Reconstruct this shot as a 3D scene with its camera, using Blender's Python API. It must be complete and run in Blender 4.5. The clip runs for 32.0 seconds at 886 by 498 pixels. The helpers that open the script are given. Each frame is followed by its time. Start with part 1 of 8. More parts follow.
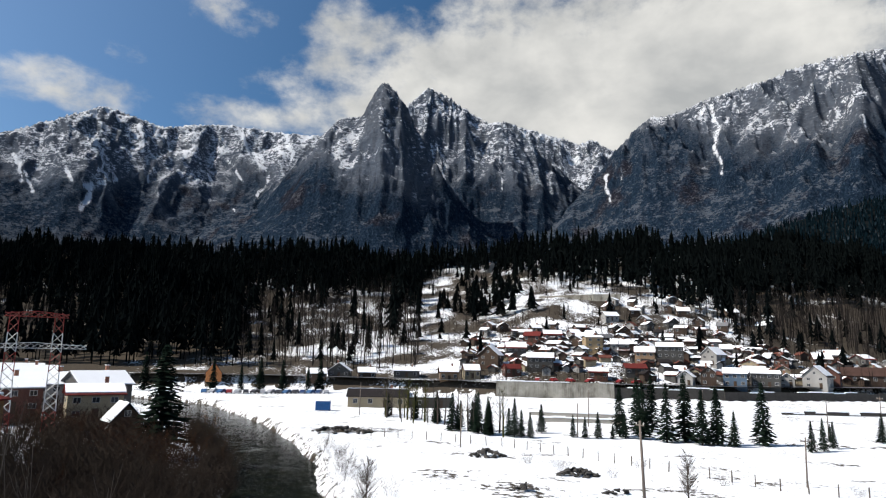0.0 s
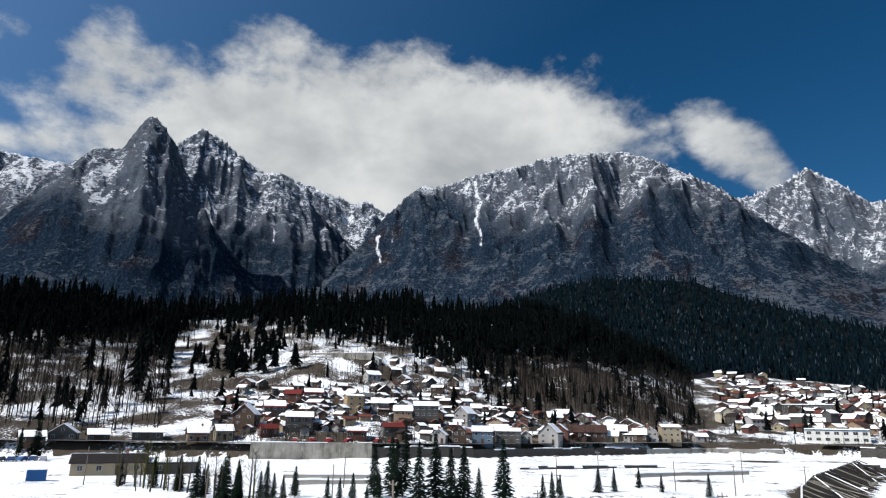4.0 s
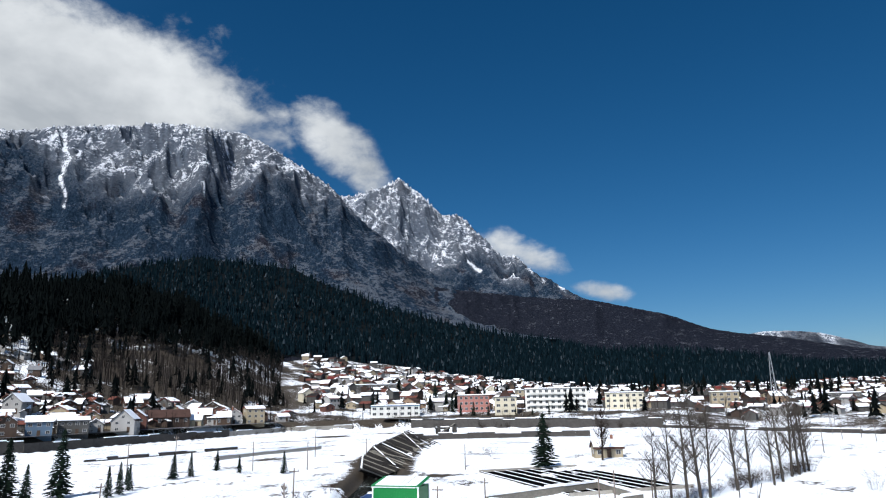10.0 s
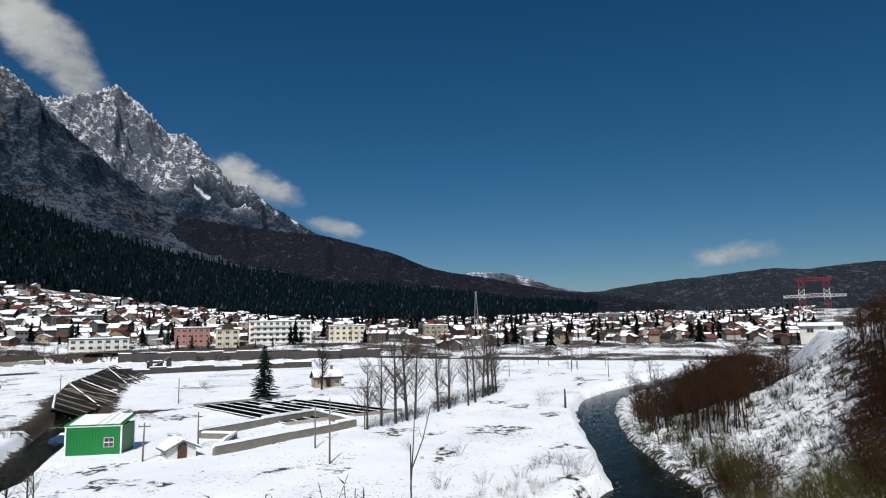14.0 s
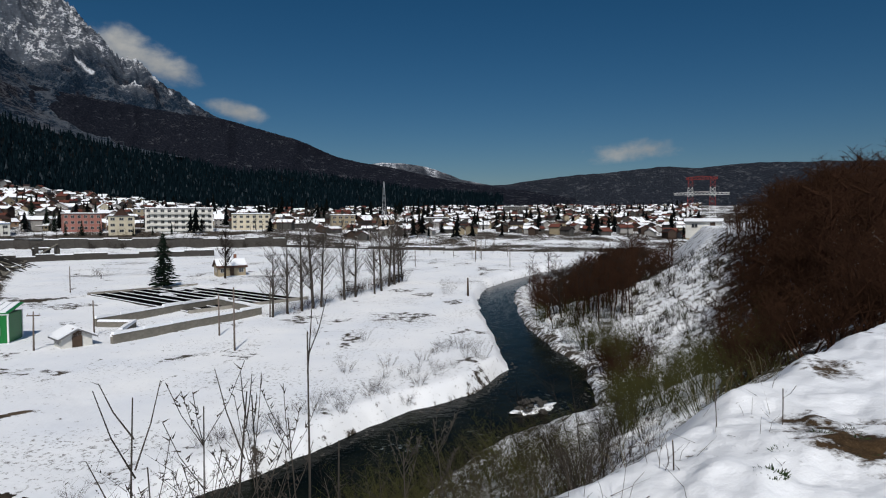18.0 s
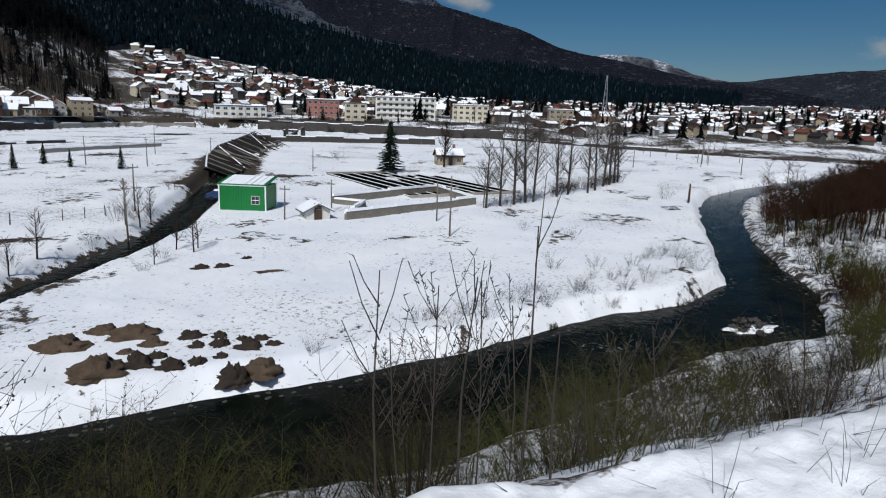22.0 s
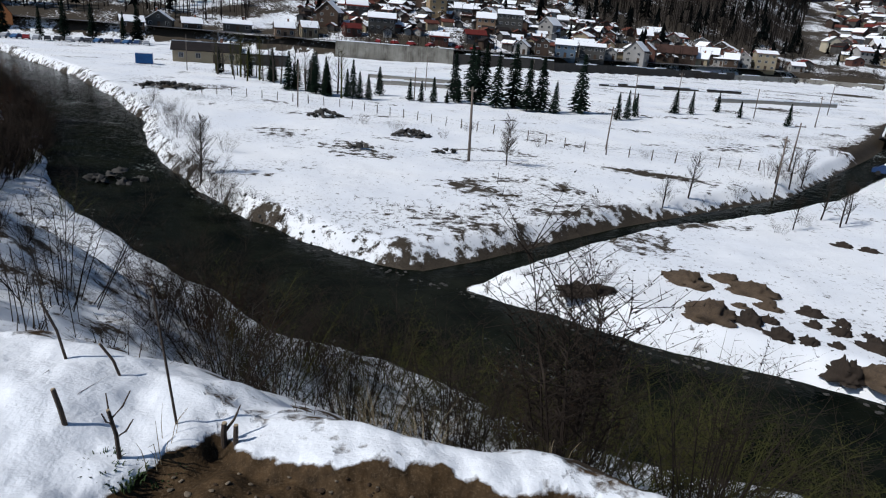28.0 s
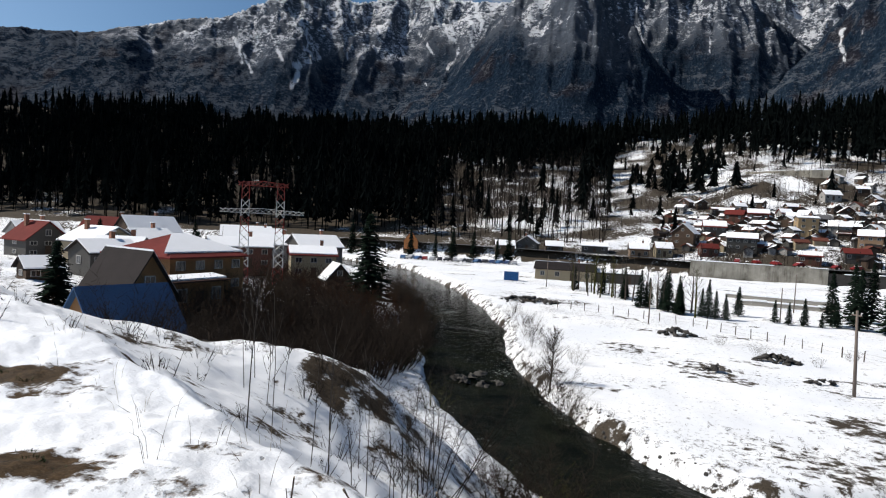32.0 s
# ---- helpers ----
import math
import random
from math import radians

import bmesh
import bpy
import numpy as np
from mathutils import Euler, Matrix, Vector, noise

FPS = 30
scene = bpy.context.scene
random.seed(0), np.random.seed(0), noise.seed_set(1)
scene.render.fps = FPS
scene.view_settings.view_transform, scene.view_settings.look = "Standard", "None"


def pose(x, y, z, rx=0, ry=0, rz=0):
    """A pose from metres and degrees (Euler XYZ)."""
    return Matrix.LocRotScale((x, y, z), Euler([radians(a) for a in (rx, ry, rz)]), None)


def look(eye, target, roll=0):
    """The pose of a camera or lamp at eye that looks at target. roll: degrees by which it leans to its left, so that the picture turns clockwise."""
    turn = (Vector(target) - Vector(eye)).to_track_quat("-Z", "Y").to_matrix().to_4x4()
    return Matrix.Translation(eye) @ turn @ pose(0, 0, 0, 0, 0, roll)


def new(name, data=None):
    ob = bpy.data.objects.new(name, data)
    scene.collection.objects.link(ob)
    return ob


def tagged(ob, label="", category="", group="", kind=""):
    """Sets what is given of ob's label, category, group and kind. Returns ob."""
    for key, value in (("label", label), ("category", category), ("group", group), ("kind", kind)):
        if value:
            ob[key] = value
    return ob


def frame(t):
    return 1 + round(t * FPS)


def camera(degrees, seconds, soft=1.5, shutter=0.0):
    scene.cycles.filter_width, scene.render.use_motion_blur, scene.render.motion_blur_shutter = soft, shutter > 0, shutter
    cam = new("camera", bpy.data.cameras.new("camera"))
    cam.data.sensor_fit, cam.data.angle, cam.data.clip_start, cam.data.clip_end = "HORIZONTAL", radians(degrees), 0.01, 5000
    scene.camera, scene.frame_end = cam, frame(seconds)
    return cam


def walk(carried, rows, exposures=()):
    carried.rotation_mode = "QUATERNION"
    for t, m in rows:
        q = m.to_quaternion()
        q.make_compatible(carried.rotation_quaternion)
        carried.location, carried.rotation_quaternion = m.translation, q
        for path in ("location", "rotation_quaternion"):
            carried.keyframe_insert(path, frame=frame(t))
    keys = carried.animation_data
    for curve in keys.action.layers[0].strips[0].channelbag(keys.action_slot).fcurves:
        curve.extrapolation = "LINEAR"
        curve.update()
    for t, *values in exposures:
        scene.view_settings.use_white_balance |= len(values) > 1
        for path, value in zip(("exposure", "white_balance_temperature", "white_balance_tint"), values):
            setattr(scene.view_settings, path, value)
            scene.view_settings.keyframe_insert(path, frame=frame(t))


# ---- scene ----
# The camera turns on the spot, held half a metre in front of a person who stands on the terrace over the river.
cam = camera(68.57, 32.0, soft=1.12)
EYE, ARM = 15.5, 0.5
# seconds, pitch, roll, yaw in degrees
ROWS = [
    (0.0, 9.43, -1.05, -0.17),
    (0.5, 9.98, -1.20, -2.63),
    (1.0, 10.40, -1.37, -4.33),
    (1.5, 11.18, -1.45, -6.49),
    (2.0, 12.00, -1.25, -9.65),
    (2.5, 12.72, -1.10, -13.30),
    (3.0, 13.13, -1.00, -16.09),
    (3.5, 13.82, -1.09, -18.48),
    (5.5, 17.51, 0.84, -27.57),
    (6.0, 17.79, 0.93, -30.85),
    (6.5, 17.58, 1.01, -33.95),
    (7.0, 17.05, 0.97, -37.53),
    (7.5, 16.82, 1.06, -40.52),
    (8.0, 15.81, 1.08, -43.54),
    (8.5, 15.35, 1.17, -46.89),
    (9.0, 15.02, 1.31, -49.72),
    (9.5, 14.18, 1.34, -52.17),
    (10.0, 13.19, 1.15, -54.87),
    (10.5, 12.49, 1.25, -58.07),
    (11.0, 11.17, 0.93, -61.53),
    (11.5, 10.42, 1.18, -64.55),
    (12.0, 10.18, 1.09, -67.92),
    (12.5, 9.28, 1.07, -69.90),
    (13.0, 8.22, 0.93, -73.08),
    (13.5, 7.69, 0.87, -75.87),
    (14.0, 6.97, 1.12, -78.39),
    (14.5, 6.25, 1.20, -80.90),
    (15.0, 5.57, 1.18, -83.54),
    (15.5, 5.48, 1.52, -85.98),
    (16.5, 2.20, 0.90, -89.00),
    (17.5, -1.39, 0.28, -87.76),
    (18.0, -2.72, 0.22, -86.49),
    (18.5, -4.28, -0.03, -84.86),
    (19.0, -5.36, -0.14, -82.90),
    (19.5, -6.45, -0.26, -80.44),
    (20.0, -7.97, -1.08, -79.13),
    (20.5, -9.08, -1.34, -76.60),
    (21.0, -10.38, -1.77, -73.63),
    (21.5, -11.32, -2.04, -70.82),
    (22.0, -12.14, -1.95, -67.69),
    (22.5, -13.32, -2.27, -64.08),
    (23.0, -14.59, -2.53, -60.95),
    (23.5, -16.01, -2.42, -57.44),
    (24.0, -17.43, -2.21, -53.33),
    (24.5, -18.51, -2.02, -49.44),
    (26.5, -20.37, -4.56, -29.62),
    (27.0, -19.83, -4.43, -23.35),
    (27.5, -19.31, -4.32, -17.58),
    (28.0, -19.10, -4.31, -13.61),
    (28.5, -18.47, -4.19, -9.47),
    (29.0, -17.24, -3.68, -4.02),
    (29.5, -15.99, -3.56, 0.59),
    (30.0, -14.00, -3.83, 4.78),
    (30.5, -11.84, -3.57, 7.95),
    (31.0, -9.29, -3.83, 10.88),
    (31.5, -5.58, -3.38, 13.79),
    (32.0, -2.22, -2.95, 16.15),
]


def held(pitch, roll, yaw):
    a = radians(yaw)
    return pose(-ARM * math.sin(a), ARM * math.cos(a), EYE, 90 + pitch, roll, yaw)


walk(cam, [(t, held(p, r, y)) for t, p, r, y in ROWS], exposures=[(0.0, 0.3, 6600, 10), (3.0, 0.2, 6500, 10), (6.0, 0.22, 5900, 10), (8.0, 0.28, 5900, 10), (10.0, 0.3, 6050, 10), (13.0, -0.07, 6300, 10), (15.5, -0.28, 6500, 10), (19.0, -0.66, 6450, 10), (23.0, -0.55, 6150, 10), (28.0, -0.52, 6150, 10), (30.5, -0.35, 6450, 10), (31.2, -0.35, 6500, 10), (32.0, -0.05, 6700, 10)])

# ---- world, sun ----
SKY, CLOUD, SUN = 0.054, 0.75, 5.0
SUN_AZ, SUN_EL = -99.0, 46.0
world = bpy.data.worlds.new("sky")
scene.world = world
world.use_nodes = True
wn, wl = world.node_tree.nodes, world.node_tree.links
sky = wn.new("ShaderNodeTexSky")
sky.sky_type, sky.sun_disc = "NISHITA", False
sky.sun_elevation, sky.sun_rotation = radians(SUN_EL), radians(SUN_AZ)
sky.altitude, sky.air_density, sky.dust_density, sky.ozone_density = 900, 0.9, 0.8, 4.0
bg = wn["Background"]
bg.inputs["Strength"].default_value = SKY
deep_blue = wn.new("ShaderNodeHueSaturation")
deep_blue.inputs["Saturation"].default_value = 1.25
deep_blue.inputs["Hue"].default_value = 0.494
wl.new(sky.outputs[0], deep_blue.inputs["Color"])
wl.new(deep_blue.outputs[0], bg.inputs[0])


def wmath(op, a, b=0.0):
    m = wn.new("ShaderNodeMath")
    m.operation = op
    for s, v in ((0, a), (1, b)):
        if isinstance(v, (int, float)):
            m.inputs[s].default_value = v
        else:
            wl.new(v, m.inputs[s])
    return m.outputs[0]


# clouds: banks at fixed bearings and heights (degrees), ragged by noise
way = wn.new("ShaderNodeSeparateXYZ")
wl.new(wn.new("ShaderNodeTexCoord").outputs["Generated"], way.inputs[0])
# the haze brightens the sky towards the sun
sun_way = (math.sin(radians(SUN_AZ)) * math.cos(radians(SUN_EL)), math.cos(radians(SUN_AZ)) * math.cos(radians(SUN_EL)), math.sin(radians(SUN_EL)))
nearness = None
for k in range(3):
    term = wmath("MULTIPLY", way.outputs[k], sun_way[k])
    nearness = term if nearness is None else wmath("ADD", nearness, term)
wl.new(wmath("SUBTRACT", 1.30, wmath("MULTIPLY", wmath("MAXIMUM", nearness, 0.0), 0.45)), deep_blue.inputs["Saturation"])
wl.new(wmath("MULTIPLY", SKY, wmath("ADD", 1.0, wmath("MULTIPLY", wmath("MAXIMUM", nearness, 0.0), 1.7))), bg.inputs["Strength"])
bearing = wmath("MULTIPLY", wmath("ARCTAN2", way.outputs[0], way.outputs[1]), 57.2958)
rising = wmath("MULTIPLY", wmath("ARCSINE", way.outputs[2]), 57.2958)
bank = None
for b0, e0, wb_, we_, tilt, thick_ in ((13, 22.8, 24, 7.2, 0.02, 1.45), (-9.5, 26, 5, 5, 0.0, 0.8), (3, 29.5, 7, 4.2, 0.0, 0.7), (17, 29.0, 8, 4.4, -0.1, 0.7), (28, 26.0, 11, 4.0, -0.22, 1.25), (10, 20, 20, 5, 0, 1.4),
                                       (40.0, 24.6, 4.0, 2.6, -0.5, 0.35), (45.8, 21.9, 5.2, 3.2, -0.6, 1.05), (62.5, 12.6, 5.0, 2.2, -0.3, 0.6), (69, 9.0, 3.5, 1.2, -0.2, 0.4), (102, 5.5, 7.5, 1.3, 0.05, 0.3), (-31, 19.9, 7.5, 2.6, -0.05, 0.5), (-18.5, 19.8, 7.5, 2.2, 0.0, 0.5),
                                       (-28, 23.2, 3.0, 1.5, 0.0, 0.3), (-20, 28.0, 6, 3, -0.1, 0.35), (-60, 24, 14, 5, 0.1, 0.6)):
    da = wmath("SUBTRACT", bearing, b0)
    de = wmath("SUBTRACT", wmath("SUBTRACT", rising, e0), wmath("MULTIPLY", da, tilt))
    q = wmath("SUBTRACT", 1.0, wmath("ADD", wmath("POWER", wmath("ABSOLUTE", wmath("DIVIDE", da, wb_)), 2.0), wmath("POWER", wmath("ABSOLUTE", wmath("DIVIDE", de, we_)), 2.0)))
    q = wmath("SUBTRACT", q, 1.0 - thick_)
    bank = q if bank is None else wmath("MAXIMUM", bank, q)
spot = wn.new("ShaderNodeCombineXYZ")
wl.new(bearing, spot.inputs[0])
wl.new(wmath("MULTIPLY", rising, 1.5), spot.inputs[1])


def puff(scale, detail, rough):
    n = wn.new("ShaderNodeTexNoise")
    n.inputs["Scale"].default_value, n.inputs["Detail"].default_value, n.inputs["Roughness"].default_value = scale, detail, rough
    n.inputs["Distortion"].default_value = 0.15
    wl.new(spot.outputs[0], n.inputs["Vector"])
    return n.outputs["Fac"]


ragged = wmath("ADD", wmath("MULTIPLY", wmath("MAXIMUM", bank, -1.2), 1.15), wmath("ADD", wmath("MULTIPLY", wmath("SUBTRACT", puff(0.12, 9, 0.6), 0.5), 2.6), wmath("MULTIPLY", wmath("SUBTRACT", puff(0.42, 8, 0.6), 0.5), 1.3)))
cover = wn.new("ShaderNodeMapRange")
cover.interpolation_type = "SMOOTHSTEP"
cover.inputs[1].default_value, cover.inputs[2].default_value = -0.15, 1.05
wl.new(ragged, cover.inputs[0])
shade = wn.new("ShaderNodeValToRGB")
shade.color_ramp.elements[0].position, shade.color_ramp.elements[0].color = 0.3, (0.50, 0.52, 0.53, 1)
shade.color_ramp.elements[1].position, shade.color_ramp.elements[1].color = 0.7, (0.90, 0.90, 0.87, 1)
wl.new(puff(0.11, 5, 0.55), shade.inputs["Fac"])
cloud = wn.new("ShaderNodeBackground")
cloud.inputs["Strength"].default_value = CLOUD
wl.new(shade.outputs[0], cloud.inputs[0])
both = wn.new("ShaderNodeMixShader")
wl.new(cover.outputs[0], both.inputs[0])
wl.new(bg.outputs[0], both.inputs[1])
wl.new(cloud.outputs[0], both.inputs[2])
wl.new(both.outputs[0], wn["World Output"].inputs["Surface"])
sun = new("sun", bpy.data.lights.new("sun", "SUN"))
sun.data.energy, sun.data.angle, sun.data.color = SUN, radians(0.6), (1.0, 0.95, 0.87)
sun.matrix_world = look((0, 0, 400), (-100 * math.sin(radians(SUN_AZ)) * math.cos(radians(SUN_EL)),
                                      -100 * math.cos(radians(SUN_AZ)) * math.cos(radians(SUN_EL)), 400 - 100 * math.sin(radians(SUN_EL))))


# ---- numbers: smooth noise on arrays ----
def lattice(i, j, seed):
    h = (i.astype(np.int64) * 374761393 + j.astype(np.int64) * 668265263 + seed * 974711) & 0xFFFFFFFF
    h = ((h ^ (h >> 13)) * 1274126177) & 0xFFFFFFFF
    return ((h ^ (h >> 16)) & 0xFFFF) / 65535.0


def grain(x, y, seed=0):
    """Value noise in 0..1."""
    x, y = np.asarray(x, float), np.asarray(y, float)
    i, j = np.floor(x), np.floor(y)
    u, v = x - i, y - j
    u, v = u * u * u * (u * (u * 6 - 15) + 10), v * v * v * (v * (v * 6 - 15) + 10)
    a, b = lattice(i, j, seed), lattice(i + 1, j, seed)
    c, d = lattice(i, j + 1, seed), lattice(i + 1, j + 1, seed)
    return (a * (1 - u) + b * u) * (1 - v) + (c * (1 - u) + d * u) * v


def fbm(x, y, octaves=4, seed=0, gain=0.5):
    total, amp, norm = 0.0, 1.0, 0.0
    for k in range(octaves):
        total = total + amp * grain(x * 2 ** k + 17.3 * k, y * 2 ** k - 9.1 * k, seed + k)
        norm, amp = norm + amp, amp * gain
    return total / norm


def ridged(x, y, octaves=5, seed=0, gain=0.55):
    total, amp, norm = 0.0, 1.0, 0.0
    for k in range(octaves):
        n = 1 - np.abs(2 * grain(x * 2 ** k + 7.7 * k, y * 2 ** k + 3.3 * k, seed + k) - 1)
        total = total + amp * n * n
        norm, amp = norm + amp, amp * gain
    return total / norm


def smooth(a, b, x):
    t = np.clip((x - a) / (b - a), 0, 1)
    return t * t * (3 - 2 * t)


# ---- materials ----
def material(name, rough=0.8, metal=0.0, spec=0.3):
    m = bpy.data.materials.new(name)
    m.use_nodes = True
    b = m.node_tree.nodes["Principled BSDF"]
    b.inputs["Roughness"].default_value, b.inputs["Metallic"].default_value = rough, metal
    b.inputs["Specular IOR Level"].default_value = spec
    return m, m.node_tree.nodes, m.node_tree.links, b


def noise_node(nodes, links, scale, detail=4, rough=0.55, vec=None, stretch=None):
    n = nodes.new("ShaderNodeTexNoise")
    n.inputs["Scale"].default_value, n.inputs["Detail"].default_value, n.inputs["Roughness"].default_value = scale, detail, rough
    if vec is not None:
        if stretch:
            mp = nodes.new("ShaderNodeMapping")
            mp.inputs["Scale"].default_value = stretch
            links.new(vec, mp.inputs["Vector"])
            vec = mp.outputs[0]
        links.new(vec, n.inputs["Vector"])
    return n.outputs["Fac"]


def ramp(nodes, links, fac, stops):
    r = nodes.new("ShaderNodeValToRGB")
    while len(r.color_ramp.elements) < len(stops):
        r.color_ramp.elements.new(0.5)
    for e, (p, c) in zip(r.color_ramp.elements, stops):
        e.position, e.color = p, (*c, 1)
    links.new(fac, r.inputs["Fac"])
    return r.outputs["Color"]


def mix(nodes, links, fac, a, b):
    m = nodes.new("ShaderNodeMix")
    m.data_type = "RGBA"
    for s, v in ((0, fac), (6, a), (7, b)):
        if isinstance(v, (int, float)):
            m.inputs[s].default_value = v
        elif isinstance(v, tuple):
            m.inputs[s].default_value = (*v, 1)
        else:
            links.new(v, m.inputs[s])
    return m.outputs[2]


def math_node(nodes, links, op, a, b=0.0, clamp=False):
    m = nodes.new("ShaderNodeMath")
    m.operation, m.use_clamp = op, clamp
    for s, v in ((0, a), (1, b)):
        if isinstance(v, (int, float)):
            m.inputs[s].default_value = v
        else:
            links.new(v, m.inputs[s])
    return m.outputs[0]


def bump(nodes, links, bsdf, height, strength=0.4, distance=0.05):
    b = nodes.new("ShaderNodeBump")
    b.inputs["Strength"].default_value, b.inputs["Distance"].default_value = strength, distance
    links.new(height, b.inputs["Height"])
    links.new(b.outputs[0], bsdf.inputs["Normal"])


def simple(name, color, rough=0.8, metal=0.0, spread=0.25, scale=3.0, relief=0.2, per_object=0.0, spec=0.3):
    """A surface of one colour with wear at two scales and fine relief."""
    m, n, l, b = material(name, rough, metal, spec)
    pos = n.new("ShaderNodeTexCoord").outputs["Object"]
    big, fine = noise_node(n, l, scale * 0.35, 3, 0.6, pos), noise_node(n, l, scale * 6, 5, 0.7, pos)
    lo, hi = tuple(c * (1 - spread) for c in color), tuple(min(1, c * (1 + spread * 0.6)) for c in color)
    c1 = ramp(n, l, big, [(0.3, lo), (0.7, hi)])
    c2 = ramp(n, l, fine, [(0.3, lo), (0.72, hi)])
    col = mix(n, l, 0.45, c1, c2)
    if per_object:
        hsv = n.new("ShaderNodeHueSaturation")
        rnd = n.new("ShaderNodeObjectInfo").outputs["Random"]
        l.new(math_node(n, l, "ADD", math_node(n, l, "MULTIPLY", rnd, per_object), 1 - per_object / 2), hsv.inputs["Value"])
        l.new(col, hsv.inputs["Color"])
        col = hsv.outputs[0]
    l.new(col, b.inputs["Base Color"])
    if relief:
        bump(n, l, b, fine, relief, 0.03)
    return m


# ---- ground materials ----
def snow_ground():
    """Snow with bare brown grass, soil and gravel where the mesh says so."""
    m, n, l, b = material("snowy_ground", 0.75, 0, 0.1)
    geo = n.new("ShaderNodeNewGeometry").outputs["Position"]
    bare = n.new("ShaderNodeAttribute")
    bare.attribute_name = "bare"
    big, mid, fine = noise_node(n, l, 0.09, 4, 0.6, geo), noise_node(n, l, 0.9, 6, 0.65, geo, (1, 1, 0.8)), noise_node(n, l, 9.0, 5, 0.7, geo)
    snow = ramp(n, l, big, [(0.3, (0.74, 0.77, 0.82)), (0.7, (0.86, 0.87, 0.88))])
    soil = mix(n, l, noise_node(n, l, 0.5, 3, 0.6, geo), ramp(n, l, fine, [(0.3, (0.012, 0.007, 0.0035)), (0.7, (0.075, 0.043, 0.020))]),
               ramp(n, l, fine, [(0.3, (0.016, 0.011, 0.005)), (0.7, (0.085, 0.055, 0.027))]))
    grit = noise_node(n, l, 70.0, 4, 0.75, geo)
    soil = mix(n, l, math_node(n, l, "MULTIPLY", ramp(n, l, grit, [(0.52, (0, 0, 0)), (0.62, (1, 1, 1))]), 0.28), soil, (0.17, 0.125, 0.078))
    f = math_node(n, l, "ADD", bare.outputs["Fac"], math_node(n, l, "MULTIPLY", math_node(n, l, "SUBTRACT", mid, 0.5), 2.2))
    f = math_node(n, l, "ADD", f, math_node(n, l, "MULTIPLY", math_node(n, l, "SUBTRACT", fine, 0.5), 0.7))
    edge = n.new("ShaderNodeMapRange")
    edge.inputs[1].default_value, edge.inputs[2].default_value = 0.42, 0.58
    l.new(f, edge.inputs[0])
    speck = n.new("ShaderNodeMapRange")
    speck.inputs[1].default_value, speck.inputs[2].default_value = 0.59, 0.67
    tufts = math_node(n, l, "ADD", noise_node(n, l, 2.6, 6, 0.72, geo), math_node(n, l, "MULTIPLY", math_node(n, l, "SUBTRACT", noise_node(n, l, 0.06, 3, 0.6, geo), 0.5), 0.5))
    l.new(tufts, speck.inputs[0])
    away = n.new("ShaderNodeMapRange")
    away.inputs[1].default_value, away.inputs[2].default_value = 7.0, 20.0
    flat_dist = n.new("ShaderNodeVectorMath")
    flat_dist.operation = "LENGTH"
    level = n.new("ShaderNodeVectorMath")
    level.operation = "MULTIPLY"
    level.inputs[1].default_value = (1, 1, 0)
    l.new(geo, level.inputs[0])
    l.new(level.outputs[0], flat_dist.inputs[0])
    l.new(flat_dist.outputs["Value"], away.inputs[0])
    gravel = ramp(n, l, fine, [(0.3, (0.018, 0.016, 0.013)), (0.7, (0.085, 0.074, 0.060))])
    soil = mix(n, l, math_node(n, l, "MULTIPLY", away.outputs[0], 0.75), soil, gravel)
    cover_ = math_node(n, l, "MAXIMUM", edge.outputs[0], math_node(n, l, "MULTIPLY", math_node(n, l, "MULTIPLY", speck.outputs[0], away.outputs[0]), 0.8))
    l.new(mix(n, l, cover_, snow, soil), b.inputs["Base Color"])
    h = math_node(n, l, "ADD", math_node(n, l, "MULTIPLY", mid, 1.0), math_node(n, l, "ADD", math_node(n, l, "MULTIPLY", fine, 0.16), math_node(n, l, "MULTIPLY", grit, 0.02)))
    bump(n, l, b, math_node(n, l, "SUBTRACT", h, math_node(n, l, "MULTIPLY", edge.outputs[0], 0.3)), 0.45, 0.16)
    return m


# wood tones of the mountains, with the blue of the air haze mixed in
HAZY_WOODS = {"fir": ((0.30, (0.006, 0.013, 0.025)), (0.50, (0.015, 0.028, 0.048)), (0.64, (0.034, 0.054, 0.084)), (0.80, (0.20, 0.235, 0.28))),
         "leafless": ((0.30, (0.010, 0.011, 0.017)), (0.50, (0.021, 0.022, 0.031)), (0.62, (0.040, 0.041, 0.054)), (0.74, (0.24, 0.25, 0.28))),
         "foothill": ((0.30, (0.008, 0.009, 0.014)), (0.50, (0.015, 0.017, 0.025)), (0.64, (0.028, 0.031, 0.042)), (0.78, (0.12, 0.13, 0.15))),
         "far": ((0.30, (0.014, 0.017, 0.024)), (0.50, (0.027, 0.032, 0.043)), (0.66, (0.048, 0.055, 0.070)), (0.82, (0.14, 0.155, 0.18)))}


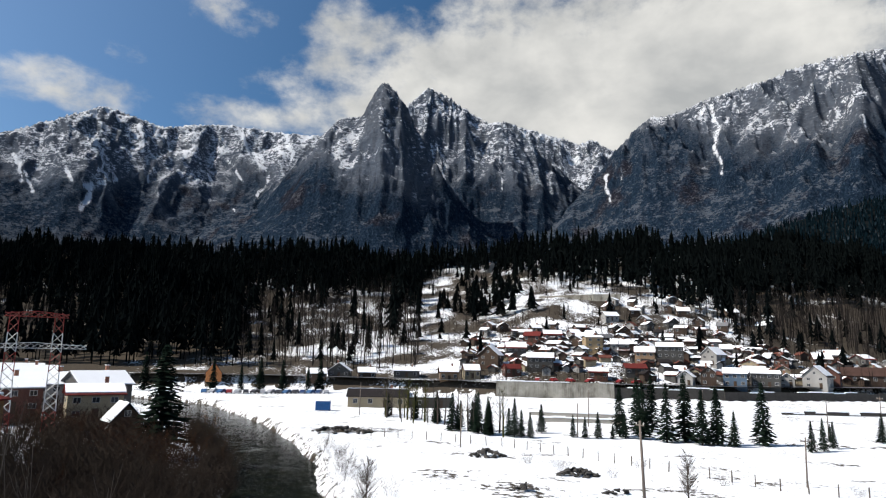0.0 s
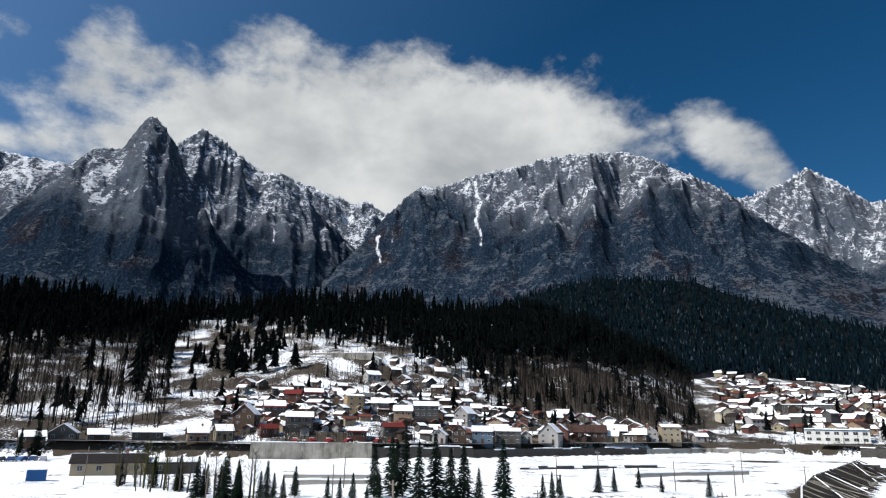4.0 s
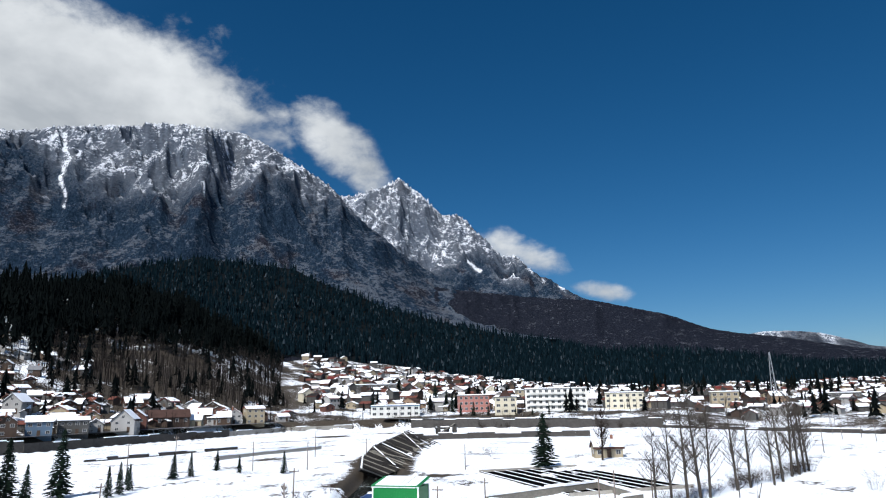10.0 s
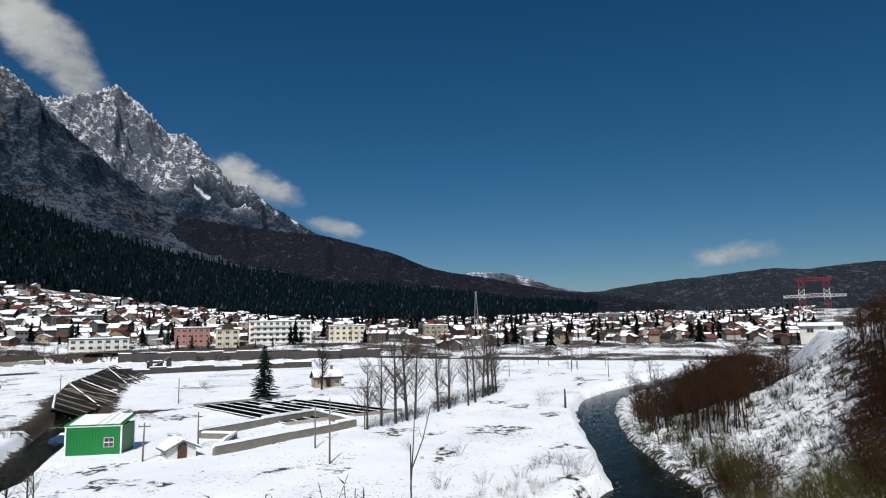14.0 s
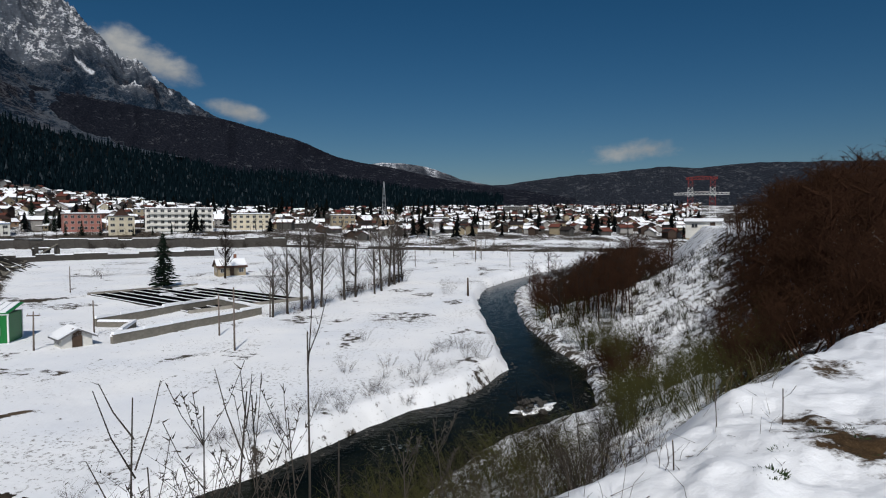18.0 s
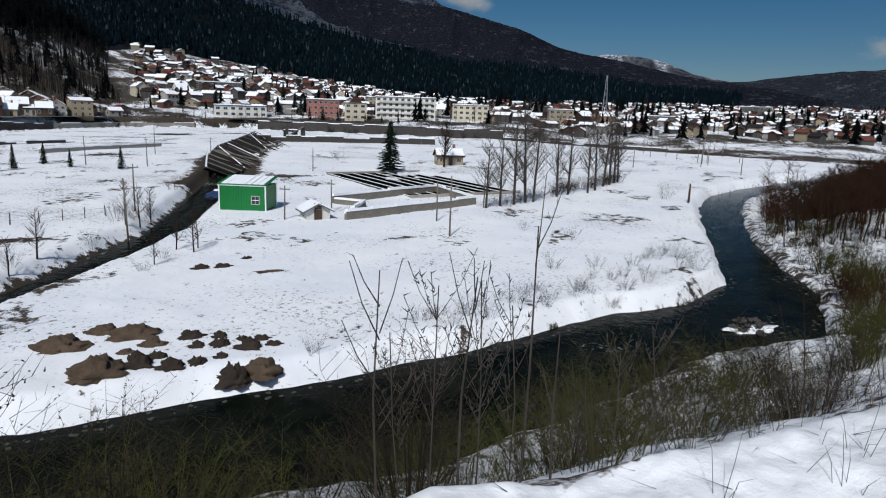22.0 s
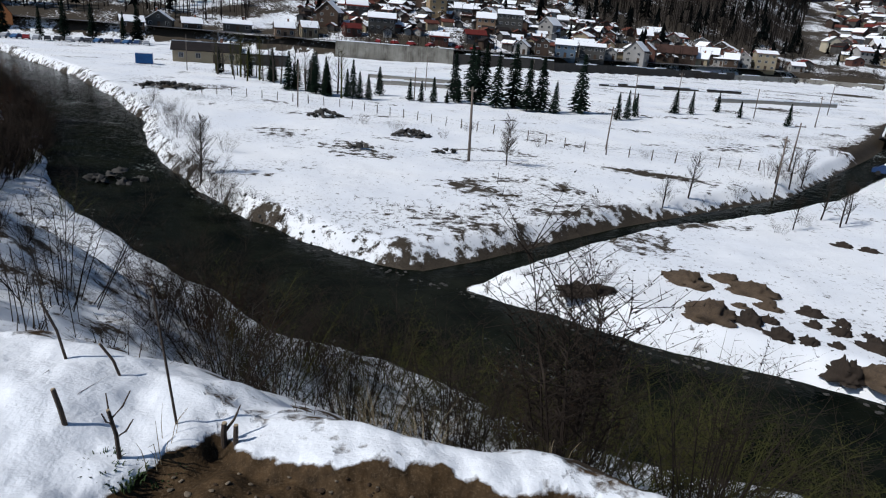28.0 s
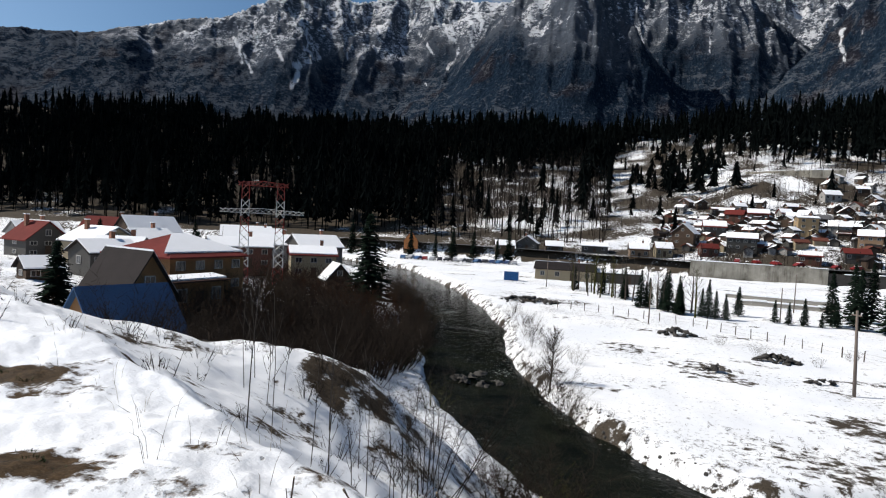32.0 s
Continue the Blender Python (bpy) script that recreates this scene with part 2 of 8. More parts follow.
def hazy_rock_wall(name, wooded):
    """Limestone faces: snow on ledges and in gullies, dark firs and bare wood lower down. Rock and wood colours include
    the blue haze of distance.
    """
    m, n, l, b = material(name, 0.95, 0, 0.0)
    geo = n.new("ShaderNodeNewGeometry")
    pos, nor = geo.outputs["Position"], geo.outputs["Normal"]
    at = n.new("ShaderNodeAttribute")
    at.attribute_name = "snow"
    wd = n.new("ShaderNodeAttribute")
    wd.attribute_name = "wood"
    big = noise_node(n, l, 0.004, 4, 0.6, pos)
    ledge = noise_node(n, l, 0.045, 6, 0.75, pos, (1, 1, 2.6))
    streak = noise_node(n, l, 0.05, 5, 0.7, pos, (1, 1, 0.35))
    fine = noise_node(n, l, 0.13, 5, 0.8, pos, (1, 1, 1.5))
    sep = n.new("ShaderNodeSeparateXYZ")
    l.new(nor, sep.inputs[0])
    # grey limestone, its tones shifted to blue in place of aerial haze
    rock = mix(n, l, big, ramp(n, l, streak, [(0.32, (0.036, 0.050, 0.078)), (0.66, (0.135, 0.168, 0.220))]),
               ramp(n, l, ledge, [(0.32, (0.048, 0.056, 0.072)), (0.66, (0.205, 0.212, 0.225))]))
    leafy = noise_node(n, l, 0.16, 4, 0.75, pos, (1, 1, 0.42))
    # the far hills take a paler, bluer set that imitates thicker haze
    firs_ = ramp(n, l, leafy, HAZY_WOODS["far" if wooded > 2 else "foothill" if wooded > 1 else "fir"])
    scrub = ramp(n, l, leafy, HAZY_WOODS["far" if wooded > 2 else "foothill" if wooded > 1 else "leafless"])
    stand = n.new("ShaderNodeMapRange")
    stand.inputs[1].default_value, stand.inputs[2].default_value = 0.55, 0.63
    l.new(noise_node(n, l, 0.0065, 5, 0.65, pos, (1, 1, 0.6)), stand.inputs[0])
    trees = mix(n, l, stand.outputs[0], firs_, scrub)
    f = math_node(n, l, "ADD", math_node(n, l, "MULTIPLY", math_node(n, l, "SUBTRACT", ledge, 0.5), 1.5), math_node(n, l, "MULTIPLY", math_node(n, l, "SUBTRACT", streak, 0.5), 1.1))
    f = math_node(n, l, "ADD", f, math_node(n, l, "MULTIPLY", math_node(n, l, "SUBTRACT", fine, 0.5), 1.4))
    s = math_node(n, l, "ADD", at.outputs["Fac"], math_node(n, l, "MULTIPLY", math_node(n, l, "SUBTRACT", sep.outputs["Z"], 0.6), 0.45))
    s = math_node(n, l, "ADD", s, math_node(n, l, "MULTIPLY", f, 0.80))
    s = math_node(n, l, "ADD", s, math_node(n, l, "MULTIPLY", math_node(n, l, "SUBTRACT", noise_node(n, l, 0.013, 3, 0.6, pos, (1, 1, 0.5)), 0.52), 0.6))
    edge = n.new("ShaderNodeMapRange")
    edge.inputs[1].default_value, edge.inputs[2].default_value = 0.45, 0.54
    l.new(s, edge.inputs[0])
    w = math_node(n, l, "ADD", wd.outputs["Fac"], math_node(n, l, "MULTIPLY", f, 0.85))
    we = n.new("ShaderNodeMapRange")
    we.inputs[1].default_value, we.inputs[2].default_value = 0.30, 0.72
    l.new(w, we.inputs[0])
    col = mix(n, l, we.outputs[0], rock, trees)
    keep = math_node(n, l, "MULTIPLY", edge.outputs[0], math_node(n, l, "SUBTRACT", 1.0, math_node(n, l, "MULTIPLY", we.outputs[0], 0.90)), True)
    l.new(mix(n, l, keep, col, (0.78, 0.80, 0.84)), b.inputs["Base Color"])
    bump(n, l, b, math_node(n, l, "ADD", math_node(n, l, "ADD", ledge, streak), math_node(n, l, "MULTIPLY", fine, 0.6)), 1.0, 13.0)
    return m


def river_water():
    m, n, l, b = material("river_water", 0.08, 0, 0.05)
    b.inputs["IOR"].default_value = 1.2
    geo = n.new("ShaderNodeNewGeometry").outputs["Position"]
    c = ramp(n, l, noise_node(n, l, 0.25, 4, 0.6, geo), [(0.35, (0.002, 0.0035, 0.003)), (0.7, (0.011, 0.013, 0.009))])
    foam = noise_node(n, l, 1.9, 6, 0.75, geo, (1.5, 0.8, 1))
    f2 = math_node(n, l, "MULTIPLY", foam, noise_node(n, l, 0.12, 2, 0.5, geo))
    e = n.new("ShaderNodeMapRange")
    e.inputs[1].default_value, e.inputs[2].default_value = 0.365, 0.45
    l.new(f2, e.inputs[0])
    l.new(mix(n, l, e.outputs[0], c, (0.30, 0.33, 0.33)), b.inputs["Base Color"])
    l.new(math_node(n, l, "ADD", math_node(n, l, "MULTIPLY", e.outputs[0], 0.5), 0.07), b.inputs["Roughness"])
    bump(n, l, b, noise_node(n, l, 1.1, 4, 0.6, geo), 0.5, 0.12)
    return m


SNOWY, WATER = snow_ground(), river_water()
SNOW = simple("snow", (0.86, 0.88, 0.91), 0.7, spread=0.05, scale=1.5, relief=0.35)
CONCRETE = simple("weathered_concrete", (0.33, 0.31, 0.27), 0.9, spread=0.55, scale=1.2, relief=0.3)
DARK_CONCRETE = simple("stained_concrete", (0.055, 0.050, 0.045), 0.9, spread=0.6, scale=0.8)


# ---- the plan of the ground ----
# river: centre and half width, flowing from upstream behind the houses to downstream round the bluff
RIVER = [(-150, 250, 7), (-75, 195, 7), (-46, 146, 7), (-33, 118, 6.5), (-23, 94, 5.5), (-19, 78, 4.6), (-13.5, 62.2, 4.8), (-7.5, 50.2, 4.4), (-1.5, 41.8, 4.5),
         (4.5, 35, 5.4), (9, 31, 5), (15, 24.3, 5), (21, 20.3, 4.8), (27.5, 14.2, 5.2), (38, 8, 4.6), (48, 2.5, 4.4), (54.5, -4, 5),
         (66, -6.5, 3.4), (77, -5, 2.8), (94, -3.2, 2.2), (121, -2.3, 2.9), (139, -3.3, 3), (160, -9.5, 3), (185, -22, 4), (260, -60, 6)]
BROOK = [(6, 37, 2.4), (9.5, 37.6, 1.6), (14.5, 40, 1.2), (23, 44.5, 1.0), (29.5, 47.6, 1.1), (42, 52, 1.6), (56, 57.5, 1.7), (72, 68, 2.0), (92, 81, 2.3),
         (112, 95, 2.8), (135, 113, 3.4), (170, 136, 3.8), (207, 158, 3.4)]
WALL = [(-1500, 140), (-420, 250), (-150, 268), (-60, 264), (-4, 250), (20, 238), (61, 233.5), (99, 232), (152, 243), (230, 258), (275, 235), (287, 166), (293, 129), (300, 92),
        (284, 56), (268, 10), (256, -30), (262, -90), (330, -220)]
RIM = [(-90, 20), (-32, 14.0), (-11.9, 9.9), (-7.6, 8.2), (-4.0, 6.0), (-2.3, 5.2), (-1.0, 4.4), (0.3, 3.55), (1.7, 2.95), (2.9, 2.0), (3.7, 1.0), (4.7, -0.25), (6.8, -2.2), (10.5, -5.5), (23, -17), (40, -29), (64, -36), (88, -36), (108, -38), (140, -46),
       (300, -125)]


# bare places on the plain: centre, half lengths across and along the valley, how bare
PATCHES = [(40.6, 64, 6.0, 1.8, 0.8), (18.2, 55.8, 5.0, 2.2, 0.55), (-18.3, 125.4, 3.5, 3.0, 0.8), (26.8, 56.2, 2.5, 1.6, 0.6), (13.7, 80.5, 3.5, 0.9, 0.5), (13, 46.5, 7.0, 3.5, 0.36), (9, 40.6, 6.0, 1.6, 0.34), (22.5, 48.5, 5.0, 2.2, 0.30),
           (64.1, 30.5, 3.4, 0.7, 0.7), (44.7, 33.8, 1.8, 0.5, 0.7), (106, 77, 7.0, 1.6, 0.8), (100.9, 53.2, 3.0, 0.9, 0.5), (87.4, 19.8, 2.5, 1.0, 0.55), (19, 69.6, 3.0, 0.8, 0.5), (-0.8, 111, 4.0, 1.2, 0.5), (202, 198.6, 8.0, 6.0, 1.1), (118.6, 107.8, 3.0, 6.0, 0.6),
           (150, 168, 13.0, 3.0, 0.6), (118, 138, 8.0, 2.4, 0.55), (172, 194, 15.0, 3.0, 0.65), (92, 160, 9.0, 2.4, 0.5), (232, 192, 10.0, 4.0, 0.7), (60, 152, 7.0, 2.2, 0.5), (66, 186, 10.0, 2.6, 0.5), (190, 110, 7.0, 2.0, 0.5), (205, 60, 8.0, 2.0, 0.45)]
TURF = [(-4.3, 4.2, 0.45, 0.28), (-3.5, 3.4, 0.40, 0.20), (-7.0, 6.3, 0.7, 0.25), (5.6, -2.85, 0.6, 0.32)]


def along(line, x, y):
    """For points x, y: the distance to a line, the side (positive to its left), and the half width there."""
    best, side, wide = np.full(x.shape, 1e9), np.zeros(x.shape), np.zeros(x.shape)
    for p, q in zip(line, line[1:]):
        dx, dy = q[0] - p[0], q[1] - p[1]
        k = np.clip(((x - p[0]) * dx + (y - p[1]) * dy) / (dx * dx + dy * dy), 0, 1)
        d = np.hypot(x - p[0] - k * dx, y - p[1] - k * dy)
        near = d < best
        best = np.where(near, d, best)
        side = np.where(near, np.sign(dx * (y - p[1]) - dy * (x - p[0])), side)
        if len(p) > 2:
            wide = np.where(near, p[2] + k * (q[2] - p[2]), wide)
    return best, side, wide


# the land behind the embankment: rise in degrees as seen from the terrace, and how far it runs, by bearing
BEAR = [-80, -35, -20, -2, 5, 10, 15, 20, 27, 32, 36.7, 41, 45, 50, 59, 69, 79, 95, 130]
RISE = [6.5, 7.5, 7.8, 7.6, 8.2, 9.0, 9.4, 9.0, 8.5, 8.2, 5.9, 3.6, 3.9, 3.2, 1.8, 0.9, 0.8, 0.9, 0.9]
RUN = [380, 380, 380, 380, 380, 380, 380, 380, 380, 380, 400, 480, 620, 650, 700, 750, 800, 850, 850]


def ground(x, y):
    """The height of the ground, and how bare of snow it is."""
    x, y = np.atleast_1d(np.asarray(x, float)), np.atleast_1d(np.asarray(y, float))
    dr, side, wr = along(RIVER, x, y)
    dr = dr - wr + 1.0 * (fbm(x / 3.5, y / 3.5, 3, 5) - 0.5)
    db, _, wb = along(BROOK, x, y)
    db = db - wb + 0.6 * (fbm(x / 2.2, y / 2.2, 3, 6) - 0.5)
    dw, sw, _ = along(WALL, x, y)
    out = np.where(sw > 0, dw, -dw)
    far = (side > 0) | (out > -12)
    # flood plain
    plain = 1.25 + 0.35 * (fbm(x / 14, y / 14, 4, 1) - 0.5) + 0.16 * (fbm(x / 2.5, y / 2.5, 3, 2) - 0.5) + 0.003 * np.hypot(x, y)
    cut = smooth(-0.6, 2.0, dr)
    bed = -0.9
    z_far = bed + (plain - bed) * cut
    # the brook's trough
    deep = smooth(-0.2, 1.9 + 0.5 * wb, db)
    z_far = np.where(db < 6, np.minimum(z_far, -0.35 + (plain + 0.35) * deep + 0.004 * np.hypot(x, y)), z_far)
    # the embankment, the village slope and the wooded hill
    bear = np.degrees(np.arctan2(x, y))
    r = np.hypot(x, y)
    run = np.interp(bear, BEAR, RUN)
    top = EYE + (r - np.clip(out, 0, None) + run) * np.tan(np.radians(np.interp(bear, BEAR, RISE)))
    base = np.interp(bear, [70, 79], [6.6, 2.6]) + 0.004 * np.clip(out, 0, 60)
    q = np.clip((out - 14) / run, 0, 1)
    slope = base + (top - base) * (0.85 * q + 0.15 * q * q) - np.clip(out - run, 0, None) * 0.03
    slope = slope + np.clip(out / 60, 0, 1) * (7.0 * (fbm(x / 70, y / 70, 4, 11) - 0.5) + 1.6 * (fbm(x / 14, y / 14, 3, 12) - 0.5))
    z_far = np.where(out > 0.0, plain + (slope - plain) * smooth(0.0, 5.0, out), z_far)
    # the terrace, its steep side and the bluff
    ds, ss, _ = along(RIM, x, y)
    s = np.where(ss > 0, ds, -ds) + 0.4 * (fbm(x / 1.1, y / 1.1, 3, 44) - 0.5)
    qn = np.clip(dr, 0, None)
    k = np.clip(qn / (qn + np.clip(s, 0, None) + 1e-6), 0, 1)
    lump = smooth(0.5, 6, np.abs(s)) * smooth(0, 3, qn)
    z_near = 0.5 + 12.9 * k ** (1.25 + 0.4 * smooth(40, 80, x)) + lump * (1.3 * (fbm(x / 6, y / 6, 4, 21) - 0.5) + 0.5 * (fbm(x / 1.6, y / 1.6, 3, 22) - 0.5))
    z_near = z_near - 3.5 * smooth(104, 116, r) * smooth(108.5, 105, bear) * smooth(80, 100, x) * smooth(1, 6, qn)
    flat = 13.45 + 0.28 * (fbm(x / 1.7, y / 1.7, 4, 23) - 0.5) + 0.02 * np.clip(-s, 0, 30)
    soft_edge = smooth(-0.7, 0.5, s)
    z_near = flat + (z_near - flat) * soft_edge
    z_near = bed + (z_near - bed) * smooth(-0.6, 1.2, dr)
    z = np.where(far, z_far, z_near)
    # bare soil: the undercut banks, the brook, patches on the plain, the steep bank
    bare = np.where(far, 0.10 + 0.4 * smooth(0.62, 0.76, fbm(x / 9, y / 5, 4, 31)) * smooth(20, 60, r), 0.20)
    bare = bare + np.where(far, 0.6 * smooth(0.7, -0.1, dr) + 0.7 * smooth(1.2, 0.1, db), 0.25 * smooth(4, 0, dr) * smooth(0, 8, x) - 0.02 * smooth(6, 0, x) * smooth(14, 24, y))
    bare = bare + np.where(far & (x < 2) & (y > 40) & (out < 0), 0.30 * smooth(3.5, 0.3, dr), 0)
    bare = bare + np.where(far & (r > 118) & (out < 0), 0.9 * smooth(6.0, 1.5, db), 0)
    bare = bare + np.where(far & (out > 12) & (out < 230), 0.32 * smooth(23, 27, bear) * smooth(44, 41, bear), 0)
    bare = bare + np.where(far & (db < 9) & (r < 80), 0.13 * smooth(8, 2, db), 0)
    bare = bare + np.where(~far & (s > 2) & (x > 60), 0.02 - 0.02 * (x > 75), 0)
    bare = bare + np.where(~far & (s > 0), 0.02 + 0.15 * fbm(x / 3, y / 3, 3, 35), 0)
    bare = bare + np.where((out > 0) & far, 0.38 + 1.7 * (fbm(x / 17, y / 17, 4, 33) - 0.45), 0)
    bare = bare + np.where(~far & (s > 1), 0.30 * smooth(107.5, 111, bear) * smooth(20, 32, r), 0)
    bare = bare + np.where(far & (out > 14), 0.45 * smooth(-9, -18, bear), 0)
    # the dug edge of the terrace, brown and stony, with a lip of snow before it
    loam = 0.06 * (fbm(x / 0.16, y / 0.16, 3, 43) - 0.5)
    cut = smooth(3.15, 2.99, r - 0.36 * np.exp(-((bear + 4.5) / 7.0) ** 2) - 0.06 * np.abs(bear - 14) / 26 + 0.26 * (fbm(x / 0.8, y / 0.8, 3, 41) - 0.5) + 0.22 * (fbm(x / 0.17, y / 0.17, 3, 45) - 0.5)) * smooth(-21, -14, bear) * smooth(62, 48, bear) * smooth(1.3, 2.0, r)
    bare = bare + 1.2 * cut
    z = z - (0.09 - loam) * cut + np.where((s < 1.2) & ~far, 0.15 * (fbm(x / 0.55, y / 0.55, 3, 42) - 0.5) + 0.05 * (fbm(x / 0.17, y / 0.17, 2, 46) - 0.5) + 0.02 * smooth(-1.6, -0.4, s) * smooth(0.8, 0, s), 0)
    # the terrace climbs a little at both ends; below its left end lies a snowy shoulder with a patch of grass
    z = z + np.where((s < 2.5) & ~far, 0.08 * smooth(-14, -40, bear) * smooth(3.2, 6.0, r) + 0.27 * smooth(96, 112, bear) * smooth(3.4, 5.5, r), 0) * smooth(2.5, 0.6, s)
    u, v = (x + 8.2) * 0.88 + (y - 16.5) * 0.47, -(x + 8.2) * 0.47 + (y - 16.5) * 0.88
    z = z + np.where(~far, 3.1 * np.exp(-(u / 6.0) ** 2 - (v / 4.2) ** 2), 0)
    bare = bare + np.where(~far & (s > 0), 0.45 * np.exp(-((x + 6.2) / 1.5) ** 2 - ((y - 14.8) / 1.0) ** 2), 0)
    for px0, py0, lx, ly in TURF:
        bare = bare + 0.75 * np.exp(-((x - px0) / lx) ** 2 - ((y - py0) / ly) ** 2)
    # bare gravel and grass showing on the plain
    for px0, py0, lx, ly, amount in PATCHES:
        bare = bare + amount * np.exp(-(((x - px0) * 0.80 - (y - py0) * 0.60) / lx) ** 2 - (((x - px0) * 0.60 + (y - py0) * 0.80) / ly) ** 2)
    return z, bare


def sheet(name, verts, faces, mat, attrs=()):
    me = bpy.data.meshes.new(name)
    me.vertices.add(len(verts))
    me.vertices.foreach_set("co", np.asarray(verts, np.float32).ravel())
    me.loops.add(faces.size)
    me.loops.foreach_set("vertex_index", faces.astype(np.int32).ravel())
    me.polygons.add(len(faces))
    me.polygons.foreach_set("loop_start", np.arange(0, faces.size, 4, dtype=np.int32))
    me.update(calc_edges=True)
    me.polygons.foreach_set("use_smooth", np.ones(len(faces), dtype=bool))
    for key, values in attrs:
        a = me.attributes.new(key, "FLOAT", "POINT")
        a.data.foreach_set("value", np.asarray(values, np.float32).ravel())
    me.materials.append(mat)
    return new(name, me)


def grid_faces(rows, cols, wrap=False):
    i, j = np.meshgrid(np.arange(rows - 1), np.arange(cols if wrap else cols - 1), indexing="ij")
    k = (j + 1) % cols
    return np.stack([i * cols + j, i * cols + k, (i + 1) * cols + k, (i + 1) * cols + j], -1).reshape(-1, 4)


# one ground sheet, finest in front of the terrace and reaching the horizon
bearings = np.concatenate([np.arange(-62, 128, 0.2), np.arange(128, 298, 2.0)])
radii = np.concatenate([np.geomspace(0.6, 2.3, 22), np.geomspace(2.33, 14, 170), np.geomspace(14.15, 420, 290), np.geomspace(424, 1300, 70), np.geomspace(1350, 4700, 18)])
rr, bb = np.meshgrid(radii, np.radians(bearings), indexing="ij")
gx, gy = rr * np.sin(bb), rr * np.cos(bb)
gz, gb = ground(gx.ravel(), gy.ravel())
gv = np.stack([gx.ravel(), gy.ravel(), gz], 1)
gf = grid_faces(len(radii), len(bearings), True)[:, ::-1]
ob = sheet("ground", gv, gf, SNOWY, [("bare", gb)])
tagged(ob, "snow-covered valley ground with bare brown patches", "ground", kind="structure")

# the middle under the first ring
me = bpy.data.meshes.new("ground_cap")
first = gv[:len(bearings)]
me.from_pydata([tuple(v) for v in first] + [(0, 0, float(gz[0]))], [], [(len(first), (i + 1) % len(first), i) for i in range(len(first))])
me.materials.append(SNOWY)
tagged(new("ground_under_stand", me), "trodden snow on the terrace", "ground", kind="structure")


def ribbon(name, line, z0, slope, mat, label, extra):
    """A strip of water along a line of centres and half widths."""
    pts = []
    for p, q in zip(line, line[1:]):
        n = max(2, int(math.dist(p[:2], q[:2]) / 2))
        for i in range(n):
            k = i / n
            pts.append([p[j] + k * (q[j] - p[j]) for j in range(3)])
    verts, cols = [], 9
    for i, (x, y, w) in enumerate(pts):
        a, b = pts[max(0, i - 2)], pts[min(len(pts) - 1, i + 2)]
        d = math.hypot(b[0] - a[0], b[1] - a[1])
        nx, ny = -(b[1] - a[1]) / d, (b[0] - a[0]) / d
        for j in range(cols):
            s = (j / (cols - 1) * 2 - 1) * (w + extra)
            verts.append((x + nx * s, y + ny * s, z0 + slope * math.hypot(x, y)))
    ob = sheet(name, np.array(verts), grid_faces(len(pts), cols)[:, ::-1], mat)
    return tagged(ob, label, "water", kind="structure")


ribbon("river_water", RIVER, 0.0, 0.0, WATER, "dark shallow mountain river between snowy banks", 1.2)
ribbon("brook_water", BROOK[1:], -0.15, 0.0042, WATER, "narrow dark brook joining the river", 0.2)


